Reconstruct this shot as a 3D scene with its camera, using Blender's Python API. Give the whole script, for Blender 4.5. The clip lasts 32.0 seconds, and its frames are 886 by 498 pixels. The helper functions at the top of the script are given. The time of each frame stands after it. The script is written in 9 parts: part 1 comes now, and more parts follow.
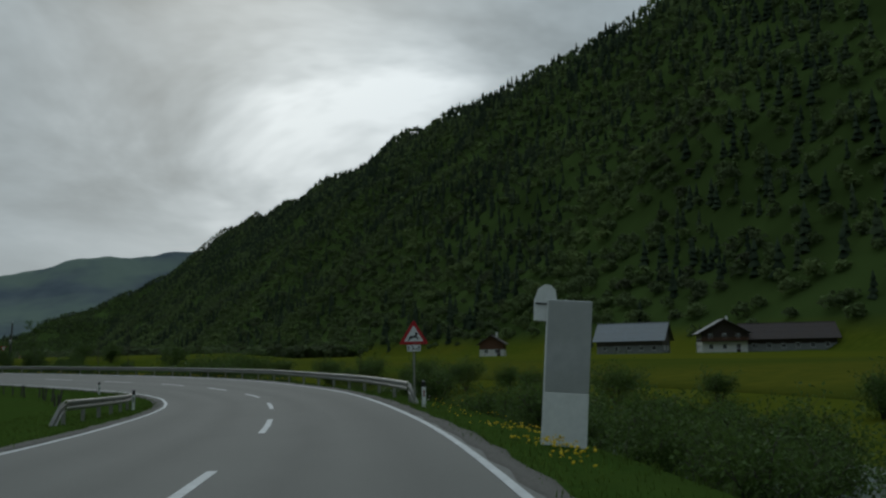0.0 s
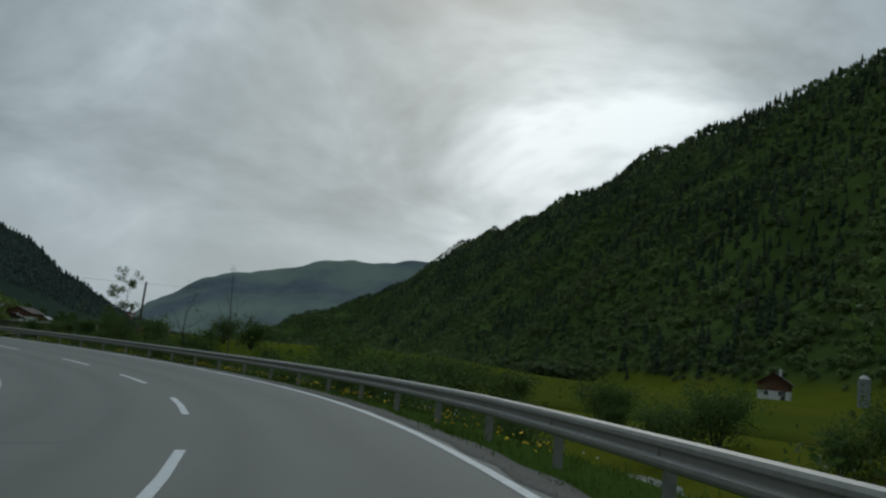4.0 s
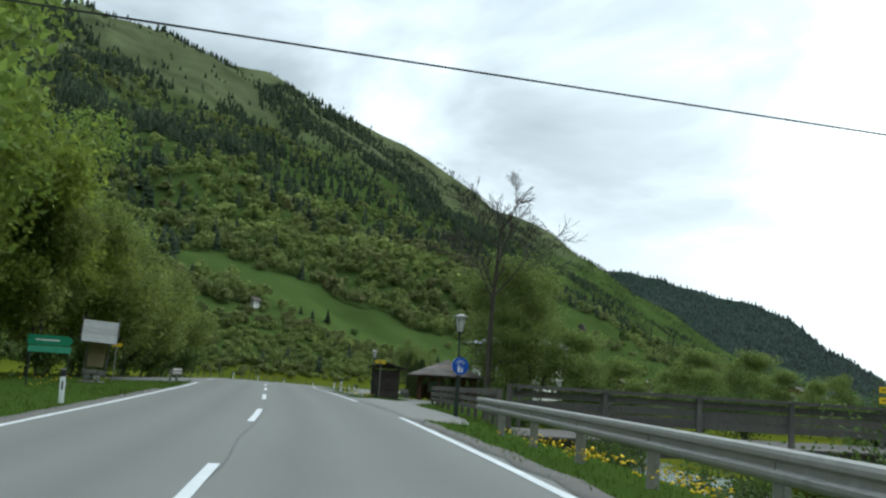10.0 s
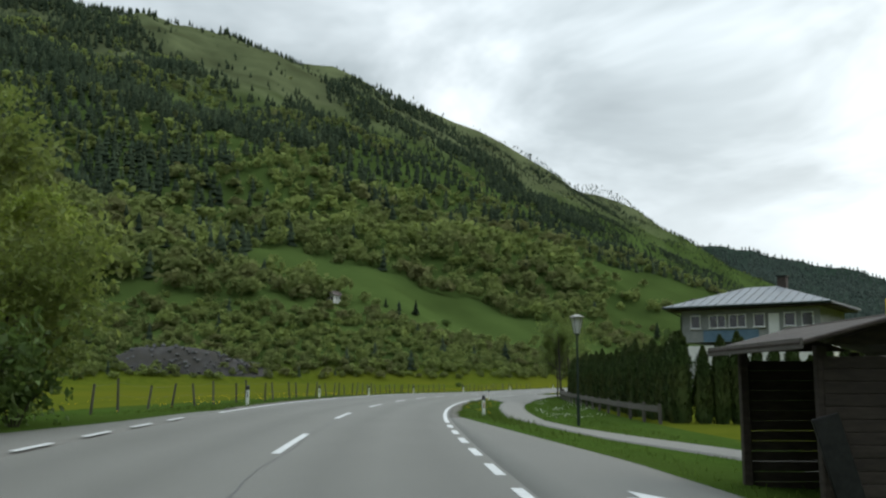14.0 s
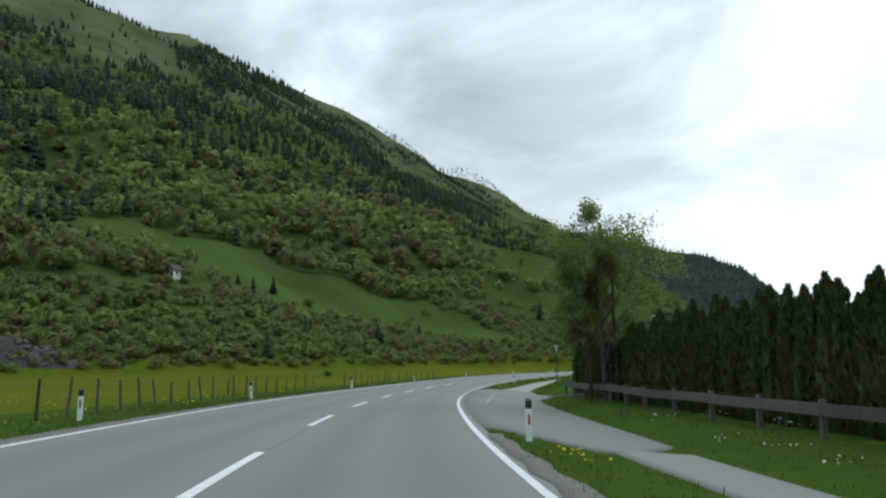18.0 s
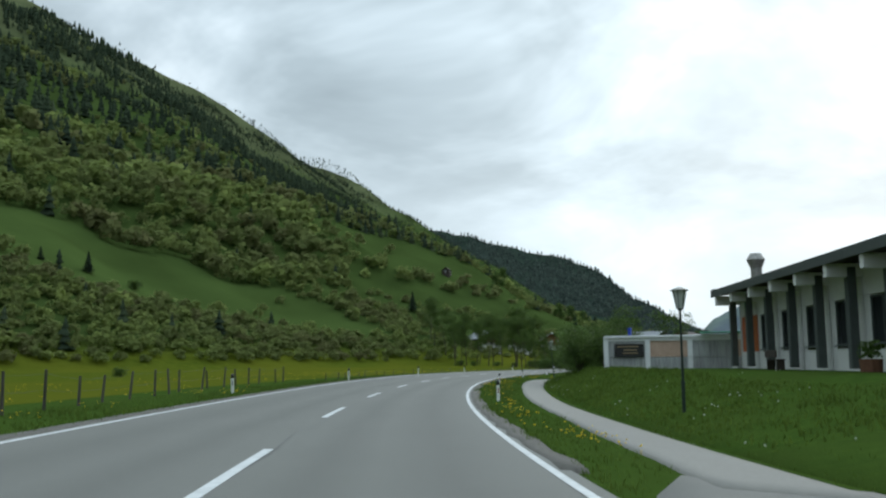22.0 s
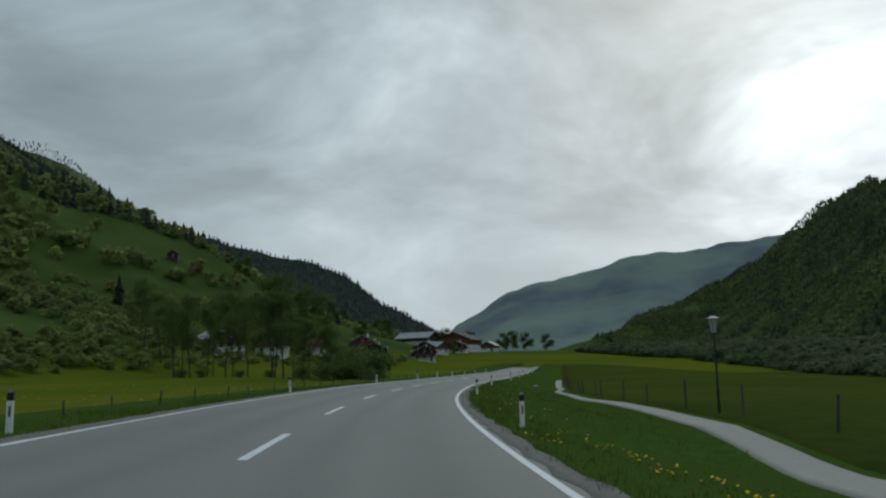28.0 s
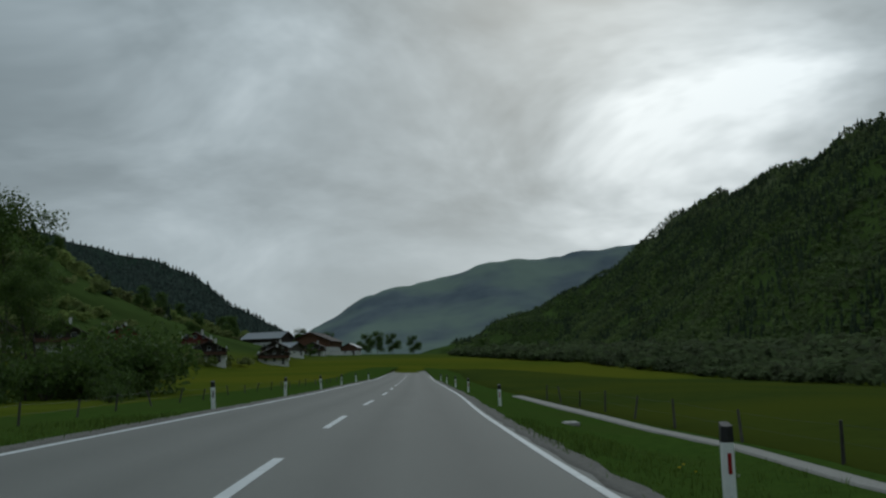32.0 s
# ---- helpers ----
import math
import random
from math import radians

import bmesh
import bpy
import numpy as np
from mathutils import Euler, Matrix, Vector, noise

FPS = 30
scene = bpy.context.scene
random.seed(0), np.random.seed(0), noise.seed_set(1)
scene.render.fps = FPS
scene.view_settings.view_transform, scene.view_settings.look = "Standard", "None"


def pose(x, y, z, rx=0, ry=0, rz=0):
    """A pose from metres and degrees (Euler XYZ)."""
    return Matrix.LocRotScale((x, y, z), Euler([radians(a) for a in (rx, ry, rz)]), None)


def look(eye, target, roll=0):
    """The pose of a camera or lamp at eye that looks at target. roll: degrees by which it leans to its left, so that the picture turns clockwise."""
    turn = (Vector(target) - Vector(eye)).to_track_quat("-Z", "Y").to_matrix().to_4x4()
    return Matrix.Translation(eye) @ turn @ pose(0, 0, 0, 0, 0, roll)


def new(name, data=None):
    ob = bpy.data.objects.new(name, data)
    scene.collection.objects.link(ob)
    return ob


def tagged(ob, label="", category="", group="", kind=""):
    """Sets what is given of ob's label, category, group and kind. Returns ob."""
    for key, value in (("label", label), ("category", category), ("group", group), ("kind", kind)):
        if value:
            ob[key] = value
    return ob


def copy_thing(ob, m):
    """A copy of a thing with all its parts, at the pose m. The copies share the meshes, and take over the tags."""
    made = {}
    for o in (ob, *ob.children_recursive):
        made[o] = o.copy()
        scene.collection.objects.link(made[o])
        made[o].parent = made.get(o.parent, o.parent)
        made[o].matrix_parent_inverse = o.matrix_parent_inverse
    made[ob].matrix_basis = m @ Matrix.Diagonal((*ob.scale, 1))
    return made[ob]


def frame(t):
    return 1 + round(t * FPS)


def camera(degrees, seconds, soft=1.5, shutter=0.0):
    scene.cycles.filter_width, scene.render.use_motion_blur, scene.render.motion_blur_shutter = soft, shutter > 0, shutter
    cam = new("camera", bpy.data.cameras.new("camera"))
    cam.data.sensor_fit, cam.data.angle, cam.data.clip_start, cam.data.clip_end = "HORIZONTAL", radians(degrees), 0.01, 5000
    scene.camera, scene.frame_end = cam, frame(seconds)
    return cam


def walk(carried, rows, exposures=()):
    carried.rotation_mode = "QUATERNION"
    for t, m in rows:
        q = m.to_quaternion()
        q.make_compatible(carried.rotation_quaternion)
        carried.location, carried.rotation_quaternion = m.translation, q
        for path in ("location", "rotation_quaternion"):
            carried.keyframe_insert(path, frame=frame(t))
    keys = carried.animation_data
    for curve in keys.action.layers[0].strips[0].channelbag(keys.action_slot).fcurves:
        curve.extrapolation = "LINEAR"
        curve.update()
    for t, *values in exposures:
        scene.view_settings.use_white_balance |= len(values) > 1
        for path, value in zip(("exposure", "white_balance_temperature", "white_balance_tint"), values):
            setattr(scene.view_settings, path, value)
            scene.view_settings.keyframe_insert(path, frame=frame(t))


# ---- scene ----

# ================= camera =================
cam = camera(52.2, 32.0, soft=2.3)

# seconds, x, y, z of the eye, turn to the left from north, tilt up, lean
DRIVE = [
    (0.0, 0.00, 0.00, 1.290, -10.30, 6.48, -1.21),
    (0.5, 0.54, 5.84, 1.180, -9.81, 6.57, -1.00),
    (1.0, 0.99, 11.63, 1.080, -8.74, 6.79, -0.49),
    (1.5, 1.30, 17.34, 1.010, -7.22, 6.96, 0.28),
    (2.0, 1.45, 22.97, 0.950, -5.35, 7.05, 1.10),
    (2.5, 1.40, 28.55, 0.900, -3.18, 7.14, 2.14),
    (3.0, 1.12, 34.10, 0.850, -0.80, 7.17, 3.17),
    (3.5, 0.61, 39.64, 0.803, 1.78, 7.23, 4.14),
    (4.0, -0.17, 45.14, 0.767, 4.61, 7.35, 4.96),
    (4.5, -1.23, 50.60, 0.740, 7.76, 7.56, 5.45),
    (5.0, -2.61, 56.02, 0.743, 11.34, 7.79, 5.33),
    (5.5, -4.39, 61.42, 0.757, 15.46, 7.91, 5.47),
    (6.0, -6.63, 66.83, 0.780, 19.86, 7.85, 5.21),
    (6.5, -9.35, 72.20, 0.795, 24.28, 7.80, 5.11),
    (7.0, -12.52, 77.42, 0.820, 28.58, 7.99, 5.08),
    (7.5, -16.10, 82.45, 0.875, 32.70, 8.35, 5.53),
    (8.0, -20.08, 87.29, 0.940, 36.61, 8.25, 5.20),
    (8.5, -24.43, 91.91, 1.012, 40.31, 8.36, 5.13),
    (9.0, -29.12, 96.30, 1.095, 43.85, 8.65, 4.82),
    (9.5, -34.06, 100.38, 1.208, 47.31, 8.69, 4.36),
    (10.0, -39.17, 104.15, 1.320, 50.35, 8.75, 3.62),
    (10.5, -44.42, 107.66, 1.450, 52.54, 8.76, 3.39),
    (11.0, -49.72, 110.96, 1.570, 53.94, 8.64, 2.31),
    (11.5, -55.03, 114.14, 1.670, 54.64, 8.55, 1.52),
    (12.0, -60.37, 117.27, 1.760, 54.95, 8.43, 1.43),
    (12.5, -65.83, 120.44, 1.850, 55.17, 8.29, 0.63),
    (13.0, -71.46, 123.68, 1.920, 55.35, 8.27, 0.28),
    (13.5, -77.30, 127.03, 1.990, 55.49, 8.22, 0.30),
    (14.0, -83.30, 130.45, 2.060, 55.38, 8.10, 0.10),
    (14.5, -89.29, 133.92, 2.100, 54.90, 7.86, -0.22),
    (15.0, -95.20, 137.43, 2.110, 54.01, 7.48, -0.62),
    (15.5, -100.98, 141.02, 2.070, 52.75, 7.15, -1.00),
    (16.0, -106.62, 144.70, 2.020, 51.30, 7.24, -1.28),
    (16.5, -112.12, 148.49, 1.970, 49.94, 7.18, -1.30),
    (17.0, -117.56, 152.43, 1.920, 48.74, 7.23, -1.16),
    (17.5, -123.00, 156.52, 1.880, 47.67, 7.20, -0.89),
    (18.0, -128.46, 160.80, 1.830, 46.55, 7.24, -0.92),
    (18.5, -133.94, 165.28, 1.780, 45.33, 7.23, -0.93),
    (19.0, -139.41, 169.92, 1.720, 44.27, 7.07, -1.46),
    (19.5, -144.85, 174.72, 1.640, 43.38, 6.92, -1.51),
    (20.0, -150.29, 179.65, 1.560, 42.53, 7.02, -1.27),
    (20.5, -155.72, 184.74, 1.480, 41.58, 6.97, -1.22),
    (21.0, -161.17, 190.04, 1.400, 40.41, 7.09, -0.88),
    (21.5, -166.66, 195.62, 1.330, 39.05, 7.20, -0.74),
    (22.0, -172.16, 201.50, 1.260, 37.58, 7.09, -0.55),
    (22.5, -177.65, 207.65, 1.190, 36.26, 7.06, -0.94),
    (23.0, -183.10, 214.05, 1.110, 35.00, 7.19, -1.25),
    (23.5, -188.46, 220.63, 1.070, 33.63, 7.47, -1.23),
    (24.0, -193.64, 227.32, 1.070, 32.25, 7.70, -1.30),
    (24.5, -198.63, 234.09, 1.080, 30.92, 7.68, -1.10),
    (25.0, -203.44, 240.95, 1.080, 29.56, 7.66, -1.27),
    (25.5, -208.08, 247.92, 1.080, 28.14, 7.56, -1.58),
    (26.0, -212.58, 255.05, 1.060, 26.73, 7.37, -1.78),
    (26.5, -216.94, 262.35, 1.010, 25.33, 7.28, -1.91),
    (27.0, -221.15, 269.80, 0.960, 23.98, 7.33, -1.99),
    (27.5, -225.22, 277.41, 0.930, 22.66, 7.41, -1.97),
    (28.0, -229.14, 285.16, 0.880, 21.42, 7.28, -1.79),
    (28.5, -232.91, 293.00, 0.840, 20.30, 7.36, -1.70),
    (29.0, -236.50, 300.83, 0.790, 19.33, 7.31, -2.20),
    (29.5, -239.89, 308.58, 0.750, 18.35, 7.38, -1.97),
    (30.0, -243.07, 316.25, 0.720, 17.14, 7.40, -1.26),
    (30.5, -246.04, 323.87, 0.680, 15.77, 7.33, -1.69),
    (31.0, -248.79, 331.46, 0.640, 14.44, 7.26, -2.01),
    (31.5, -251.35, 339.03, 0.590, 13.32, 7.23, -1.82),
    (32.0, -253.74, 346.55, 0.540, 12.31, 7.36, -1.61),
]


def drive_pose(x, y, z, turn, tilt, lean):
    return pose(x, y, z, 90 + tilt, 0, turn) @ pose(0, 0, 0, 0, 0, lean)


# seconds, stops, white balance
EXPOSURES = [(0.0, -1.11, 6430, 8), (2.5, -1.04, 6430, 8), (5.0, -0.89, 6430, 8), (7.0, -0.42, 6450, 9), (8.0, 0.08, 6450, 10), (9.0, 0.38, 6500, 10), (10.0, 0.72, 6550, 10), (11.0, 0.70, 6600, 11),
             (12.0, 0.58, 6750, 12), (13.0, 0.60, 7250, 18), (14.0, 0.54, 6950, 14), (16.0, 0.47, 6750, 11), (17.0, 0.18, 6600, 10), (18.0, 0.45, 6500, 10), (19.0, 0.4, 6500, 10),
             (23.0, 0.2, 6450, 10), (24.0, -0.02, 6450, 9), (25.5, -0.16, 6430, 8), (28.0, -0.60, 6430, 8), (29.5, -0.68, 6430, 8), (31.0, -0.88, 6430, 8), (32.0, -0.95, 6430, 8)]
walk(cam, [(r[0], drive_pose(*r[1:])) for r in DRIVE], EXPOSURES)

# ================= sky and sun =================
SUN_TURN, SUN_EL = 2.0, 28.0     # degrees to the left of north, above the horizon


def node(nt, kind, x=0, y=0, **settings):
    n = nt.nodes.new(kind)
    n.location = (x, y)
    for key, value in settings.items():
        if key == "op":
            n.operation = value
        elif key == "blend":
            n.blend_type = value
        elif key == "dtype":
            n.data_type = value
        elif key in n.inputs:
            n.inputs[key].default_value = value
    return n


def ramp(nt, stops, fac):
    n = nt.nodes.new("ShaderNodeValToRGB")
    e = n.color_ramp.elements
    while len(e) < len(stops):
        e.new(0.5)
    for el, (p, c) in zip(e, stops):
        el.position = p
        el.color = (*c, 1) if len(c) == 3 else c
    nt.links.new(fac, n.inputs["Fac"])
    return n


def build_world():
    world = bpy.data.worlds.new("world")
    scene.world = world
    world.use_nodes = True
    nt = world.node_tree
    nt.nodes.clear()
    L = nt.links.new
    out = node(nt, "ShaderNodeOutputWorld")
    bg = node(nt, "ShaderNodeBackground")
    sky = nt.nodes.new("ShaderNodeTexSky")
    sky.sky_type = "NISHITA"
    sky.sun_disc = False
    sky.sun_elevation = radians(SUN_EL)
    sky.sun_rotation = radians(-SUN_TURN)
    sky.dust_density = 4.0
    tc = node(nt, "ShaderNodeTexCoord")
    # stretch the cloud deck: x / (z + c), y / (z + c)
    sep = node(nt, "ShaderNodeSeparateXYZ")
    L(tc.outputs["Generated"], sep.inputs[0])
    zc = node(nt, "ShaderNodeMath", op="MAXIMUM")
    zc.inputs[1].default_value = 0.0
    L(sep.outputs["Z"], zc.inputs[0])
    za = node(nt, "ShaderNodeMath", op="ADD")
    za.inputs[1].default_value = 0.36
    L(zc.outputs[0], za.inputs[0])
    dx = node(nt, "ShaderNodeMath", op="DIVIDE")
    dy = node(nt, "ShaderNodeMath", op="DIVIDE")
    L(sep.outputs["X"], dx.inputs[0]); L(za.outputs[0], dx.inputs[1])
    L(sep.outputs["Y"], dy.inputs[0]); L(za.outputs[0], dy.inputs[1])
    com = node(nt, "ShaderNodeCombineXYZ")
    L(dx.outputs[0], com.inputs[0]); L(dy.outputs[0], com.inputs[1])
    n1 = node(nt, "ShaderNodeTexNoise")
    n1.inputs["Scale"].default_value = 1.9
    n1.inputs["Detail"].default_value = 5
    n1.inputs["Roughness"].default_value = 0.57
    n1.inputs["Distortion"].default_value = 0.35
    L(com.outputs[0], n1.inputs["Vector"])
    # the thin part of the deck in front of the sun
    dotn = node(nt, "ShaderNodeVectorMath", op="DOT_PRODUCT")
    a, b = radians(-5.5), radians(10.6)
    dotn.inputs[1].default_value = (-math.sin(a) * math.cos(b), math.cos(a) * math.cos(b), math.sin(b))
    nrm = node(nt, "ShaderNodeVectorMath", op="NORMALIZE")
    L(tc.outputs["Generated"], nrm.inputs[0])
    L(nrm.outputs[0], dotn.inputs[0])
    glow = ramp(nt, [(0.0, (0, 0, 0)), (0.90, (0.0,) * 3), (0.955, (0.02,) * 3), (0.982, (0.12,) * 3), (1.0, (0.38,) * 3)], dotn.outputs["Value"])
    half = node(nt, "ShaderNodeMath", op="MULTIPLY_ADD")
    half.inputs[1].default_value, half.inputs[2].default_value = 0.5, 0.5
    L(dotn.outputs["Value"], half.inputs[0])
    addg = node(nt, "ShaderNodeMath", op="ADD")
    rag = node(nt, "ShaderNodeMath", op="MULTIPLY_ADD")
    rag.inputs[1].default_value, rag.inputs[2].default_value = 2.6, -0.30
    L(n1.outputs[0], rag.inputs[0])
    ragged = node(nt, "ShaderNodeMath", op="MULTIPLY")
    L(glow.outputs[0], ragged.inputs[0]); L(rag.outputs[0], ragged.inputs[1])
    L(n1.outputs[0], addg.inputs[0]); L(ragged.outputs[0], addg.inputs[1])
    cloud = ramp(nt, [(0.30, (0.27, 0.32, 0.33)), (0.45, (0.36, 0.42, 0.43)), (0.58, (0.52, 0.59, 0.60)), (0.74, (0.80, 0.87, 0.87)), (0.92, (1.25, 1.3, 1.27))], addg.outputs[0])
    # below the rim of the sky the deck thins to a pale grey
    rim = ramp(nt, [(0.0, (1, 1, 1)), (0.08, (0.8,) * 3), (0.23, (0, 0, 0))], zc.outputs[0])
    rimw = node(nt, "ShaderNodeMath", op="MULTIPLY")
    rimw.inputs[1].default_value = 0.65
    L(rim.outputs[0], rimw.inputs[0])
    mixr = node(nt, "ShaderNodeMixRGB")
    mixr.inputs[2].default_value = (0.80, 0.885, 0.90, 1)
    L(rimw.outputs[0], mixr.inputs[0]); L(cloud.outputs[0], mixr.inputs[1])
    mul = node(nt, "ShaderNodeMixRGB", blend="MULTIPLY")
    mul.inputs[0].default_value = 1
    mul.inputs[2].default_value = (7.6, 8.1, 8.75, 1)
    # an overcast sky grows brighter towards the zenith
    zen = ramp(nt, [(0.0, (1.02,) * 3), (0.20, (1.14,) * 3), (0.44, (1.42,) * 3), (0.62, (2.6,) * 3), (1.0, (4.2,) * 3)], zc.outputs[0])
    zmul = node(nt, "ShaderNodeMixRGB", blend="MULTIPLY")
    zmul.inputs[0].default_value = 1
    L(mixr.outputs[0], zmul.inputs[1]); L(zen.outputs[0], zmul.inputs[2])
    # and brighter on the sun's side than opposite
    lean = ramp(nt, [(0.0, (0.78,) * 3), (0.50, (0.80,) * 3), (0.75, (0.95,) * 3), (0.85, (1.20,) * 3), (0.93, (1.36,) * 3), (1.0, (1.32,) * 3)], half.outputs[0])
    zside = node(nt, "ShaderNodeMixRGB", blend="MULTIPLY")
    zside.inputs[0].default_value = 1
    L(zmul.outputs[0], zside.inputs[1]); L(lean.outputs[0], zside.inputs[2])
    L(zside.outputs[0], mul.inputs[1])
    mix = node(nt, "ShaderNodeMixRGB")
    mix.inputs[0].default_value = 0.93
    L(sky.outputs[0], mix.inputs[1]); L(mul.outputs[0], mix.inputs[2])
    L(mix.outputs[0], bg.inputs["Color"])
    bg.inputs["Strength"].default_value = 0.1
    L(bg.outputs[0], out.inputs["Surface"])


build_world()
sun_data = bpy.data.lights.new("sun", "SUN")
sun_data.energy, sun_data.angle, sun_data.color = 0.55, radians(25), (1.0, 0.97, 0.93)
sun = new("sun", sun_data)
sun.matrix_world = look((0, 0, 300), (300 * math.sin(radians(SUN_TURN)), -300 * math.cos(radians(SUN_TURN)), 300 - 300 * math.tan(radians(SUN_EL))))

# ================= materials =================
MATS = {}


def mat(name, low, high, scale=1.0, rough=0.8, metal=0.0, bump=0.3, bump_scale=None, detail=5, large=None, large_scale=0.1,
        island=0.0, objrand=0.0, spec=0.3, trans=None, leafy=0.0, coord="Object", stretch=None, alpha=1.0, bump_dist=0.05):
    """Two-colour noise surface, a second larger variation, and fine relief."""
    if name in MATS:
        return MATS[name]
    m = bpy.data.materials.new(name)
    m.use_nodes = True
    nt = m.node_tree
    L = nt.links.new
    p = nt.nodes["Principled BSDF"]
    tc = node(nt, "ShaderNodeTexCoord")
    src = tc.outputs[coord]
    if coord == "World":
        src = None
    if stretch:
        mp = node(nt, "ShaderNodeMapping")
        mp.inputs["Scale"].default_value = stretch
        L(src, mp.inputs["Vector"])
        src = mp.outputs[0]
    n1 = node(nt, "ShaderNodeTexNoise")
    n1.inputs["Scale"].default_value = scale
    n1.inputs["Detail"].default_value = detail
    n1.inputs["Roughness"].default_value = 0.65
    L(src, n1.inputs["Vector"])
    r = ramp(nt, [(0.32, low), (0.68, high)], n1.outputs[0])
    col = r.outputs[0]
    n2 = node(nt, "ShaderNodeTexNoise")
    n2.inputs["Scale"].default_value = large_scale
    n2.inputs["Detail"].default_value = 3
    L(src, n2.inputs["Vector"])
    if large:
        r2 = ramp(nt, [(0.40, (0, 0, 0)), (0.62, (1, 1, 1))], n2.outputs[0])
        mx = node(nt, "ShaderNodeMixRGB")
        L(r2.outputs[0], mx.inputs[0]); L(col, mx.inputs[1])
        mx.inputs[2].default_value = (*large, 1)
        col = mx.outputs[0]
    if island or objrand:
        if island:
            g = node(nt, "ShaderNodeNewGeometry")
            rnd, amount = g.outputs["Random Per Island"], island
        else:
            g = node(nt, "ShaderNodeObjectInfo")
            rnd, amount = g.outputs["Random"], objrand
        mr = node(nt, "ShaderNodeMapRange")
        mr.inputs["To Min"].default_value = 1 - amount
        mr.inputs["To Max"].default_value = 1 + amount
        L(rnd, mr.inputs["Value"])
        hs = node(nt, "ShaderNodeHueSaturation")
        L(mr.outputs[0], hs.inputs["Value"]); L(col, hs.inputs["Color"])
        col = hs.outputs[0]
    L(col, p.inputs["Base Color"])
    p.inputs["Roughness"].default_value = rough
    p.inputs["Metallic"].default_value = metal
    p.inputs["Specular IOR Level"].default_value = spec
    if trans:
        p.inputs["Transmission Weight"].default_value = trans
    if bump:
        n3 = node(nt, "ShaderNodeTexNoise")
        n3.inputs["Scale"].default_value = bump_scale or scale * 4
        n3.inputs["Detail"].default_value = 4
        L(src, n3.inputs["Vector"])
        bp = node(nt, "ShaderNodeBump")
        bp.inputs["Strength"].default_value = bump
        bp.inputs["Distance"].default_value = bump_dist
        L(n3.outputs[0], bp.inputs["Height"])
        L(bp.outputs[0], p.inputs["Normal"])
    if leafy:
        # leaves let part of the light through
        tl = node(nt, "ShaderNodeBsdfTranslucent")
        L(col, tl.inputs["Color"])
        ms = node(nt, "ShaderNodeMixShader")
        ms.inputs[0].default_value = leafy
        out = nt.nodes["Material Output"]
        L(p.outputs[0], ms.inputs[1]); L(tl.outputs[0], ms.inputs[2]); L(ms.outputs[0], out.inputs["Surface"])
    MATS[name] = m
    return m


M_ASPHALT = mat("asphalt", (0.136, 0.135, 0.122), (0.170, 0.169, 0.154), scale=30, rough=0.75, bump=0.25, bump_scale=90, large=(0.148, 0.147, 0.133), large_scale=0.25, spec=0.25)
M_PATH = mat("path_asphalt", (0.150, 0.147, 0.134), (0.205, 0.201, 0.184), scale=14, rough=0.9, bump=0.3, large=(0.175, 0.171, 0.156), large_scale=0.5)
M_PAINT = mat("road_paint", (0.44, 0.45, 0.45), (0.66, 0.67, 0.67), scale=5, detail=8, rough=0.65, bump=0.1, large=(0.52, 0.53, 0.53), large_scale=0.6)
M_SHOULDER = mat("gravel_shoulder", (0.09, 0.085, 0.075), (0.15, 0.14, 0.125), scale=10, rough=0.95, bump=0.4)
M_GRASS = mat("verge_grass", (0.030, 0.058, 0.011), (0.049, 0.087, 0.016), scale=2.2, rough=0.9, bump=0.6, bump_scale=20, large=(0.041, 0.068, 0.014), large_scale=0.2, spec=0.0)
M_BLADE = mat("grass_blade", (0.060, 0.100, 0.019), (0.100, 0.152, 0.030), scale=0.6, rough=0.8, bump=0, island=0.3, spec=0.05, leafy=0.4)
M_GALV = mat("galvanised_steel", (0.24, 0.235, 0.22), (0.36, 0.355, 0.335), scale=6, rough=0.5, metal=0.45, bump=0.05, large=(0.29, 0.28, 0.255), large_scale=1.0)
M_WHITE = mat("white_plastic", (0.72, 0.73, 0.72), (0.82, 0.83, 0.82), scale=8, rough=0.5, bump=0.05)
M_BLACK = mat("black_plastic", (0.012, 0.012, 0.013), (0.03, 0.03, 0.03), scale=8, rough=0.5, bump=0.05)
M_RED_REFLECT = mat("red_reflector", (0.22, 0.01, 0.012), (0.32, 0.02, 0.02), scale=20, rough=0.25, bump=0.1)


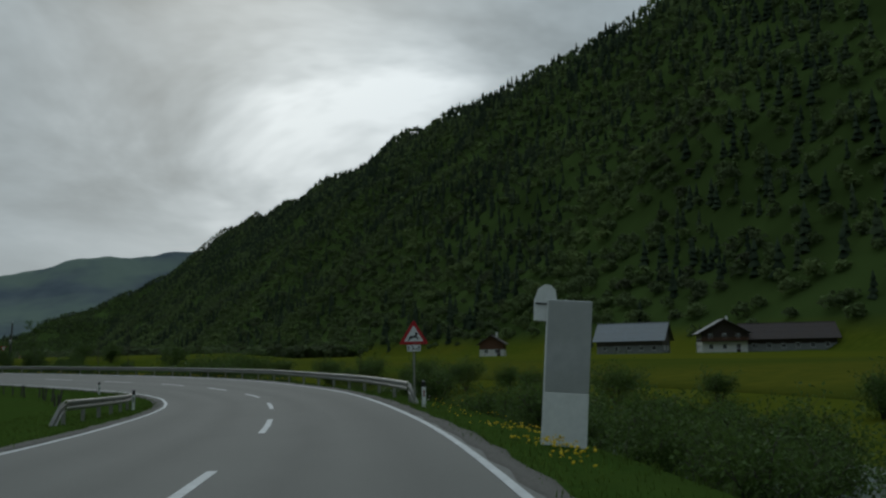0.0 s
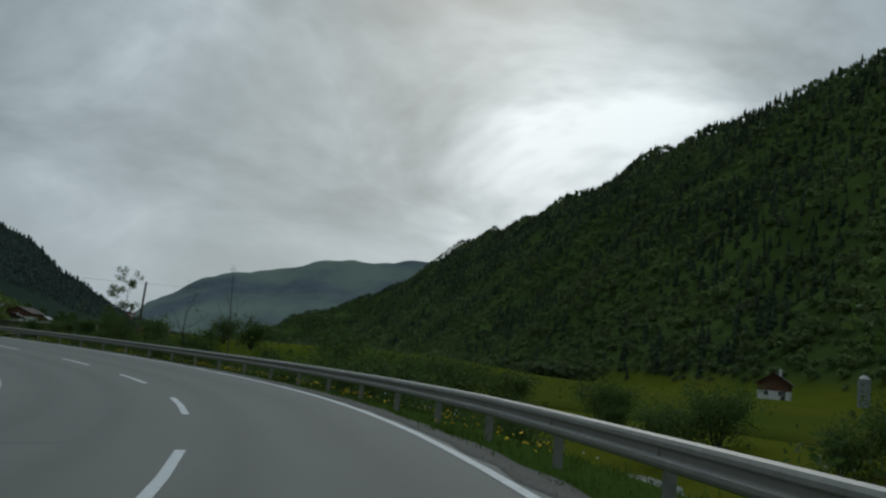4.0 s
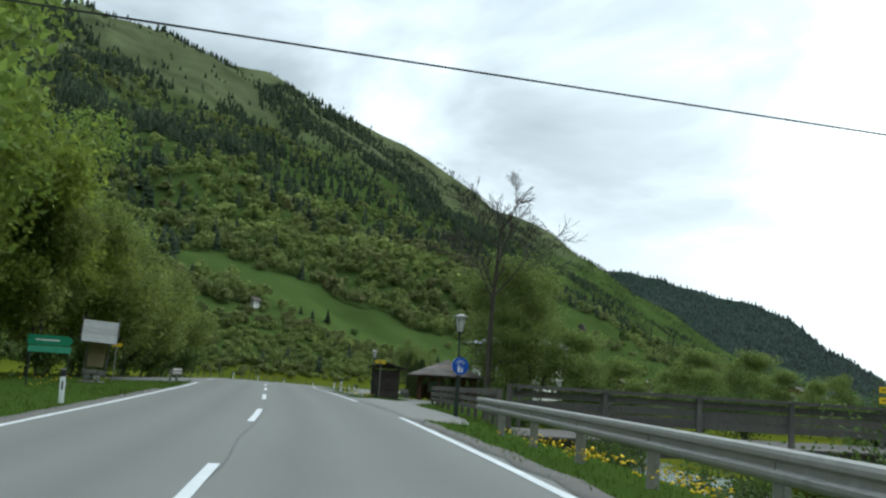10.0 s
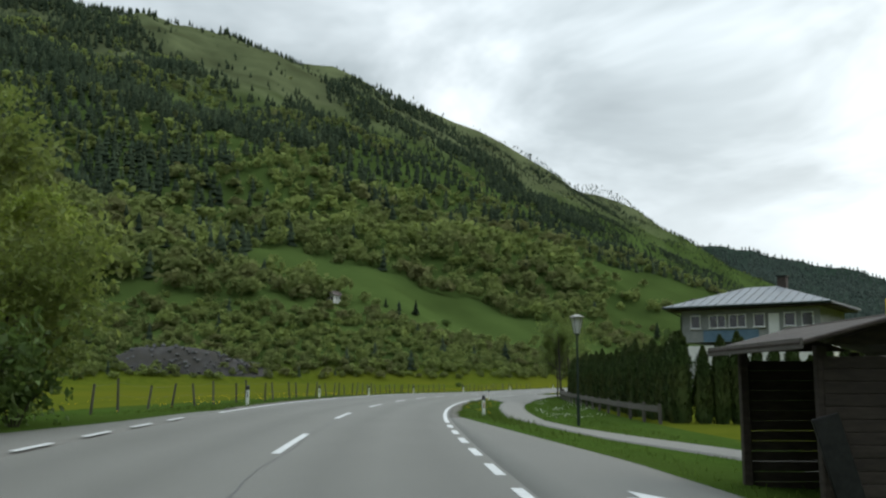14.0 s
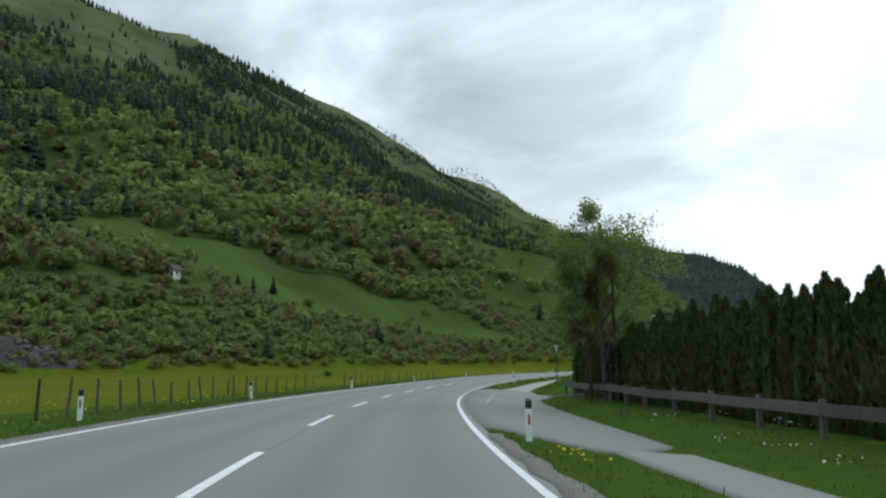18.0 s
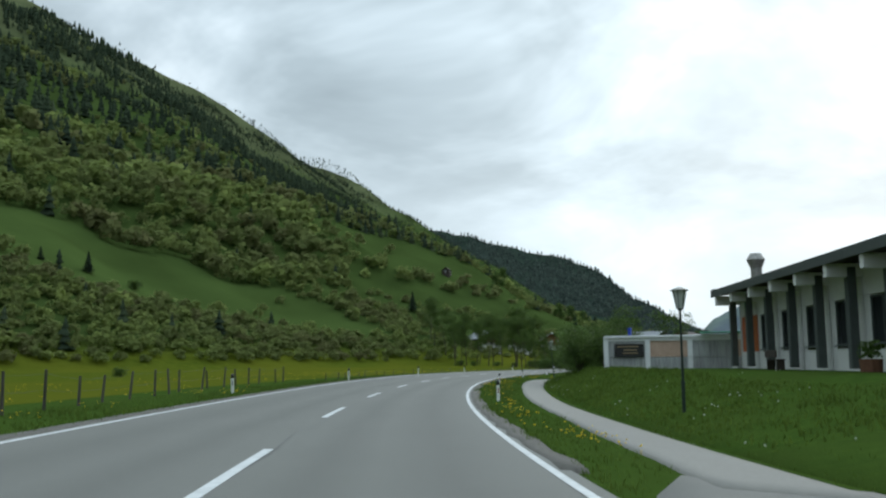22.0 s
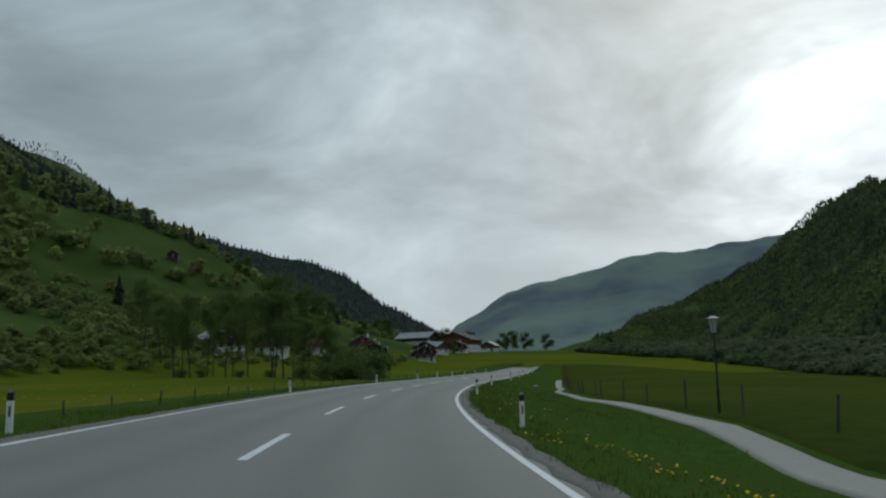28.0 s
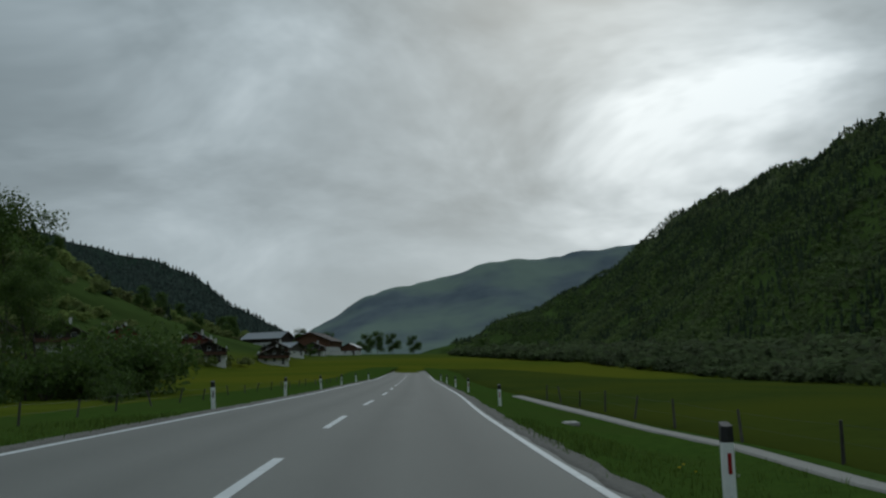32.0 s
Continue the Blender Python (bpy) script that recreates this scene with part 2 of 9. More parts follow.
def crown_mat(name, shades, leafy, island):
    """Foliage of many plants in one mesh: each plant has its own shade, each spray varies a little."""
    m = bpy.data.materials.new(name)
    m.use_nodes = True
    nt = m.node_tree
    L = nt.links.new
    p = nt.nodes["Principled BSDF"]
    at = node(nt, "ShaderNodeAttribute")
    at.attribute_name = "tint"
    r = ramp(nt, [(k / (len(shades) - 1), c) for k, c in enumerate(shades)], at.outputs["Fac"])
    g = node(nt, "ShaderNodeNewGeometry")
    mr = node(nt, "ShaderNodeMapRange")
    mr.inputs["To Min"].default_value, mr.inputs["To Max"].default_value = 1 - island, 1 + island
    L(g.outputs["Random Per Island"], mr.inputs["Value"])
    hs = node(nt, "ShaderNodeHueSaturation")
    L(mr.outputs[0], hs.inputs["Value"]); L(r.outputs[0], hs.inputs["Color"])
    L(hs.outputs[0], p.inputs["Base Color"])
    p.inputs["Roughness"].default_value, p.inputs["Specular IOR Level"].default_value = 0.9, 0.0
    tl = node(nt, "ShaderNodeBsdfTranslucent")
    L(hs.outputs[0], tl.inputs["Color"])
    ms = node(nt, "ShaderNodeMixShader")
    ms.inputs[0].default_value = leafy
    L(p.outputs[0], ms.inputs[1]); L(tl.outputs[0], ms.inputs[2]); L(ms.outputs[0], nt.nodes["Material Output"].inputs["Surface"])
    MATS[name] = m
    return m


M_CONIFER = crown_mat("conifer_needles", [(0.026, 0.038, 0.024), (0.038, 0.054, 0.032), (0.056, 0.074, 0.040)], 0.15, 0.22)
M_DECID = crown_mat("spring_leaves", [(0.150, 0.158, 0.068), (0.150, 0.180, 0.066), (0.166, 0.205, 0.069), (0.194, 0.241, 0.076), (0.230, 0.282, 0.086)], 0.55, 0.10)
# the right slope's shade is put into the colour: darker than M_DECID
M_SCRUB_SHADED = crown_mat("shaded_slope_scrub", [(0.086, 0.100, 0.058), (0.100, 0.132, 0.062), (0.122, 0.165, 0.068), (0.155, 0.205, 0.076)], 0.45, 0.15)
M_MEADOW = mat("meadow", (0.050, 0.069, 0.008), (0.078, 0.097, 0.012), scale=0.5, rough=0.95, bump=0.5, bump_scale=6, large=(0.086, 0.094, 0.011), large_scale=0.02, spec=0.0)
# bluish forest green with the haze of distance put into the colour
M_FAR_FOREST_HAZED = mat("far_forest_hazed", (0.024, 0.036, 0.030), (0.040, 0.054, 0.043), scale=0.03, rough=1.0, bump=1.0, bump_scale=0.06, large=(0.026, 0.042, 0.030), large_scale=0.004, spec=0.0)
# grey-blue base: distance haze is mixed into the pasture colour
M_FAR_PASTURE_HAZED = mat("far_mountain_hazed", (0.085, 0.106, 0.124), (0.118, 0.142, 0.154), scale=0.009, rough=1.0, bump=0.9, bump_scale=0.012, large=(0.148, 0.188, 0.160), large_scale=0.0032, spec=0.0)


def meadow_by_height():
    """Dandelion meadow on the valley floor, fresh grass on the slopes, olive pasture towards the top."""
    nt = M_MEADOW.node_tree
    L = nt.links.new
    p = nt.nodes["Principled BSDF"]
    col = p.inputs["Base Color"].links[0].from_socket
    tc = node(nt, "ShaderNodeTexCoord")
    sep = node(nt, "ShaderNodeSeparateXYZ")
    L(tc.outputs["Object"], sep.inputs[0])
    n = node(nt, "ShaderNodeTexNoise")
    n.inputs["Scale"].default_value = 0.02
    n.inputs["Detail"].default_value = 6
    L(tc.outputs["Object"], n.inputs["Vector"])
    wob = node(nt, "ShaderNodeMath", op="MULTIPLY_ADD")
    wob.inputs[1].default_value, wob.inputs[2].default_value = 90.0, -45.0
    L(n.outputs[0], wob.inputs[0])
    for lo, hi, shake, c in ((3.0, 9.0, False, (0.046, 0.072, 0.020)), (250.0, 330.0, True, (0.076, 0.090, 0.044))):
        h = sep.outputs["Z"]
        if shake:
            add = node(nt, "ShaderNodeMath", op="ADD")
            L(h, add.inputs[0]); L(wob.outputs[0], add.inputs[1])
            h = add.outputs[0]
        mr = node(nt, "ShaderNodeMapRange")
        mr.inputs["From Min"].default_value, mr.inputs["From Max"].default_value = lo, hi
        L(h, mr.inputs["Value"])
        r = ramp(nt, [(0.3, tuple(v * 0.68 for v in c)), (0.7, tuple(v * 1.25 for v in c))], n.outputs[0])
        mx = node(nt, "ShaderNodeMixRGB")
        L(mr.outputs[0], mx.inputs[0]); L(col, mx.inputs[1]); L(r.outputs[0], mx.inputs[2])
        col = mx.outputs[0]
    L(col, p.inputs["Base Color"])


meadow_by_height()


def wheel_tracks():
    """Traffic has polished two tracks in each lane a little darker, with stray streaks."""
    nt = M_ASPHALT.node_tree
    L = nt.links.new
    p = nt.nodes["Principled BSDF"]
    col = p.inputs["Base Color"].links[0].from_socket
    at = node(nt, "ShaderNodeAttribute")
    at.attribute_name = "across"
    tc = node(nt, "ShaderNodeTexCoord")
    n = node(nt, "ShaderNodeTexNoise")
    n.inputs["Scale"].default_value = 0.35
    n.inputs["Detail"].default_value = 4
    L(tc.outputs["Object"], n.inputs["Vector"])
    wob = node(nt, "ShaderNodeMath", op="MULTIPLY_ADD")
    wob.inputs[1].default_value, wob.inputs[2].default_value = 0.5, -0.25
    L(n.outputs[0], wob.inputs[0])
    ab = node(nt, "ShaderNodeMath", op="ABSOLUTE")
    L(at.outputs["Fac"], ab.inputs[0])
    ad = node(nt, "ShaderNodeMath", op="ADD")
    L(ab.outputs[0], ad.inputs[0]); L(wob.outputs[0], ad.inputs[1])
    sc = node(nt, "ShaderNodeMath", op="DIVIDE")
    sc.inputs[1].default_value = 4.2
    L(ad.outputs[0], sc.inputs[0])
    r = ramp(nt, [(0.0, (1.03,) * 3), (0.12, (1.0,) * 3), (0.24, (0.86,) * 3), (0.40, (1.02,) * 3), (0.62, (0.87,) * 3), (0.78, (1.0,) * 3), (0.95, (1.08,) * 3)], sc.outputs[0])
    mx = node(nt, "ShaderNodeMixRGB", blend="MULTIPLY")
    mx.inputs[0].default_value = 1
    L(col, mx.inputs[1]); L(r.outputs[0], mx.inputs[2])
    L(mx.outputs[0], p.inputs["Base Color"])


wheel_tracks()

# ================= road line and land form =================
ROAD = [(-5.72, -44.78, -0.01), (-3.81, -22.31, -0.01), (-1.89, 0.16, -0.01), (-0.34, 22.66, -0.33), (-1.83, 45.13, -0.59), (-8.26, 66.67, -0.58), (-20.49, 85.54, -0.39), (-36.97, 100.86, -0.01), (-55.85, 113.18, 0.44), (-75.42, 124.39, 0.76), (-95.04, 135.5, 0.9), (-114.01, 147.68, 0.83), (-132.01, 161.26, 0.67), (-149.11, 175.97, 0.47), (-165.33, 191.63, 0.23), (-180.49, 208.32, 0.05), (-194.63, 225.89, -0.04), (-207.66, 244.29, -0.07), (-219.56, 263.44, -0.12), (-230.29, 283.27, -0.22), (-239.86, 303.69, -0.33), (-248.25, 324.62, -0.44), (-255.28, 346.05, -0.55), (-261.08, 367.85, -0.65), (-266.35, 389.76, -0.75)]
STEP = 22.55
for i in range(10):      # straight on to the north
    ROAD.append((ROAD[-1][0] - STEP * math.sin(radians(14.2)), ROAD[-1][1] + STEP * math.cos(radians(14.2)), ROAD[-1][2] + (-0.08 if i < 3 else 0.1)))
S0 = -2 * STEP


def spline(pts, per=30):
    """Catmull-Rom through the points; rows of x, y, z."""
    p = np.array(pts, float)
    p = np.vstack([2 * p[0] - p[1], p, 2 * p[-1] - p[-2]])
    u = np.linspace(0, 1, per, endpoint=False)[:, None]
    out = []
    for a, b, c, d in zip(p[:-3], p[1:-2], p[2:-1], p[3:]):
        out.append(0.5 * (2 * b + (c - a) * u + (2 * a - 5 * b + 4 * c - d) * u ** 2 + (3 * b - 3 * c + d - a) * u ** 3))
    return np.vstack(out + [p[-2:-1]])


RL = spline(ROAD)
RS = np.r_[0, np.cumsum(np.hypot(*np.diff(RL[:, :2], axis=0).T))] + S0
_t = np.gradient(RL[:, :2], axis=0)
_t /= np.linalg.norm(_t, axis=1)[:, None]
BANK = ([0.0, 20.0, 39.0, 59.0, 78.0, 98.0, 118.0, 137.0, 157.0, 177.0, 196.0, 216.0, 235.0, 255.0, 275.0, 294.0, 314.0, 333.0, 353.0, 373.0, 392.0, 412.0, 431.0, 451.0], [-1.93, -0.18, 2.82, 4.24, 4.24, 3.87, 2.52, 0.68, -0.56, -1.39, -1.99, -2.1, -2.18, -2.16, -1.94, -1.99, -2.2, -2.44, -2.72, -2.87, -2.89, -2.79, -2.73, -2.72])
DASH_AT = ([0, 1, 6, 7, 9, 10, 11, 12, 13, 14, 17, 18, 21, 23, 24, 26, 28, 29, 32, 33, 35, 36, 38], [7.0, 18.9, 74.0, 85.1, 110.5, 122.4, 135.0, 146.3, 157.3, 169.3, 207.5, 219.5, 254.7, 278.8, 290.9, 317.0, 344.1, 357.2, 396.9, 409.4, 435.5, 447.1, 469.6])


def bank(s):
    return np.tan(np.radians(np.interp(s, *BANK)))


def right_edge(s):
    return np.interp(s, [0, 40, 70, 110, 140, 150, 168, 209, 250, 275, 440, 460], [3.5, 3.72, 3.82, 3.75, 3.5, 3.35, 3.15, 3.4, 3.75, 3.8, 3.85, 3.72])


def left_edge(s):
    return -np.interp(s, [0, 35, 42, 50, 57, 70, 100, 125, 139, 155, 175, 210, 445, 465, 480], [3.75, 3.75, 3.6, 3.35, 3.4, 3.9, 4.0, 3.8, 3.55, 3.2, 3.4, 3.75, 3.75, 3.45, 3.25])


def along(s, d, h=0.0):
    """World points s metres along the road, d to the right of its middle line, h over its surface plane."""
    s, d = np.broadcast_arrays(np.asarray(s, float), np.asarray(d, float))
    x, y, z = (np.interp(s, RS, RL[:, k]) for k in range(3))
    tx, ty = np.interp(s, RS, _t[:, 0]), np.interp(s, RS, _t[:, 1])
    n = np.hypot(tx, ty)
    return np.stack([x + d * ty / n, y - d * tx / n, z + np.clip(d, -5, 5) * bank(s) + h], -1)


def heading(s):
    """Degrees to the left of north."""
    return math.degrees(math.atan2(-np.interp(s, RS, _t[:, 0]), np.interp(s, RS, _t[:, 1])))


def road_coords(x, y):
    """Nearest s and signed offset to the right, for arrays."""
    x, y = np.ravel(x), np.ravel(y)
    s, d = np.empty(len(x)), np.empty(len(x))
    q = RL[::3]
    for a in range(0, len(x), 20000):
        b = slice(a, a + 20000)
        dx, dy = x[b, None] - q[None, :, 0], y[b, None] - q[None, :, 1]
        k = np.argmin(dx * dx + dy * dy, 1) * 3
        ex, ey = x[b] - RL[k, 0], y[b] - RL[k, 1]
        s[b] = RS[k] + ex * _t[k, 0] + ey * _t[k, 1]
        d[b] = ex * _t[k, 1] - ey * _t[k, 0]
    return s, d


# ridge lines: x, y, height, reach of the slope
LEFT_RIDGE = [(-1250, -1500, 470, 1000), (-1351, -100, 505, 985), (-1320, 482, 506, 955), (-1293, 569, 499, 885), (-1340, 716, 504, 920),
              (-1370, 874, 490, 930), (-1440, 1213, 456, 850), (-1430, 1522, 380, 720), (-1475, 1706, 300, 570), (-1600, 1880, 205, 450)]
LEFT_FOOT = [(-900, 1250, 30, 420), (-760, 1330, 14, 330), (-640, 1340, 6, 280), (-500, 1290, 2, 240)]
RIGHT_RIDGE = [(720, -1400, 350, 420), (640, -500, 335, 330), (480, 100, 325, 310), (370, 560, 318, 315), (330, 760, 303, 325), (268, 1040, 322, 370), (163, 1524, 335, 420),
               (60, 2000, 350, 450), (-98, 2678, 395, 480), (-338, 2783, 250, 420), (-480, 2670, 172, 340), (-650, 2545, 78, 260), (-760, 2420, 32, 200)]


def ridge_height(x, y, ridge, power):
    best = np.zeros_like(x)
    for (ax, ay, ah, al), (bx, by, bh, bl) in zip(ridge[:-1], ridge[1:]):
        ux, uy = bx - ax, by - ay
        t = np.clip(((x - ax) * ux + (y - ay) * uy) / (ux * ux + uy * uy), 0, 1)
        d = np.hypot(x - ax - t * ux, y - ay - t * uy)
        best = np.maximum(best, (ah + t * (bh - ah)) * np.clip(1 - d / (al + t * (bl - al)), 0, 1) ** power)
    return best


_rng = np.random.RandomState(5)
_WAVES = [(w, _rng.uniform(0, 6.28), _rng.uniform(0, 6.28), amp) for w, amp in ((420, 1.0), (260, 0.8), (170, 0.6), (95, 0.35), (55, 0.2), (31, 0.12))]


def rumple(x, y):
    out = np.zeros_like(x)
    for w, p, a, amp in _WAVES:
        k = 6.283 / w
        out += amp * np.sin(k * (x * math.cos(a) + y * math.sin(a)) + p + 1.3 * np.sin(k * 0.6 * (y * math.cos(a) - x * math.sin(a)) + 2 * p))
    return out


def hills(x, y):
    """The land far from the road."""
    l = np.maximum(ridge_height(x, y, LEFT_RIDGE, np.interp(y, [650, 1000], [1.12, 1.55])), ridge_height(x, y, LEFT_FOOT, 1.1))
    r = ridge_height(x, y, RIGHT_RIDGE, 1.12)
    m = np.maximum(l, r)
    z = m + rumple(x, y) * np.clip(m / 60, 0, 1) * 7
    z += 9 * np.exp(-((x + 430) / 170) ** 2 - ((y - 880) / 200) ** 2) - 0.3
    return z


def verge(s, d):
    """Surface beside the road from its edge outwards."""
    e = np.where(d > 0, right_edge(s), -left_edge(s))
    over = np.maximum(np.abs(d) - e - 0.7, 0)
    base = along(s, np.sign(d) * np.minimum(np.abs(d), e + 0.7))[..., 2]
    drop = np.where(d > 0, 0.10, 0.05) * np.minimum(over, 4)
    drop = drop + np.where(d > 0, 1, 0) * brook(s) * np.clip((166 - s) / 9, 0, 1) * np.clip(over - 2.0 - (bed_left(s) - 7), 0, 4) * 0.55
    drop = drop - np.where(d > 0, 1, 0) * mound(s) * np.clip((np.abs(d) - 8.2) / np.interp(s, [315, 332], [6.4, 3.4]), 0, 1) * 1.35 - np.where(d > 0, 1, 0) * hedge_bank(s) * np.clip((np.abs(d) - 7.4) / 2.4, 0, 1) * 0.62
    drop = drop + np.where(d > 0, 1, 0) * lower_field(s) * np.clip(over - 0.3, 0, 3) * 0.2
    # a low berm hides the path behind it for a stretch
    berm = np.clip((s - 402) / 8, 0, 1) * np.interp(s, [428, 440, 452, 466], [1.0, 0.55, 0.4, 0.0])
    drop = drop - np.where(d > 0, 1, 0) * berm * 0.66 * np.exp(-((np.abs(d) - 8.4) / 1.15) ** 2)
    return base - 0.03 - drop


def lower_field(s):
    """The field on the outer side lies lower than the road past the last hedge."""
    return np.clip((s - 382) / 22, 0, 1)


def bed_left(s):
    return np.interp(s, [0, 125, 138, 145, 160, 166, 172, 180, 190, 200, 240], [7.0, 7.0, 7.2, 9.0, 10.6, 12.2, 17.0, 21.5, 24.0, 26.5, 40.0])


def bed_right(s):
    return np.interp(s, [0, 155, 166, 172, 180, 200, 240], [20, 20, 23, 27, 32, 38, 52])


def brook(s):
    """How far the brook's bed lies beside the road: 1 along the bend, fading out past the footbridge."""
    return np.clip((240 - s) / 12, 0, 1)


def far_bank(s):
    """The builders' yard beyond the brook lies on a raised bank."""
    return np.clip((s - 92) / 14, 0, 1) * np.clip((141 - s) / 5, 0, 1)


def hedge_bank(s):
    """The grass bank rises a little towards the end of the hedge."""
    return np.clip((s - 215) / 45, 0, 1) * np.clip((279 - s) / 4, 0, 1)


def mound(s):
    """The raised lawn in front of the low building."""
    a = np.clip((s - 278) / 12, 0, 1) * np.clip((378 - s) / 22, 0, 1)
    return a * a * (3 - 2 * a)


def land(x, y):
    """Height of the ground sheet anywhere, for arrays."""
    x, y = np.asarray(x, float), np.asarray(y, float)
    shape = x.shape
    x, y = x.ravel(), y.ravel()
    z = hills(x, y)
    near = (x > -420) & (x < 110) & (y > -150) & (y < 760)
    if near.any():
        s, d = road_coords(x[near], y[near])
        w = np.clip((np.hypot(np.abs(d), np.maximum(s - 600, 0)) - 9) / 30, 0, 1)
        w = w * w * (3 - 2 * w)
        v = verge(s, np.clip(d, -9, 9))
        w = w * (1 - mound(s) * (d > 0) * np.clip((60 - d) / 20, 0, 1))
        v = np.where((d > 9) & (mound(s) > 0), verge(s, np.clip(d, -9, 15)), v)
        far = z[near] - 1.0 * lower_field(s) * np.clip(d / 9, 0, 1) * np.clip((740 - y[near]) / 120, 0, 1)
        dip = lower_field(s) * np.clip((d - 14) / 62, 0, 1) * np.clip((190 - d) / 80, 0, 1) * np.clip((800 - s) / 80, 0, 1)
        far = far - 4.4 * dip * dip * (3 - 2 * dip)
        out = v * (1 - w) + far * w
        bed = brook(s) * np.clip((d - bed_left(s)) / 2.2, 0, 1) * np.clip((bed_right(s) - d) / 3, 0, 1)
        out = out * (1 - bed) + (along(s, 0 * d)[:, 2] - 2.3) * bed
        out = out + far_bank(s) * np.clip((d - 18.6) / 2.2, 0, 1) * np.clip((62 - d) / 22, 0, 1) * 2.0
        z[near] = out
    return z.reshape(shape)


def land1(x, y):
    return float(land(np.array([x]), np.array([y]))[0])


def mesh_from(name, verts, faces, material, smooth=False):
    me = bpy.data.meshes.new(name)
    me.from_pydata([tuple(v) for v in verts], [], [tuple(f) for f in faces]) if not isinstance(verts, np.ndarray) else me.from_pydata(verts.tolist(), [], faces.tolist() if isinstance(faces, np.ndarray) else faces)
    if material:
        me.materials.append(material)
    if smooth:
        me.shade_smooth()
    return me


def grid_faces(n, m):
    i = np.arange(n - 1)[:, None] * m + np.arange(m - 1)[None]
    return np.stack([i, i + m, i + m + 1, i + 1], -1).reshape(-1, 4)


def axis_lines(lo, hi, fine, far):
    a = list(np.arange(lo, hi + 0.1, fine))
    step, x = fine, a[-1]
    while x < far:
        step = min(step * 1.09, 60); x += step; a.append(x)
    step, x = fine, a[0]
    while x > -far:
        step = min(step * 1.09, 60); x -= step; a.insert(0, x)
    return np.array(a)


def build_ground():
    gx, gy = axis_lines(-340, 60, 3.0, 4600), axis_lines(-40, 480, 3.0, 4700)
    X, Y = np.meshgrid(gx, gy, indexing="ij")
    Z = land(X, Y)
    s, d = road_coords(X, Y)
    under = (np.abs(d) < 11).reshape(X.shape) & (Y < 720) & (Y > -45)
    Z = Z - np.where(under, 0.45, 0)
    ob = new("ground", mesh_from("ground", np.stack([X, Y, Z], -1).reshape(-1, 3), grid_faces(len(gx), len(gy)), M_MEADOW, True))
    tagged(ob, "spring meadow and forest floor rising into steep valley sides", "ground", kind="structure")


def strip(s, left, right, lift, material, name, cross=2):
    """A ribbon along the road between two offsets."""
    s = np.asarray(s, float)
    a, b = np.broadcast_to(left, s.shape), np.broadcast_to(right, s.shape)
    u = np.linspace(0, 1, cross)[None]
    pts = along(s[:, None], a[:, None] + (b - a)[:, None] * u, lift)
    return mesh_from(name, pts.reshape(-1, 3), grid_faces(len(s), cross)[:, ::-1], material)


def build_road():
    s = np.arange(S0, RS[-1], 2.0)
    me = strip(s, left_edge(s) - 0.25, right_edge(s) + 0.25, 0.0, M_ASPHALT, "road", 9)
    across = me.attributes.new("across", "FLOAT", "POINT")
    u = np.linspace(0, 1, 9)[None]
    a, b = (left_edge(s) - 0.25)[:, None], (right_edge(s) + 0.25)[:, None]
    across.data.foreach_set("value", (a + (b - a) * u).ravel().astype(np.float32))
    ob = new("road", me)
    tagged(ob, "grey two-lane asphalt country road with worn patches", "road", kind="structure")
    for side in (1, -1):
        d = np.array([0.2, 0.7, 1.2, 2.0, 2.8, 3.6, 4.4, 5.2, 6.2, 7.2, 8.4, 9.2])
        e = right_edge(s) if side > 0 else left_edge(s)
        D = e[:, None] + side * d[None]
        P = along(s[:, None], D)
        P[..., 2] = land(P[..., 0], P[..., 1])
        P[..., 2] += 0.008 * np.sin(s[:, None] * 1.7 + D * 2) * (d > 0.7)
        P[:, 0, 2] -= 0.02
        P[:, -1, 2] -= 0.5
        f = grid_faces(len(s), len(d))
        ob = new("verge", mesh_from("verge", P.reshape(-1, 3), f if side < 0 else f[:, ::-1], M_GRASS, True))
        tagged(ob, "mown grass verge beside the road", "verge", kind="structure")


def surface(name, rows, material, lift, label, category, cross=6, wobble=0.0):
    """A paved ribbon lying on the land; rows of s, left and right offset."""
    r = np.array(rows, float)
    s = np.linspace(r[0, 0], r[-1, 0], max(3, int((r[-1, 0] - r[0, 0]) / 1.2)))
    s = np.r_[s[0] - 0.06, s, s[-1] + 0.06]
    a, b = np.interp(s, r[:, 0], r[:, 1]), np.interp(s, r[:, 0], r[:, 2])
    if wobble:
        a, b = a + wobble * np.sin(s * 2.3), b + wobble * (np.sin(s * 1.9) + 0.6 * np.sin(s * 4.7))
    u = np.linspace(0, 1, cross)[None]
    P = along(s[:, None], np.concatenate([a[:, None] - 0.05, a[:, None] + (b - a)[:, None] * u, b[:, None] + 0.05], 1))
    P[..., 2] = land(P[..., 0], P[..., 1]) + lift
    P[:, [0, -1], 2] -= lift + 0.10
    P[[0, -1], 1:-1, 2] -= lift + 0.10
    cross += 2
    ob = new(name, mesh_from(name, P.reshape(-1, 3), grid_faces(len(s), cross)[:, ::-1], material, True))
    return tagged(ob, label, category, kind="structure")


def line_piece(s0, s1, d, w, name, lift=0.006):
    n = max(2, int((s1 - s0) / 2) + 1)
    s = np.linspace(s0, s1, n)
    dd = d(s) if callable(d) else np.full(n, d)
    return strip(s, dd - w / 2, dd + w / 2, lift, M_PAINT, name)


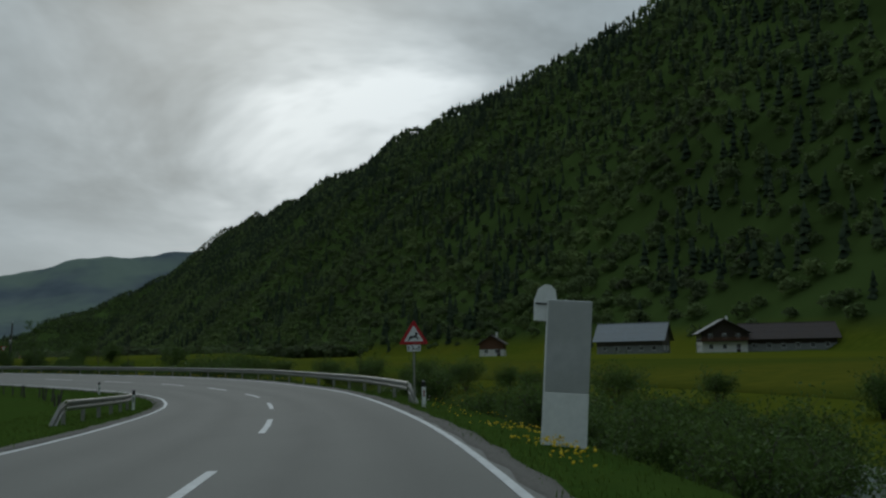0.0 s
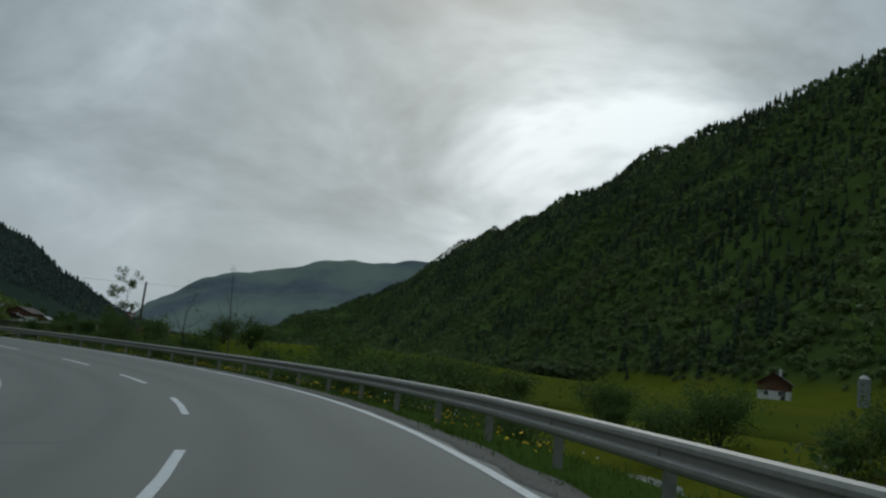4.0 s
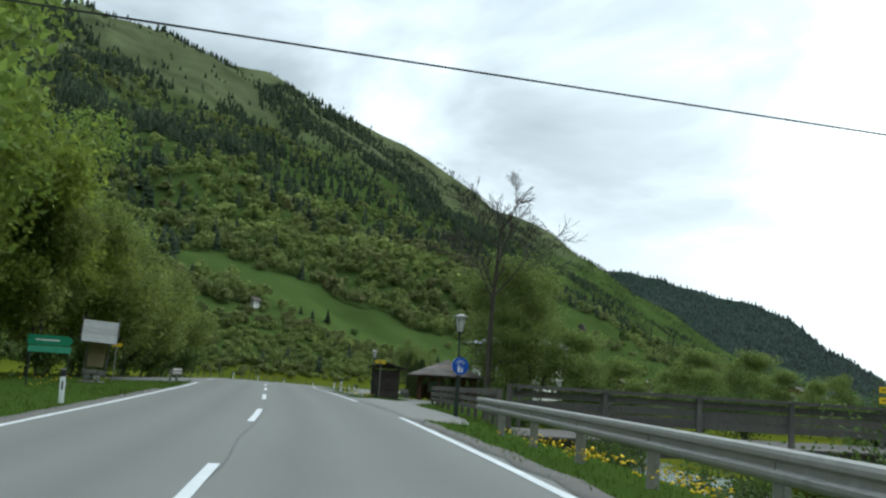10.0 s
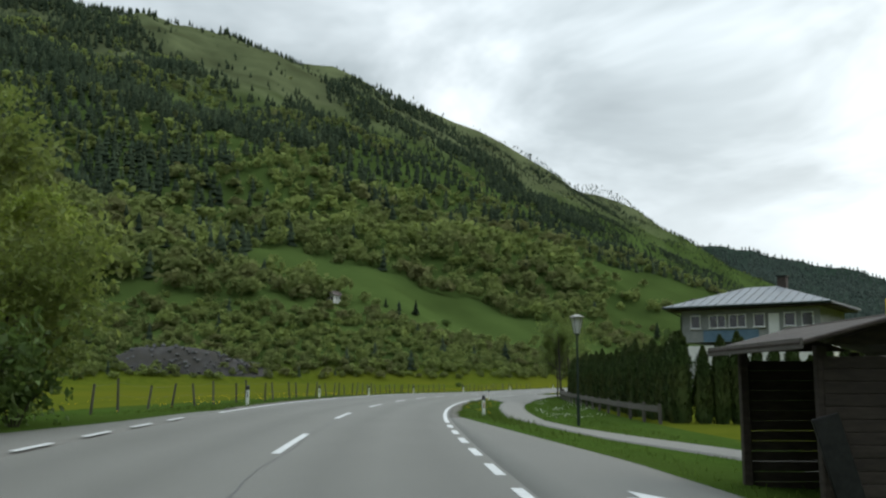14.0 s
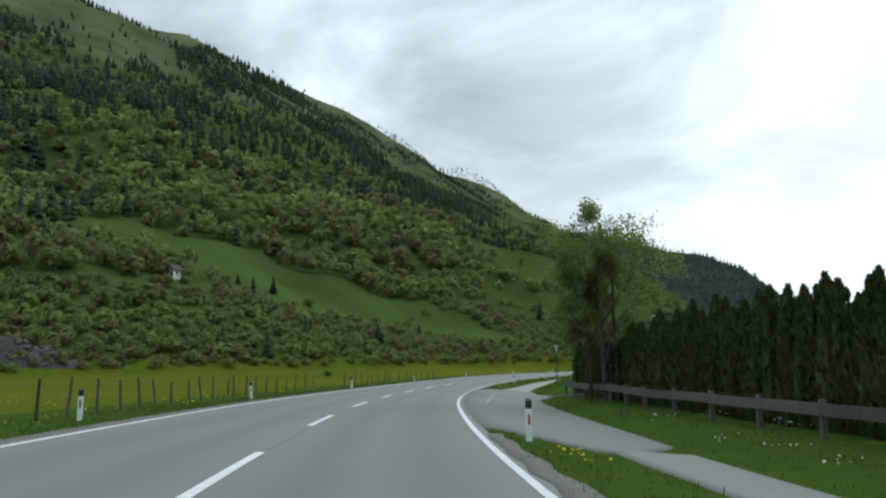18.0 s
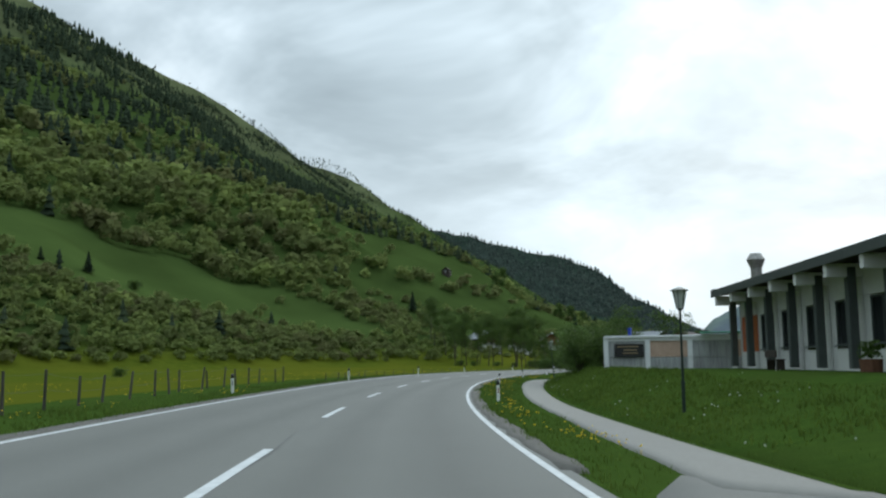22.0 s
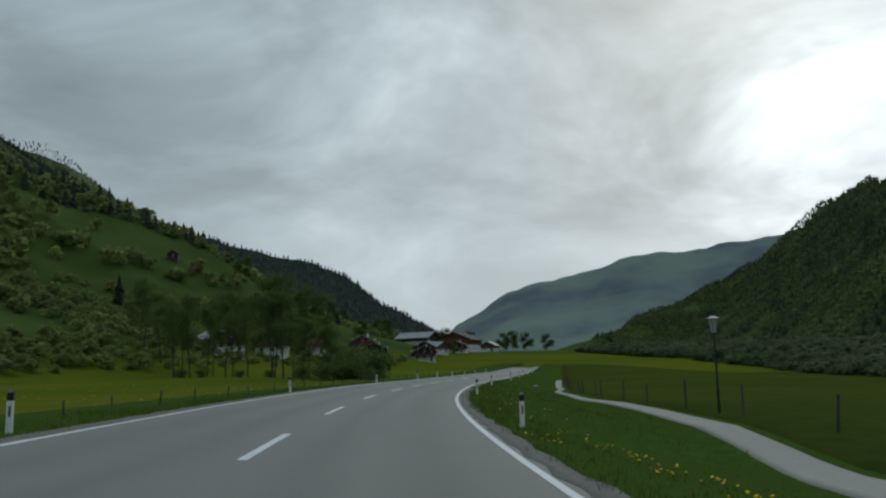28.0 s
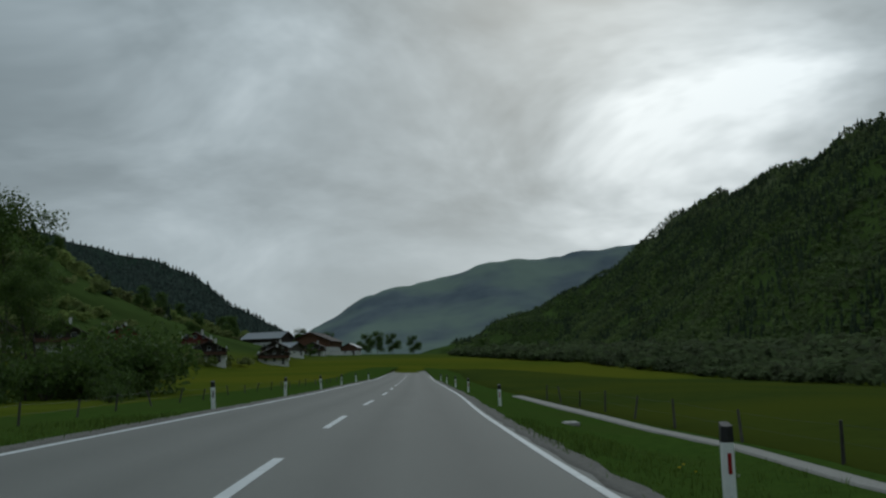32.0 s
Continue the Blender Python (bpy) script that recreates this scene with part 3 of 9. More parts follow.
def build_far_range(name, outline, inner, material, label, seed, lift=0.0):
    """A mountain range seen across the valley: rows of bearing, elevation angle and distance for its crest."""
    rng = np.random.RandomState(seed)
    az, el, r = np.array(outline[::-1], float).T
    a = np.linspace(az[0], az[-1], 260)
    el, r = np.interp(a, az, el), np.interp(a, az, r)
    n = 46
    u = np.linspace(0, 1.25, n)
    cx, cy = -150.0, 200.0
    R = r[:, None] * (inner + (1 - inner) * u[None])
    A = np.radians(a)[:, None] + 0 * R
    X, Y = cx - np.sin(A) * R, cy + np.cos(A) * R
    top = np.tan(np.radians(el))[:, None] * r[:, None]
    prof = np.where(u < 1, u ** 1.15, 1 - (u - 1) * 2.0)[None]
    Z = top * prof + rumple(X * 0.55 + seed * 50, Y * 0.55) * 8 * np.clip(u, 0, 1)[None] * np.clip(1 - np.abs(u - 1) * 1.2, 0.1, 1)[None] * np.clip(top / 300, 0.1, 1) + lift
    Z = Z - 20 * (u < 0.02)
    ob = new(name, mesh_from(name, np.stack([X, Y, Z], -1).reshape(-1, 3), grid_faces(260, n), material, True))
    tagged(ob, label, "mountain", kind="structure")
    return X, Y, Z

# ================= woods =================
def conifer_proto(rng, tiers=4):
    """Stacked ragged skirts of drooping boughs, about 1 high."""
    v, f, n = [], [], 7
    for k in range(tiers):
        u = k / tiers
        z0, z1, r = 0.03 + 0.80 * u, min(1.0, 0.03 + 0.80 * u + 0.62 / tiers + 0.16), 0.21 * (1 - u) ** 0.85 + 0.025
        b = len(v)
        for q in range(n):
            a = q * 6.2832 / n + k * 0.7 + rng.uniform(-0.25, 0.25)
            rr = r * (rng.uniform(0.95, 1.25) if q % 2 else rng.uniform(0.62, 0.9))
            v.append((rr * math.cos(a), rr * math.sin(a), z0 + rng.uniform(-0.04, 0.04)))
        v.append((rng.uniform(-0.01, 0.01), rng.uniform(-0.01, 0.01), z1))
        f += [(b + q, b + (q + 1) % n, b + n) for q in range(n)]
    return np.array(v), np.array(f)


def broadleaf_proto(rng, sprays=60):
    """A rounded, lobed crown of many leaf sprays that face outwards, about 1 high."""
    lobes = [(rng.uniform(-0.16, 0.16), rng.uniform(-0.16, 0.16), rng.uniform(0.36, 0.72), rng.uniform(0.20, 0.30)) for _ in range(4)] + [(0, 0, 0.52, 0.33)]
    v, f = [], []
    for c in range(sprays):
        cx, cy, cz, r = lobes[c % len(lobes)]
        a, w = rng.uniform(0, 6.283), rng.uniform(-0.55, 1.0)
        q = math.sqrt(max(0.0, 1 - w * w))
        out = np.array([q * math.cos(a), q * math.sin(a), w])
        p = np.array([cx, cy, cz]) + out * r * rng.uniform(0.82, 1.08) * np.array([1, 1, 1.1])
        n = out + rng.normal(0, 0.62, 3)
        n /= np.linalg.norm(n)
        s = np.cross(n, rng.normal(0, 1, 3))
        s /= np.linalg.norm(s)
        u = np.cross(n, s)
        e = 0.105 * (60 / sprays) ** 0.42
        b = len(v)
        for k in range(4):
            g = k * 1.5708
            v.append(tuple(p + (s * math.cos(g) + u * math.sin(g)) * e * rng.uniform(0.65, 1.3) - n * 0.02 * (k % 2)))
        f += [(b, b + 1, b + 2), (b, b + 2, b + 3)]
    return np.array(v), np.array(f)


def scatter(name, protos, xs, ys, zs, heights, widths, material, label, category="forest", tint=None):
    """One joined mesh of many plants; tint: a shade of its own for each plant, 0 to 1."""
    rng = np.random.RandomState(len(xs))
    kind = rng.randint(0, len(protos), len(xs))
    turn = rng.uniform(0, 6.283, len(xs))
    V, F, T, base = [], [], [], 0
    tint = rng.uniform(0, 1, len(xs)) if tint is None else tint
    for k, (pv, pf) in enumerate(protos):
        m = kind == k
        n = int(m.sum())
        if not n:
            continue
        c, s = np.cos(turn[m])[:, None], np.sin(turn[m])[:, None]
        w, h = widths[m][:, None], heights[m][:, None]
        x = (pv[None, :, 0] * c - pv[None, :, 1] * s) * w + xs[m][:, None]
        y = (pv[None, :, 0] * s + pv[None, :, 1] * c) * w + ys[m][:, None]
        z = pv[None, :, 2] * h + zs[m][:, None]
        V.append(np.stack([x, y, z], -1).reshape(-1, 3))
        F.append((pf[None] + (np.arange(n) * len(pv))[:, None, None] + base).reshape(-1, 3))
        T.append(np.repeat(tint[m], len(pv)))
        base += n * len(pv)
    V, F = np.vstack(V), np.vstack(F)
    me = bpy.data.meshes.new(name)
    me.vertices.add(len(V)); me.vertices.foreach_set("co", V.astype(np.float32).ravel())
    me.loops.add(F.size); me.loops.foreach_set("vertex_index", F.astype(np.int32).ravel())
    me.polygons.add(len(F)); me.polygons.foreach_set("loop_start", np.arange(0, F.size, 3, dtype=np.int32))
    me.update(calc_edges=True)
    me.attributes.new("tint", "FLOAT", "POINT").data.foreach_set("value", np.concatenate(T).astype(np.float32))
    me.materials.append(material)
    ob = new(name, me)
    return tagged(ob, label, category, kind="stuff")


def spread(rng, x0, x1, y0, y1, gap):
    """Jittered grid points."""
    gx, gy = np.meshgrid(np.arange(x0, x1, gap), np.arange(y0, y1, gap))
    return gx.ravel() + rng.uniform(-0.5, 0.5, gx.size) * gap, gy.ravel() + rng.uniform(-0.5, 0.5, gx.size) * gap


# clearings as chains of round openings: x, y, radius
CLEARINGS = [[(-530, 342, 22), (-498, 346, 42), (-474, 378, 45), (-456, 412, 37), (-438, 442, 30), (-416, 452, 20)],
             [(-540, 572, 14), (-522, 586, 27), (-508, 612, 33), (-490, 636, 25), (-474, 646, 13)],
             [(-478, 534, 12), (-456, 560, 20), (-440, 594, 22), (-424, 630, 24), (-422, 700, 32), (-428, 750, 28)],
             [(-454, 522, 9), (-426, 530, 17), (-408, 524, 12)]]


def cleared(x, y):
    out = np.zeros(len(x), bool)
    for chain in CLEARINGS:
        for (ax, ay, ar), (bx, by, br) in zip(chain[:-1], chain[1:]):
            t = np.clip(((x - ax) * (bx - ax) + (y - ay) * (by - ay)) / ((bx - ax) ** 2 + (by - ay) ** 2), 0, 1)
            out |= np.hypot(x - ax - t * (bx - ax), y - ay - t * (by - ay)) < ar + t * (br - ar)
    return out


def gully(x, y, z):
    """Bands of thicker growth that run down the outer slope, 0 to 1."""
    q = y + 2.4 * z + 0.35 * x
    return 0.5 + 0.28 * np.sin(q / 27.0 + 1.4 * np.sin(q / 71.0)) + 0.22 * np.sin(q / 11.0 + x / 23.0)


def build_woods():
    rng = np.random.RandomState(11)
    con = [conifer_proto(rng) for _ in range(8)]
    near = [broadleaf_proto(rng, 66) for _ in range(9)]
    far = [broadleaf_proto(rng, 30) for _ in range(9)]
    farthest = [broadleaf_proto(rng, 15) for _ in range(9)]
    for side, box, gap in (("left", (-1480, -250, 120, 2050), 8.2), ("right", (-820, 520, 120, 2850), 6.6)):
        x, y = spread(rng, *box[:2], *box[2:], gap)
        z = land(x, y)
        left = side == "left"
        n = len(x)
        patch = rumple(x * 1.7 + 300, y * 1.7)
        streak = rumple(x * 0.9 + 77, y * 2.6)
        if left:
            # broadleaf belt at the foot, spruce above it, open pasture towards the top
            belt = np.interp(y, [250, 330, 430, 550, 700, 1100], [110, 120, 140, 120, 85, 45])
            alp = np.interp(y, [340, 400, 440, 490, 570, 655, 900, 1300, 1700], [560, 440, 345, 268, 300, 345, 385, 410, 340])
            up = np.clip((z - belt + 30) / 60, 0, 1)
            share = 0.03 + 0.50 * np.clip((370 - y) / 60, 0, 1) * np.clip((patch + 0.3), 0, 1) + up * (0.20 + 0.72 * np.clip((patch * 0.8 + streak * 0.35 + (z - belt) / 260 - 0.05) / 0.6, 0, 1))
            share = share + 0.45 * np.clip((z - 85) / 50, 0, 1) * np.clip((y - 560) / 80, 0, 1)
            open_top = np.clip((z - alp + 26 * streak) / 50, 0, 1)
            keep = (z > 2.4) & (~cleared(x, y) | (rng.uniform(0, 1, n) < 0.03)) & ~((y > 440) & (x > -400) & (z < 8)) & ~((y > 560) & (x > -530) & (z < 18)) & (rng.uniform(0, 1, n) > open_top * 0.86)
            # a thinner strip on the middle slope
            keep &= rng.uniform(0, 1, n) > 0.5 * np.clip((z - belt) / 50, 0, 1) * np.clip(streak - 0.3, 0, 1)
        else:
            foot = np.interp(y, [200, 330, 450, 900], [22, 12, 3, 2])
            bands = gully(x, y, z)
            share = 0.06 + 0.30 * np.clip((z - 60) / 160, 0, 1) + 0.42 * np.clip(patch, -0.2, 1)
            keep = (x < 0.66 * y + 30) & (x > np.interp(y, [0, 700, 1400, 2850], [-150, -210, -320, -830])) & (z > 1.5) & ((z > foot) | (rng.uniform(0, 1, n) < np.where(z > 4, 0.5, 0.2)))
            keep &= rng.uniform(0, 1, n) < 0.58 + 0.55 * bands + 0.3 * np.clip((z - 170) / 100, 0, 1) + 0.4 * (y > 700)
            keep &= ~((np.abs(x + 20) < 100) & (y < 250) & (z < 4))
            open_top = np.zeros(n)
        # skip the slopes that face away
        behind = (x < np.interp(y, [p[1] for p in LEFT_RIDGE], [p[0] for p in LEFT_RIDGE]) - 25) if left else (x > np.interp(y, [p[1] for p in RIGHT_RIDGE[:9]], [p[0] for p in RIGHT_RIDGE[:9]]) + 25)
        keep &= ~behind
        is_con = rng.uniform(0, 1, n) < np.clip(share + 0.5 * open_top, 0.02, 0.95)
        big = 1 + 0.35 * (rng.uniform(0, 1, n) > 0.90)
        h = np.where(is_con, rng.uniform(9, 18, n), rng.uniform(6.8, 12.0, n) * big)
        h = np.where(left & (y > 1050), h * 0.55, np.where(left & (z > 150), h * 0.85, h))
        h = h * np.where(z < 5, 0.6, 1) * np.where((z < 34) & (y < 640) & left, 0.60, 1) * (1 - 0.3 * open_top)
        if left:
            h = h * np.interp(y, [500, 640], [1.0, 0.68])
        else:
            h = h * np.where(is_con, 0.8, 0.64)
        w = np.where(is_con, h * rng.uniform(0.75, 1.0, n) * (1.25 if left else 1.0), h * rng.uniform(1.05, 1.45, n))
        away = np.hypot(x + 180, y - 230)
        close, remote = away < 430, away > 900
        # kinds of trees stand in groups
        tint = np.clip(0.50 + 0.16 * rumple(x * 3.1 + 900, y * 3.1) + rng.normal(0, 0.15, n) + 0.10 * (big > 1) - left * (0.16 * np.clip((y - 400) / 160, 0, 1) + 0.12 * np.clip((350 - y) / 60, 0, 1)), 0, 1)
        if left:
            # close spruce stands high on the slope
            sx, sy = spread(rng, -1360, -430, 180, 1500, 7.0)
            sz = land(sx, sy)
            dense = rumple(sx * 1.3 + 40, sy * 1.9 + 10) + 0.5 * rumple(sx * 0.6, sy * 0.6 + 500)
            edge = np.interp(sy, [180, 330, 490, 620, 900, 1400], [120, 150, 200, 215, 190, 110])
            lid = np.interp(sy, [180, 340, 400, 440, 490, 570, 655, 900, 1500], [560, 560, 430, 335, 258, 300, 372, 520, 520])
            crest = sx - np.interp(sy, [q[1] for q in LEFT_RIDGE], [q[0] for q in LEFT_RIDGE])
            m = (sz > edge) & (sz < lid + 12 * dense) & ((dense > np.interp(sy, [300, 420, 480, 700], [-2.0, -0.5, 0.15, 0.35])) | ((sy > 690) & (crest < 90))) & (crest > -15) & (rng.uniform(0, 1, len(sx)) < 0.8)
            fringe = (crest > -12) & (crest < 26) & (sy > 400) & (sy < 720) & (dense > -0.25)
            spur = (sy > 560) & (sy < 900) & (sx > -660) & (sz > 62) & (dense > -0.35) & ~cleared(sx, sy)
            m |= (fringe | spur) & (rng.uniform(0, 1, len(sx)) < 0.75)
            sh = rng.uniform(8, 15, len(sx)) * np.where(sy > 1050, 0.65, np.where(spur, 0.72, 1))
            scatter("spruce_stand", con, sx[m], sy[m], sz[m] - 0.5, sh[m], (sh * rng.uniform(0.95, 1.25, len(sx)))[m], M_CONIFER, "dense dark spruce stand high on the valley side")
            # low bushes closing the foot of the slope
            bx, by = spread(rng, -480, -355, 150, 620, 4.4)
            bz = land(bx, by)
            m = (bz > 1.6) & (bz < 30) & (~cleared(bx, by) | (rng.uniform(0, 1, len(bx)) < 0.03)) & ((by < 470) | (rng.uniform(0, 1, len(bx)) < 0.5))
            bh = rng.uniform(2.4, 5.0, len(bx))
            bt = np.clip(0.42 + 0.15 * rumple(bx * 4.1, by * 4.1) + rng.normal(0, 0.16, len(bx)), 0, 1)
            scatter("foot_bushes", near, bx[m], by[m], bz[m] - 0.9, bh[m], (bh * rng.uniform(1.2, 1.7, len(bx)))[m], M_DECID, "low green bushes at the foot of the slope", "bushes", bt[m])
        for name, protos, m, material, label, sink in (
                ("conifer_wood", con, is_con, M_CONIFER, "dark green spruce wood on the valley side", 0.5),
                ("broadleaf_wood", near, ~is_con & close, M_DECID if left else M_SCRUB_SHADED, "fresh green broadleaf wood at the foot of the valley side", 1.4),
                ("broadleaf_wood", farthest, ~is_con & remote, M_DECID if left else M_SCRUB_SHADED, "green broadleaf wood far along the valley side", 1.4),
                ("broadleaf_wood", far, ~is_con & ~close & ~remote, M_DECID if left else M_SCRUB_SHADED, "green broadleaf wood high on the valley side", 1.4)):
            m = m & keep
            scatter(name, protos, x[m], y[m], z[m] - sink, h[m], w[m], material, label, tint=tint[m])


def build_valley_scrub():
    """Alders and bushes closing the low field towards the outer slope."""
    rng = np.random.RandomState(23)
    n = 3400
    u = rng.uniform(0, 1, n)
    s, d = rng.uniform(425, 700, n), 88 + u ** 1.3 * 215
    p = along(s, d)[:, :2]
    # the field narrows farther on
    w = rng.uniform(0, 1, 3600)
    y = rng.uniform(560, 800, 3600)
    q = np.stack([np.interp(y, [530, 569, 614, 653, 664, 697, 762, 800], [-208, -216, -228, -247, -264, -296, -334, -352]) + 1 + w ** 1.4 * 150, y], -1)
    p, u = np.vstack([p, q]), np.concatenate([u, w])
    n = len(p)
    h = rng.uniform(2.0, 4.2, n) + 3.4 * np.clip(u * 1.6, 0, 1) + 2.0 * (rng.uniform(0, 1, n) > 0.94)
    scatter("valley_scrub", [broadleaf_proto(rng, 22) for _ in range(6)], p[:, 0], p[:, 1], land(p[:, 0], p[:, 1]) - 0.5, h, h * rng.uniform(1.1, 1.6, n), M_SCRUB_SHADED, "dark alder scrub at the edge of the low field", "bushes", rng.uniform(0, 0.45, n))


# spruce green shifted to a paler grey-blue, standing in for haze
M_RIDGE_NEEDLES_HAZED = mat("ridge_needles_hazed", (0.032, 0.045, 0.039), (0.052, 0.067, 0.056), scale=0.02, rough=1.0, bump=0, island=0.35, spec=0.0)


def build_ridge_wood(grid):
    """Spruces over the forested ridge, thinning to single trees along its crest."""
    X, Y, Z = grid
    rng = np.random.RandomState(17)
    n = 9000
    i = rng.uniform(0, X.shape[0] - 1.01, n)
    j = np.clip(rng.uniform(0.35, 1.0, n) ** 0.8, 0, 1) * (X.shape[1] - 1) / 1.25
    a, b = i.astype(int), j.astype(int)
    u, v = i - a, j - b
    x, y, z = (q[a, b] * (1 - u) * (1 - v) + q[a + 1, b] * u * (1 - v) + q[a, b + 1] * (1 - u) * v + q[a + 1, b + 1] * u * v for q in (X, Y, Z))
    h = rng.uniform(9, 22, n)
    scatter("ridge_wood", [conifer_proto(rng, 2) for _ in range(4)], x, y, z - 1.5, h, h * rng.uniform(1.0, 1.5, n), M_RIDGE_NEEDLES_HAZED, "dark spruce forest covering the far ridge")

# ================= mesh tools =================
class Geo:
    """Collects faces of one mesh."""

    def __init__(self):
        self.v, self.f = [], []

    def add(self, verts, faces):
        b = len(self.v)
        self.v += [tuple(p) for p in verts]
        self.f += [tuple(b + i for i in f) for f in faces]
        return self

    def box(self, c, size, turn=0.0, edge=0.01, lean=None):
        """Box with chamfered edges round its centre c."""
        hx, hy, hz = (s / 2 for s in size)
        e = min(edge, hx * 0.5, hy * 0.5, hz * 0.5)
        m = Matrix.Translation(c) @ (lean or Matrix()) @ Matrix.Rotation(radians(turn), 4, "Z")
        v, idx = [], {}
        for sx in (-1, 1):
            for sy in (-1, 1):
                for sz in (-1, 1):
                    for k in range(3):
                        p = [sx * (hx - e), sy * (hy - e), sz * (hz - e)]
                        p[k] = (sx * hx, sy * hy, sz * hz)[k]
                        idx[sx, sy, sz, k] = len(v)
                        v.append(m @ Vector(p))
        f = []
        for k in range(3):
            a, b = (k + 1) % 3, (k + 2) % 3
            for s in (-1, 1):
                q = []
                for sa, sb in ((-1, -1), (1, -1), (1, 1), (-1, 1)):
                    key = [0, 0, 0]
                    key[k], key[a], key[b] = s, sa, sb
                    q.append(idx[(*key, k)])
                f.append(q if s > 0 else q[::-1])
        for k in range(3):
            a, b = (k + 1) % 3, (k + 2) % 3
            for sa in (-1, 1):
                for sb in (-1, 1):
                    q = []
                    for s, ax in ((-1, a), (1, a), (1, b), (-1, b)):
                        key = [0, 0, 0]
                        key[k], key[a], key[b] = s, sa, sb
                        q.append(idx[(*key, ax)])
                    f.append(q if sa * sb > 0 else q[::-1])
        for sx in (-1, 1):
            for sy in (-1, 1):
                for sz in (-1, 1):
                    q = [idx[sx, sy, sz, k] for k in range(3)]
                    f.append(q if sx * sy * sz > 0 else q[::-1])
        return self.add(v, f)

    def tube(self, a, b, r0, r1=None, n=8, caps=True):
        a, b = Vector(a), Vector(b)
        r1 = r0 if r1 is None else r1
        z = (b - a).normalized()
        x = z.orthogonal().normalized()
        y = z.cross(x)
        v = []
        for p, r in ((a, r0), (b, r1)):
            v += [p + (x * math.cos(k * 6.2832 / n) + y * math.sin(k * 6.2832 / n)) * r for k in range(n)]
        f = [(k, (k + 1) % n, n + (k + 1) % n, n + k) for k in range(n)]
        if caps:
            f += [tuple(range(n))[::-1], tuple(range(n, 2 * n))]
        return self.add(v, f)

    def sweep(self, pts, profile, closed=True, up=(0, 0, 1)):
        """A profile of (side, up) pairs carried along points."""
        pts = [Vector(p) for p in pts]
        v, n = [], len(profile)
        for i, p in enumerate(pts):
            t = (pts[min(i + 1, len(pts) - 1)] - pts[max(i - 1, 0)]).normalized()
            side = t.cross(Vector(up)).normalized()
            u = side.cross(t)
            v += [p + side * a + u * b for a, b in profile]
        f = []
        for i in range(len(pts) - 1):
            for k in range(n if closed else n - 1):
                f.append((i * n + k, i * n + (k + 1) % n, (i + 1) * n + (k + 1) % n, (i + 1) * n + k))
        if closed:
            f += [tuple(range(n))[::-1], tuple(range((len(pts) - 1) * n, len(pts) * n))]
        return self.add(v, f)

    def plate(self, outline, depth, m=None):
        """A flat outline in x, z, thickened along y."""
        m = m or Matrix()
        n = len(outline)
        v = [m @ Vector((x, -depth / 2, z)) for x, z in outline] + [m @ Vector((x, depth / 2, z)) for x, z in outline]
        f = [tuple(range(n)), tuple(range(2 * n - 1, n - 1, -1))]
        f += [(k, n + k, n + (k + 1) % n, (k + 1) % n) for k in range(n)]
        return self.add(v, f)

    def mesh(self, name, material, smooth=False):
        me = bpy.data.meshes.new(name)
        me.from_pydata(self.v, [], self.f)
        bm = bmesh.new()
        bm.from_mesh(me)
        bmesh.ops.recalc_face_normals(bm, faces=bm.faces)
        bm.to_mesh(me)
        bm.free()
        me.materials.append(material)
        if smooth:
            me.shade_smooth()
        return me


def part(name, geo, material, parent=None, label="", smooth=False):
    """One mesh object under a thing or a part."""
    ob = new(name, geo.mesh(name, material, smooth) if isinstance(geo, Geo) else geo)
    if parent:
        ob.parent = parent
    if label:
        ob["label"] = label
    return ob


def thing(name, m, label, category, group=""):
    """An empty at the base of a thing."""
    ob = new(name)
    ob.empty_display_size = 0.2
    ob.matrix_world = m
    return tagged(ob, label, category, group)


def spot(s, d, turn=0.0, sink=0.05):
    """A pose on the ground beside the road, its y axis along the road."""
    p = along(s, d)
    return pose(p[0], p[1], land1(p[0], p[1]) - sink, 0, 0, heading(s) + turn)


def place(x, y, turn=0.0, sink=0.05):
    return pose(x, y, land1(x, y) - sink, 0, 0, turn)


M_OLD_WOOD = mat("weathered_wood", (0.075, 0.068, 0.060), (0.16, 0.145, 0.13), scale=3, rough=0.85, bump=0.4, bump_scale=30, large=(0.11, 0.10, 0.09), large_scale=0.7, objrand=0.15, stretch=(6, 6, 0.7))
M_DARK_WOOD = mat("dark_stained_wood", (0.030, 0.023, 0.019), (0.060, 0.046, 0.038), scale=4, rough=0.75, bump=0.3, bump_scale=25, objrand=0.2, stretch=(1, 1, 4))
M_BROWN_WOOD = mat("red_brown_wood", (0.10, 0.045, 0.026), (0.17, 0.080, 0.048), scale=4, rough=0.7, bump=0.3, bump_scale=25, objrand=0.15)
M_SHINGLE = mat("wood_shingle", (0.125, 0.108, 0.098), (0.24, 0.212, 0.195), scale=3, rough=0.9, bump=0.5, bump_scale=20, objrand=0.25, large=(0.17, 0.135, 0.12), large_scale=0.8)
M_BARK = mat("tree_bark", (0.040, 0.034, 0.027), (0.085, 0.074, 0.060), scale=5, rough=0.95, bump=0.6, bump_scale=18, stretch=(1, 1, 0.3))
M_LEAF = mat("young_leaf", (0.150, 0.230, 0.045), (0.235, 0.320, 0.070), scale=0.4, rough=0.6, bump=0, island=0.3, spec=0.25, leafy=0.5)
M_LEAF_YELLOW = mat("yellow_green_leaf", (0.185, 0.250, 0.038), (0.285, 0.335, 0.065), scale=0.3, rough=0.6, bump=0, island=0.35, spec=0.25, large=(0.150, 0.225, 0.042), large_scale=0.15, leafy=0.5)
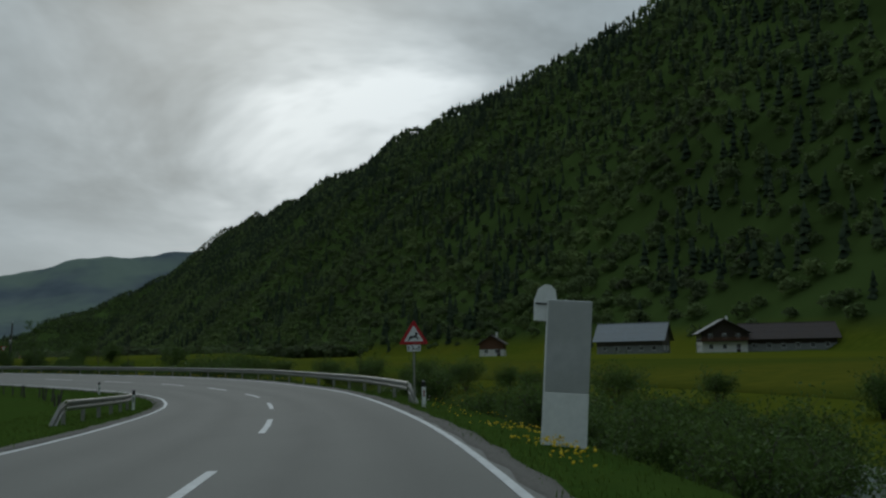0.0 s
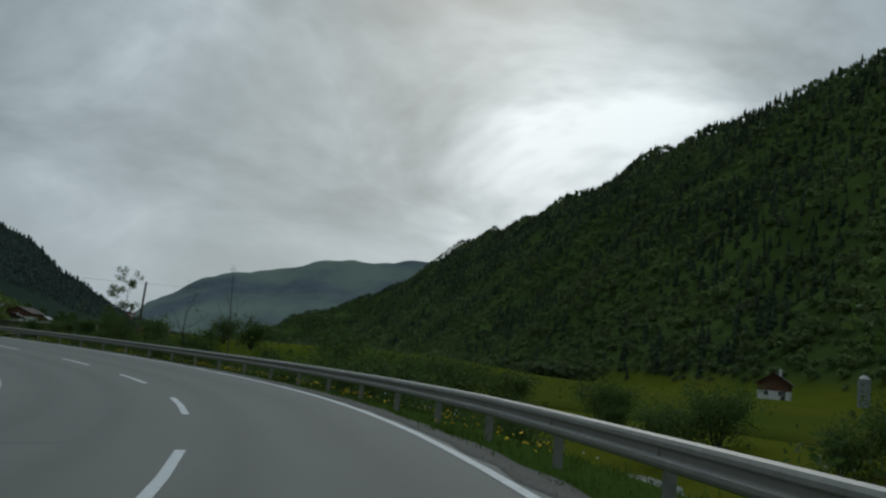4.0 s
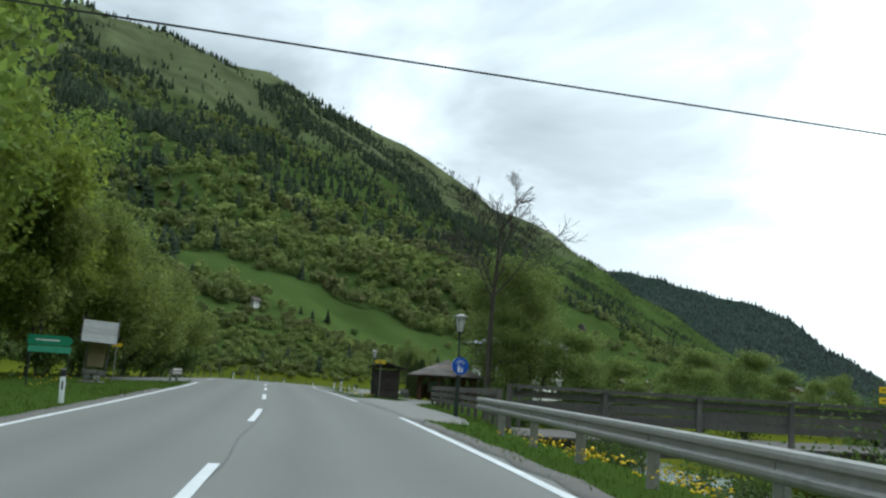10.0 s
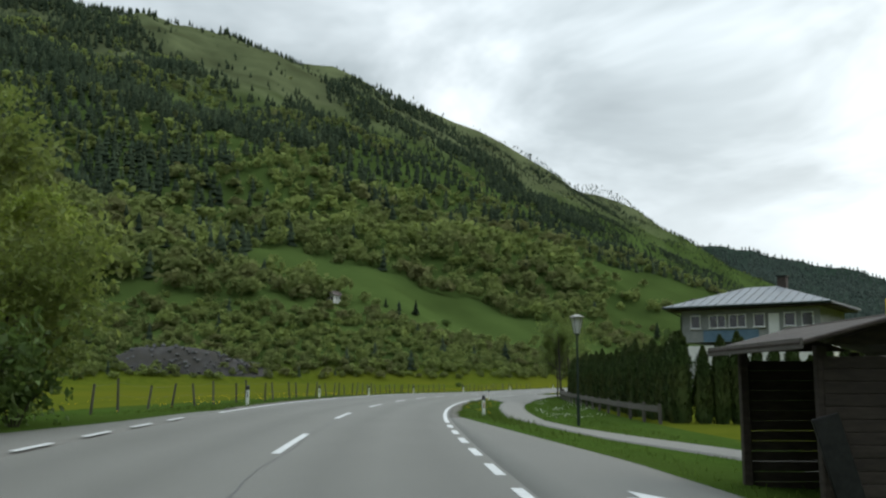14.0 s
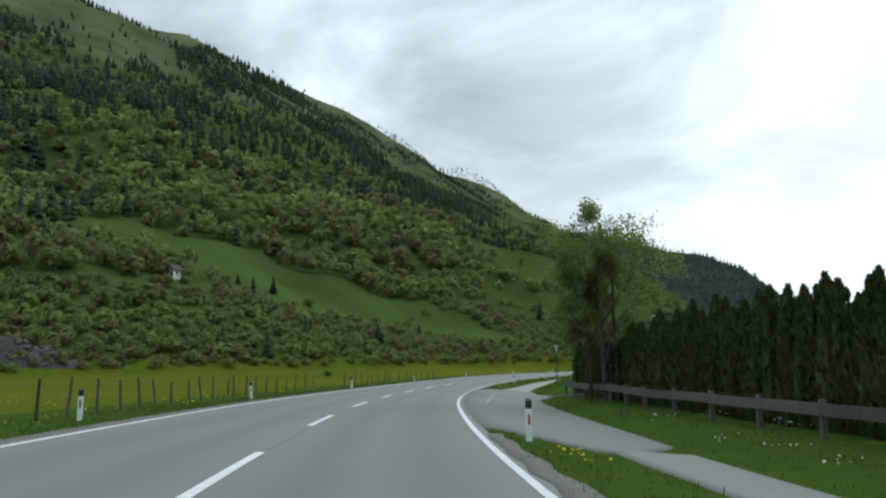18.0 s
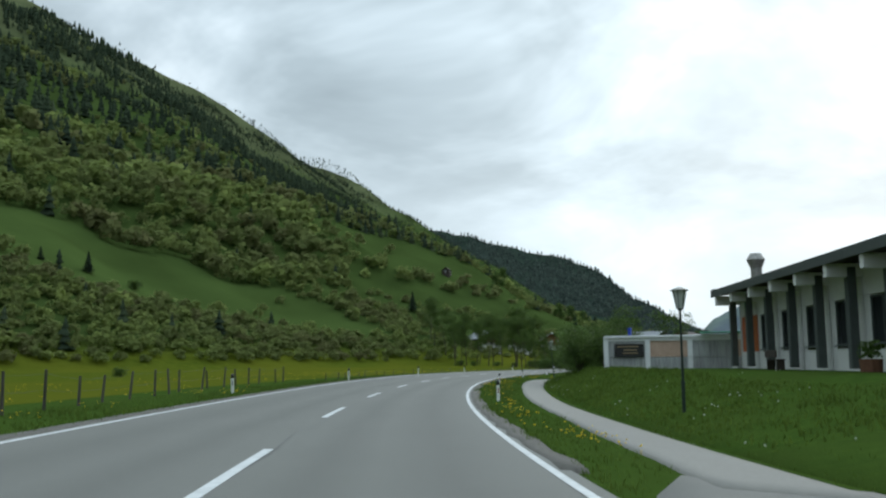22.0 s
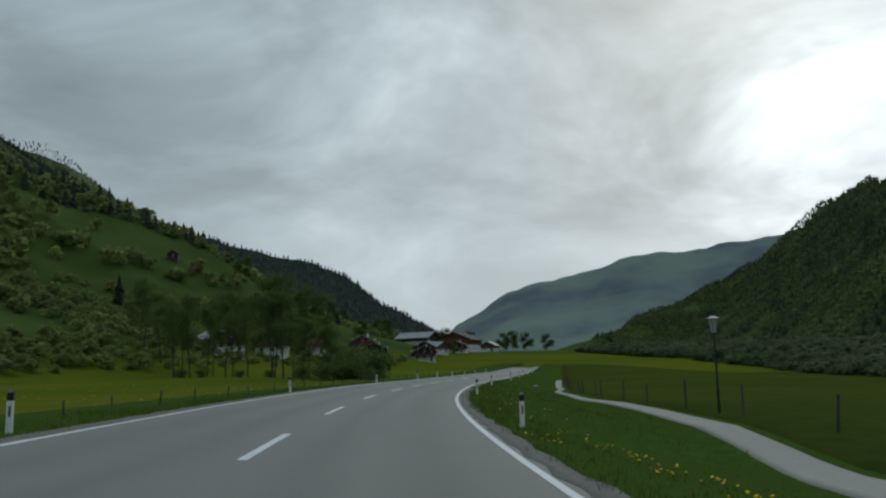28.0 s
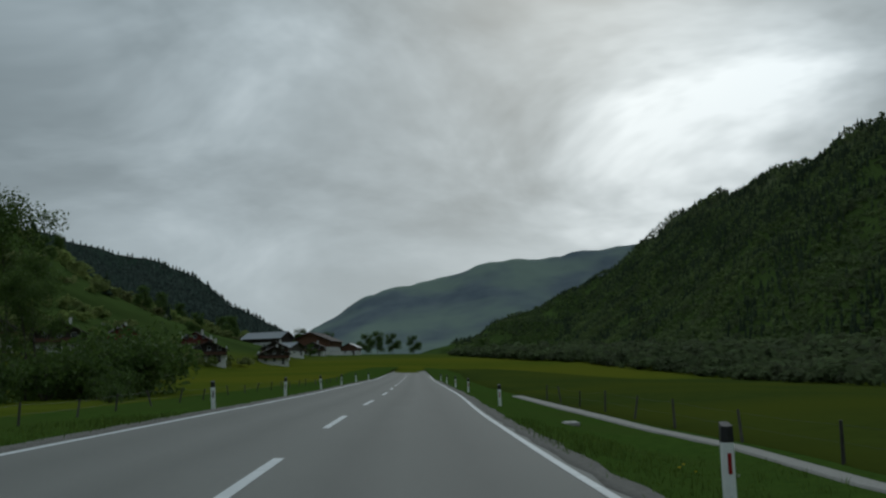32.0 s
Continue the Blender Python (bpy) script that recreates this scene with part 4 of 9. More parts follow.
M_LEAF_DARK = mat("dark_leaf", (0.055, 0.098, 0.024), (0.100, 0.155, 0.036), scale=0.4, rough=0.6, bump=0, island=0.3, spec=0.2, leafy=0.45)
M_THUJA = mat("thuja_green", (0.030, 0.052, 0.016), (0.058, 0.090, 0.027), scale=0.8, rough=0.8, bump=0, island=0.4, spec=0.15, large=(0.060, 0.070, 0.020), large_scale=0.5)
M_STEEL_DARK = mat("dark_green_metal", (0.018, 0.030, 0.026), (0.030, 0.045, 0.038), scale=10, rough=0.5, metal=0.3, bump=0.05)
M_CONCRETE = mat("concrete", (0.27, 0.265, 0.25), (0.38, 0.37, 0.35), scale=4, rough=0.9, bump=0.2, large=(0.30, 0.29, 0.27), large_scale=0.6)
M_STONE = mat("field_stone", (0.16, 0.15, 0.14), (0.32, 0.31, 0.29), scale=3, rough=0.9, bump=0.4, objrand=0.25)
M_SIGN_RED = mat("sign_red", (0.40, 0.012, 0.018), (0.46, 0.018, 0.025), scale=4, rough=0.4, bump=0)
M_SIGN_WHITE = mat("sign_white", (0.68, 0.69, 0.70), (0.74, 0.75, 0.76), scale=3, rough=0.4, bump=0)
M_SIGN_BLUE = mat("sign_blue", (0.010, 0.070, 0.36), (0.014, 0.090, 0.42), scale=3, rough=0.35, bump=0)
M_SIGN_YELLOW = mat("sign_yellow", (0.72, 0.46, 0.010), (0.80, 0.53, 0.018), scale=3, rough=0.4, bump=0)
M_SIGN_GREEN = mat("sign_green", (0.010, 0.19, 0.10), (0.016, 0.24, 0.13), scale=3, rough=0.4, bump=0)
M_PLASTER = mat("white_plaster", (0.62, 0.62, 0.60), (0.74, 0.74, 0.72), scale=2, rough=0.9, bump=0.15, bump_scale=30, large=(0.66, 0.655, 0.63), large_scale=0.4)
M_GREY_PAINT = mat("grey_paint", (0.12, 0.125, 0.125), (0.16, 0.165, 0.165), scale=2, rough=0.6, bump=0.05)
M_ROOF_METAL = mat("roof_sheet", (0.15, 0.165, 0.18), (0.21, 0.225, 0.24), scale=2, rough=0.5, metal=0.2, bump=0.05, large=(0.18, 0.19, 0.20), large_scale=0.5)
M_ROOF_BROWN = mat("brown_roof", (0.050, 0.038, 0.034), (0.085, 0.066, 0.060), scale=2, rough=0.85, bump=0.3, large=(0.065, 0.052, 0.05), large_scale=0.5)
M_BLUE_WALL = mat("blue_boards", (0.085, 0.15, 0.22), (0.12, 0.20, 0.28), scale=2, rough=0.8, bump=0.1)
M_GREY_WALL = mat("grey_plaster", (0.20, 0.21, 0.21), (0.27, 0.28, 0.28), scale=2, rough=0.9, bump=0.15)
M_GLASS = mat("window_glass", (0.010, 0.013, 0.015), (0.022, 0.026, 0.028), scale=0.6, rough=0.06, bump=0, spec=0.6)
M_LAMP_GLASS = mat("lamp_glass", (0.45, 0.46, 0.44), (0.58, 0.59, 0.57), scale=6, rough=0.35, bump=0, spec=0.5)
M_WATER = mat("brook_water", (0.075, 0.095, 0.085), (0.14, 0.165, 0.15), scale=1.2, rough=0.12, bump=0.8, bump_scale=5, spec=0.5, large=(0.28, 0.31, 0.30), large_scale=0.45)
M_YELLOW_FLOWER = mat("dandelion_yellow", (0.68, 0.44, 0.006), (0.85, 0.60, 0.015), scale=5, rough=0.7, bump=0, island=0.15)
M_PALE_FLOWER = mat("seed_head", (0.45, 0.46, 0.40), (0.62, 0.62, 0.56), scale=5, rough=0.9, bump=0, island=0.1)
M_PINK_PANEL = mat("salmon_panel", (0.42, 0.29, 0.22), (0.52, 0.37, 0.29), scale=2, rough=0.7, bump=0.05)
M_ORANGE = mat("orange_door", (0.42, 0.10, 0.030), (0.52, 0.14, 0.042), scale=2, rough=0.6, bump=0.05)
M_ROCK = mat("grey_rock", (0.065, 0.065, 0.068), (0.15, 0.15, 0.15), scale=0.6, rough=0.95, bump=0.6, bump_scale=3, objrand=0.2)

# ================= trees and shrubs =================
def limb_tree(rng, height, spread, levels=4, kids=4, trunk_r=None, first=0.3, upright=0.6, wiggle=0.15):
    """Tapered limbs as rows (p0, p1, r0, r1), and the twig ends."""
    segs, tips = [], []
    trunk_r = trunk_r or height * 0.014

    def grow(p, way, length, r, level):
        n = 5 if level == 0 else 3
        pts = [p]
        for k in range(n):
            way = (way + Vector(rng.normal(0, wiggle * (0.5 if level == 0 else 1), 3))).normalized()
            if level:
                way = (way + Vector((0, 0, 0.06 * upright))).normalized()
            q = pts[-1] + way * (length / n)
            ra, rb = r * (1 - 0.72 * k / n), r * (1 - 0.72 * (k + 1) / n)
            segs.append((pts[-1], q, ra, rb, level))
            pts.append(q)
        if level >= levels:
            tips.extend((pts[-1], pts[-2]))
            return
        count = kids + (3 if level == 0 else 0)
        for c in range(count):
            u = first + (1 - first) * (c + rng.uniform(0.1, 0.9)) / count if level == 0 else rng.uniform(0.25, 1.0)
            f = u * n
            i = min(int(f), n - 1)
            q = pts[i].lerp(pts[i + 1], f - i)
            a = rng.uniform(0, 6.283) if level else c * 2.4 + rng.uniform(-0.5, 0.5)
            x = way.orthogonal().normalized()
            y = way.cross(x)
            out = x * math.cos(a) + y * math.sin(a)
            tilt = rng.uniform(0.45, 0.95) * (1.25 - 0.55 * upright * u if level == 0 else 0.85)
            new_way = (way * math.cos(tilt) + out * math.sin(tilt)).normalized()
            scale = (spread * (1.15 - 0.6 * abs(u - 0.45)) * rng.uniform(0.75, 1.15)) if level == 0 else length * rng.uniform(0.42, 0.68)
            grow(q, new_way, scale, r * (1 - 0.7 * u) * (0.55 if level == 0 else 0.6), level + 1)

    grow(Vector((0, 0, 0)), Vector((0, 0, 1)), height, trunk_r, 0)
    return segs, tips


def limb_mesh(segs, thin=0.004):
    g = Geo()
    for a, b, r0, r1, level in segs:
        g.tube(a, b, max(r0, thin), max(r1, thin * 0.8), n=8 if level == 0 else (5 if level == 1 else 3), caps=False)
    return g


def leaf_mesh(rng, points, size, per, name, material, jitter=0.5, flat=0.3):
    """Small folded leaves round many points, in one mesh."""
    pts = np.repeat(np.array([tuple(p) for p in points]), per, 0)
    n = len(pts)
    pts = pts + np.clip(rng.normal(0, 1, (n, 3)), -1.5, 1.5) * jitter * np.array([1, 1, 0.8])
    a = rng.normal(0, 1, (n, 3)); a /= np.linalg.norm(a, axis=1)[:, None]
    b = rng.normal(0, 1, (n, 3)); b -= a * (a * b).sum(1)[:, None]; b /= np.linalg.norm(b, axis=1)[:, None]
    c = np.cross(a, b)
    s = size * rng.uniform(0.6, 1.3, n)[:, None]
    v = np.stack([pts - a * s, pts + b * s * 0.55 + c * s * flat, pts + a * s, pts - b * s * 0.55 + c * s * flat], 1).reshape(-1, 3)
    k = np.arange(n)[:, None] * 4
    f = np.concatenate([k + [[0, 1, 2]], k + [[0, 2, 3]]])
    return tri_mesh(name, v, f, material)


def tri_mesh(name, V, F, material):
    me = bpy.data.meshes.new(name)
    me.vertices.add(len(V)); me.vertices.foreach_set("co", np.asarray(V, np.float32).ravel())
    me.loops.add(F.size); me.loops.foreach_set("vertex_index", F.astype(np.int32).ravel())
    me.polygons.add(len(F)); me.polygons.foreach_set("loop_start", np.arange(0, F.size, 3, dtype=np.int32))
    me.update(calc_edges=True)
    me.materials.append(material)
    return me


def tree(m, height, spread, seed, label, leaf=M_LEAF, size=0.11, per=6, levels=3, kids=4, jitter=0.35, first=0.3, upright=0.6, trunk_r=None, name="tree", group="", thin=0.004, wiggle=0.15):
    rng = np.random.RandomState(seed)
    ob = thing(name, m, label, "tree", group)
    segs, tips = limb_tree(rng, height, spread, levels, kids, trunk_r, first, upright, wiggle)
    part("trunk", limb_mesh(segs, thin), M_BARK, ob, smooth=True)
    if per:
        part("crown", leaf_mesh(rng, tips, size, per, "crown", leaf, jitter), leaf, ob)
    return ob


def shrub(m, height, width, seed, label, leaf=M_LEAF, size=0.10, count=900, stems=7, group="", name="shrub"):
    """Many stems from one foot, leaves gathered in uneven tufts."""
    rng = np.random.RandomState(seed)
    ob = thing(name, m, label, "shrub", group)
    g, tufts = Geo(), []
    for k in range(stems):
        a, r = rng.uniform(0, 6.283), width * 0.5 * math.sqrt(rng.uniform(0.05, 1))
        top = Vector((math.cos(a) * r, math.sin(a) * r, height * rng.uniform(0.6, 1.0) * (1 - 0.35 * (r / (width * 0.5)) ** 2)))
        mid = Vector((top.x * 0.35, top.y * 0.35, top.z * 0.5))
        g.tube((top.x * 0.08, top.y * 0.08, 0), mid, 0.035, 0.022, 5, False)
        g.tube(mid, top, 0.022, 0.006, 4, False)
        for u in np.linspace(0.1, 1.0, 8):
            p = mid.lerp(top, u)
            tufts.append(p + Vector(rng.normal(0, 0.12 * width, 3)) * 0.6)
            q = p + Vector(rng.normal(0, 0.16 * width, 3))
            if u > 0.3:
                g.tube(p, q, 0.008, 0.003, 3, False)
            tufts.append(q)
            tufts.append(p.lerp(q, 0.5))
        tufts.append(Vector((top.x * 1.05, top.y * 1.05, top.z * rng.uniform(0.12, 0.35))))
    part("stem", g, M_BARK, ob)
    tufts = [Vector((t.x, t.y, max(t.z, 0.1))) for t in tufts]
    part("foliage", leaf_mesh(rng, tufts, size, max(1, count // len(tufts)), "foliage", leaf, 0.052 * width + 0.06), leaf, ob)
    return ob

# ================= road furniture =================
def text_geo(words, size, depth=0.004):
    """Letters as a mesh in the x-z plane, facing -y."""
    cu = bpy.data.curves.new("words", "FONT")
    cu.body, cu.size, cu.extrude, cu.align_x, cu.align_y = words, size, depth / 2, "CENTER", "CENTER"
    tmp = bpy.data.objects.new("words", cu)
    scene.collection.objects.link(tmp)
    me = bpy.data.meshes.new_from_object(tmp.evaluated_get(bpy.context.evaluated_depsgraph_get()))
    bpy.data.objects.remove(tmp)
    me.transform(Matrix.Rotation(radians(90), 4, "X"))
    return me


def disc(n, r, cx=0.0, cz=0.0, squash=1.0):
    return [(cx + r * math.cos(k * 6.2832 / n), cz + r * squash * math.sin(k * 6.2832 / n)) for k in range(n)]


W_RAIL = [(-0.012, -0.155), (0.03, -0.135), (0.045, -0.10), (0.045, -0.06), (0.0, -0.03), (0.0, 0.03), (0.045, 0.06), (0.045, 0.10), (0.03, 0.135), (-0.012, 0.155),
          (-0.018, 0.15), (0.022, 0.13), (0.037, 0.098), (0.037, 0.062), (-0.008, 0.032), (-0.008, -0.032), (0.037, -0.062), (0.037, -0.098), (0.022, -0.13), (-0.018, -0.15)]


RAIL_H = 0.46


def guard_rail(s0, s1, dfun, label, flip=1, gap=3.1, dip0=True, dip1=True, material=None):
    """Steel beam barrier: posts, beams of 4 m, ends led down to the ground."""
    material = material or M_GALV
    ob = thing("guardrail", spot(s0, float(dfun(s0)), 0, 0), label, "guardrail")
    inv = ob.matrix_world.inverted()
    prof = [(-a * flip, b) for a, b in W_RAIL]

    def rail_at(s, h):
        return inv @ Vector(along(s, float(dfun(s)) + (0.12 if flip > 0 else -0.12) * (h < 0.2), h))

    cuts = list(np.arange(s0 + 1.0, s1 - 0.9, 4.0)) + [s1 - 0.9]
    for a, b in zip(cuts[:-1], cuts[1:]):
        ss = np.linspace(a, b + 0.12, 5)
        part("beam", Geo().sweep([rail_at(s, RAIL_H) for s in ss], prof), material, ob)
    for dip, a, b in ((dip0, cuts[0], s0), (dip1, cuts[-1], s1)):
        if dip:
            part("end_beam", Geo().sweep([rail_at(a, RAIL_H), rail_at((a + b) / 2, RAIL_H - 0.1), rail_at(b, -0.15)], prof), material, ob, "beam end sloping down to the grass")
    for s in np.arange(s0 + 1.2, s1 - 0.6, gap):
        p = inv @ Vector(along(s, float(dfun(s)) + 0.10 * flip, 0))
        g = Geo()
        turn = heading(s) - heading(s0)
        g.box((p.x, p.y, p.z + 0.06), (0.07, 0.13, 0.98), turn, 0.008)
        g.box((p.x, p.y - 0.07, p.z + 0.06), (0.13, 0.014, 0.98), turn, 0.004)
        part("post", g, material, ob)
        g = Geo().box((p.x - 0.07 * flip, p.y, p.z + RAIL_H), (0.10, 0.05, 0.10), turn, 0.006)
        part("spacer", g, material, ob)
    return ob


def delineator(reflector):
    """White marker post with a black slanted cap and a reflector."""
    ob = thing("delineator_post", Matrix(), "white plastic delineator post with black cap and reflector", "marker post", "delineator posts")
    g = Geo()
    prof = [(-0.06, -0.05), (0.0, -0.065), (0.06, -0.05), (0.045, 0.05), (-0.045, 0.05)]
    v = [(x, y, z) for z in (-0.2, 0.62) for x, y in prof]
    g.add(v, [(k, (k + 1) % 5, 5 + (k + 1) % 5, 5 + k) for k in range(5)] + [(4, 3, 2, 1, 0), (5, 6, 7, 8, 9)])
    part("post", g, M_WHITE, ob)
    g = Geo()
    v = [(x * 1.04, y * 1.04, 0.622) for x, y in prof] + [(x * 0.98, y * 0.98, 0.80 + y * 0.4) for x, y in prof]
    g.add(v, [(k, (k + 1) % 5, 5 + (k + 1) % 5, 5 + k) for k in range(5)] + [(4, 3, 2, 1, 0), (5, 6, 7, 8, 9)])
    part("cap", g, M_BLACK, ob, "black slanted cap")
    part("reflector", Geo().box((0.005, -0.066, 0.42), (0.038, 0.012, 0.20), 0, 0.003), reflector, ob, "upright reflector strip")
    return ob


def build_delineators():
    bases = delineator(M_RED_REFLECT), delineator(M_BLACK)
    used = set()
    spots = [(27.5, 4.7), (166.7, 4.1), (203.7, 4.86), (240.1, 4.55), (318.6, 5.0), (347.2, 5.2), (382, 5.0), (406.6, 5.0), (433.5, 4.8), (460.05, 4.86),
             (486, 4.9), (506, 4.7), (521, 4.6), (541, 4.6), (562, 4.6)]
    spots += [(40, -4.9), (64, -4.9), (206, -4.9), (226, -5.6), (246.5, -6.3), (265.6, -6.0), (286.2, -4.6), (321.2, -6.1), (347.6, -5.6), (375.0, -5.0), (402.5, -5.3), (431.2, -4.7)]
    spots += [(s, -4.1) for s in (457.0, 478.2, 491.5, 506, 521, 538, 560)] + [(139, -4.5)]
    for k, (s, d) in enumerate(spots):
        m = spot(s, d, 2.0 * math.sin(k * 2.1), 0.0) @ pose(0, 0, 0, 1.5 * math.sin(k * 1.3), 2.0 * math.sin(k * 3.1), 0)
        side = int(d < 0)
        if side not in used:
            bases[side].matrix_world = m
            used.add(side)
        else:
            copy_thing(bases[side], m)


def street_lamp_proto():
    ob = thing("street_lamp", Matrix(), "dark green lamp post with a tapered glass lantern", "street lamp", "lamp posts")
    g = Geo()
    g.tube((0, 0, -0.1), (0, 0, 0.9), 0.060, 0.055, 10)
    g.tube((0, 0, 0.9), (0, 0, 3.05), 0.040, 0.034, 10)
    g.tube((0, 0, 0.88), (0, 0, 0.94), 0.075, 0.062, 10)
    part("post", g, M_STEEL_DARK, ob, smooth=False)
    g = Geo()
    g.tube((0, 0, 3.02), (0, 0, 3.10), 0.05, 0.10, 8)
    for k in range(6):
        a = k * 1.0472
        c, s = math.cos(a), math.sin(a)
        g.tube((c * 0.105, s * 0.105, 3.08), (c * 0.215, s * 0.215, 3.64), 0.011, 0.011, 4)
    part("lantern_frame", g, M_STEEL_DARK, ob)
    part("lantern_glass", Geo().tube((0, 0, 3.09), (0, 0, 3.63), 0.095, 0.195, 6), M_LAMP_GLASS, ob, "milky lantern glass")
    g = Geo()
    g.tube((0, 0, 3.63), (0, 0, 3.66), 0.27, 0.27, 12)
    g.tube((0, 0, 3.66), (0, 0, 3.74), 0.26, 0.07, 12)
    part("lantern_roof", g, M_GALV, ob, "pale metal lantern roof")
    return ob


def build_lamps():
    base = street_lamp_proto()
    for k, (s, d, lean) in enumerate([(147.6, 6.6, 0), (203.0, 8.45, 0), (308.9, 9.8, 0), (363.0, 9.1, -4.5), (122.4, 20.4, 1), (417.3, 13.1, 0), (171, 18.0, 0)]):
        m = spot(s, d, 0, 0.0) @ pose(0, 0, 0, 0, lean, 0) @ Matrix.Scale(1.18 if k == 1 else 1.01 if k == 2 else 0.96, 4)
        if k == 0:
            base.matrix_world = m
        else:
            copy_thing(base, m)


def facing(s, d, extra=0.0, sink=0.05):
    """A pose whose -y looks back towards oncoming traffic."""
    return spot(s, d, extra, sink)


def deer_sign():
    ob = thing("warning_sign", facing(29.0, 4.68, -6), "triangular red and white deer crossing warning sign on a steel pole", "road sign")
    part("pole", Geo().tube((0, 0.05, -0.3), (0, 0.05, 2.45), 0.035, 0.035, 10), M_GALV, ob)
    h = 0.80

    def tri(k):
        """A triangle with clipped corners, 1 for the whole plate."""
        pts = [(-0.485 * k, 1.985 + h / 3 - h / 3 * k), (0.485 * k, 1.985 + h / 3 - h / 3 * k), (0, 1.985 + h / 3 + h * 2 / 3 * k)]
        out = []
        for i in range(3):
            a, b, c = pts[i - 1], pts[i], pts[(i + 1) % 3]
            out += [(b[0] + (q[0] - b[0]) * 0.05, b[1] + (q[1] - b[1]) * 0.05) for q in (a, c)]
        return out

    part("plate", Geo().plate(tri(1.0), 0.02), M_SIGN_RED, ob, "red bordered triangle")
    part("field", Geo().plate(tri(0.66), 0.006, Matrix.Translation((0, -0.014, 0))), M_SIGN_WHITE, ob, "white inner triangle")
    # leaping to the right: rump, back, neck, head with antlers, forelegs, belly, hind legs
    deer = [(-0.16, 0.02), (-0.10, 0.06), (0.00, 0.055), (0.045, 0.09), (0.055, 0.14), (0.03, 0.19), (0.075, 0.155), (0.085, 0.20), (0.10, 0.145), (0.15, 0.125), (0.155, 0.105), (0.105, 0.09),
            (0.095, 0.03), (0.14, 0.01), (0.19, -0.035), (0.18, -0.05), (0.12, -0.015), (0.15, -0.07), (0.135, -0.075), (0.07, -0.005), (-0.02, -0.01), (-0.09, -0.04), (-0.16, -0.10), (-0.20, -0.12), (-0.145, -0.06),
            (-0.19, -0.09), (-0.21, -0.085), (-0.15, -0.03)]
    part("deer_shape", Geo().plate(deer, 0.003, Matrix.Translation((0.0, -0.0195, 2.20))), M_BLACK, ob, "black leaping deer silhouette")
    part("extra_plate", Geo().box((0, 0, 1.86), (0.44, 0.014, 0.21), 0, 0.004), M_SIGN_WHITE, ob, "white plate reading 3 km between two arrows")
    p = part("number", text_geo("3", 0.19), M_BLACK, ob)
    p.data.materials.append(M_BLACK)
    p.location = (-0.045, -0.0095, 1.86)
    p = part("unit", text_geo("km", 0.11), M_BLACK, ob)
    p.data.materials.append(M_BLACK)
    p.location = (0.06, -0.0095, 1.84)
    for x in (-0.165, 0.165):
        part("arrow", Geo().plate([(x - 0.014, 1.79), (x + 0.014, 1.79), (x + 0.014, 1.88), (x + 0.045, 1.87), (x, 1.93), (x - 0.045, 1.87), (x - 0.014, 1.88)], 0.003, Matrix.Translation((0, -0.0095, 0))), M_BLACK, ob)


def panel_board():
    ob = thing("roadside_cabinet_panel", facing(16.0, 5.55, -8) @ pose(0, 0, 0, 0, 4.5, 0), "tall weathered grey metal panel with a white foot, leaning a little", "panel")
    part("upper_sheet", Geo().box((0, 0, 1.82), (0.80, 0.05, 1.66), 0, 0.012), M_GALV_DULL, ob, "dull grey sheet with stains")
    part("lower_sheet", Geo().box((0, -0.002, 0.47), (0.80, 0.05, 1.04), 0, 0.012), M_WHITE, ob, "white painted lower sheet")
    part("edge_strip", Geo().box((-0.405, 0.0, 1.3), (0.025, 0.07, 2.7), 0, 0.006), M_WHITE, ob)
    sign = Geo().plate([(-0.24, 0.0), (0.12, 0.0), (0.18, 0.30), (0.14, 0.56), (0.05, 0.66), (-0.06, 0.67), (-0.18, 0.58), (-0.25, 0.36)], 0.02, Matrix.Translation((-0.40, 0.12, 2.26)))
    part("small_board", sign, M_WHITE, ob, "pale rounded board behind the panel")
    part("clamp", Geo().box((-0.42, 0.10, 2.57), (0.40, 0.02, 0.03), 0, 0.004), M_BLACK, ob)


M_GALV_DULL = mat("dull_sheet", (0.36, 0.37, 0.37), (0.52, 0.53, 0.53), scale=1.3, rough=0.45, metal=0.25, bump=0.1, bump_scale=2, large=(0.42, 0.43, 0.42), large_scale=0.9)


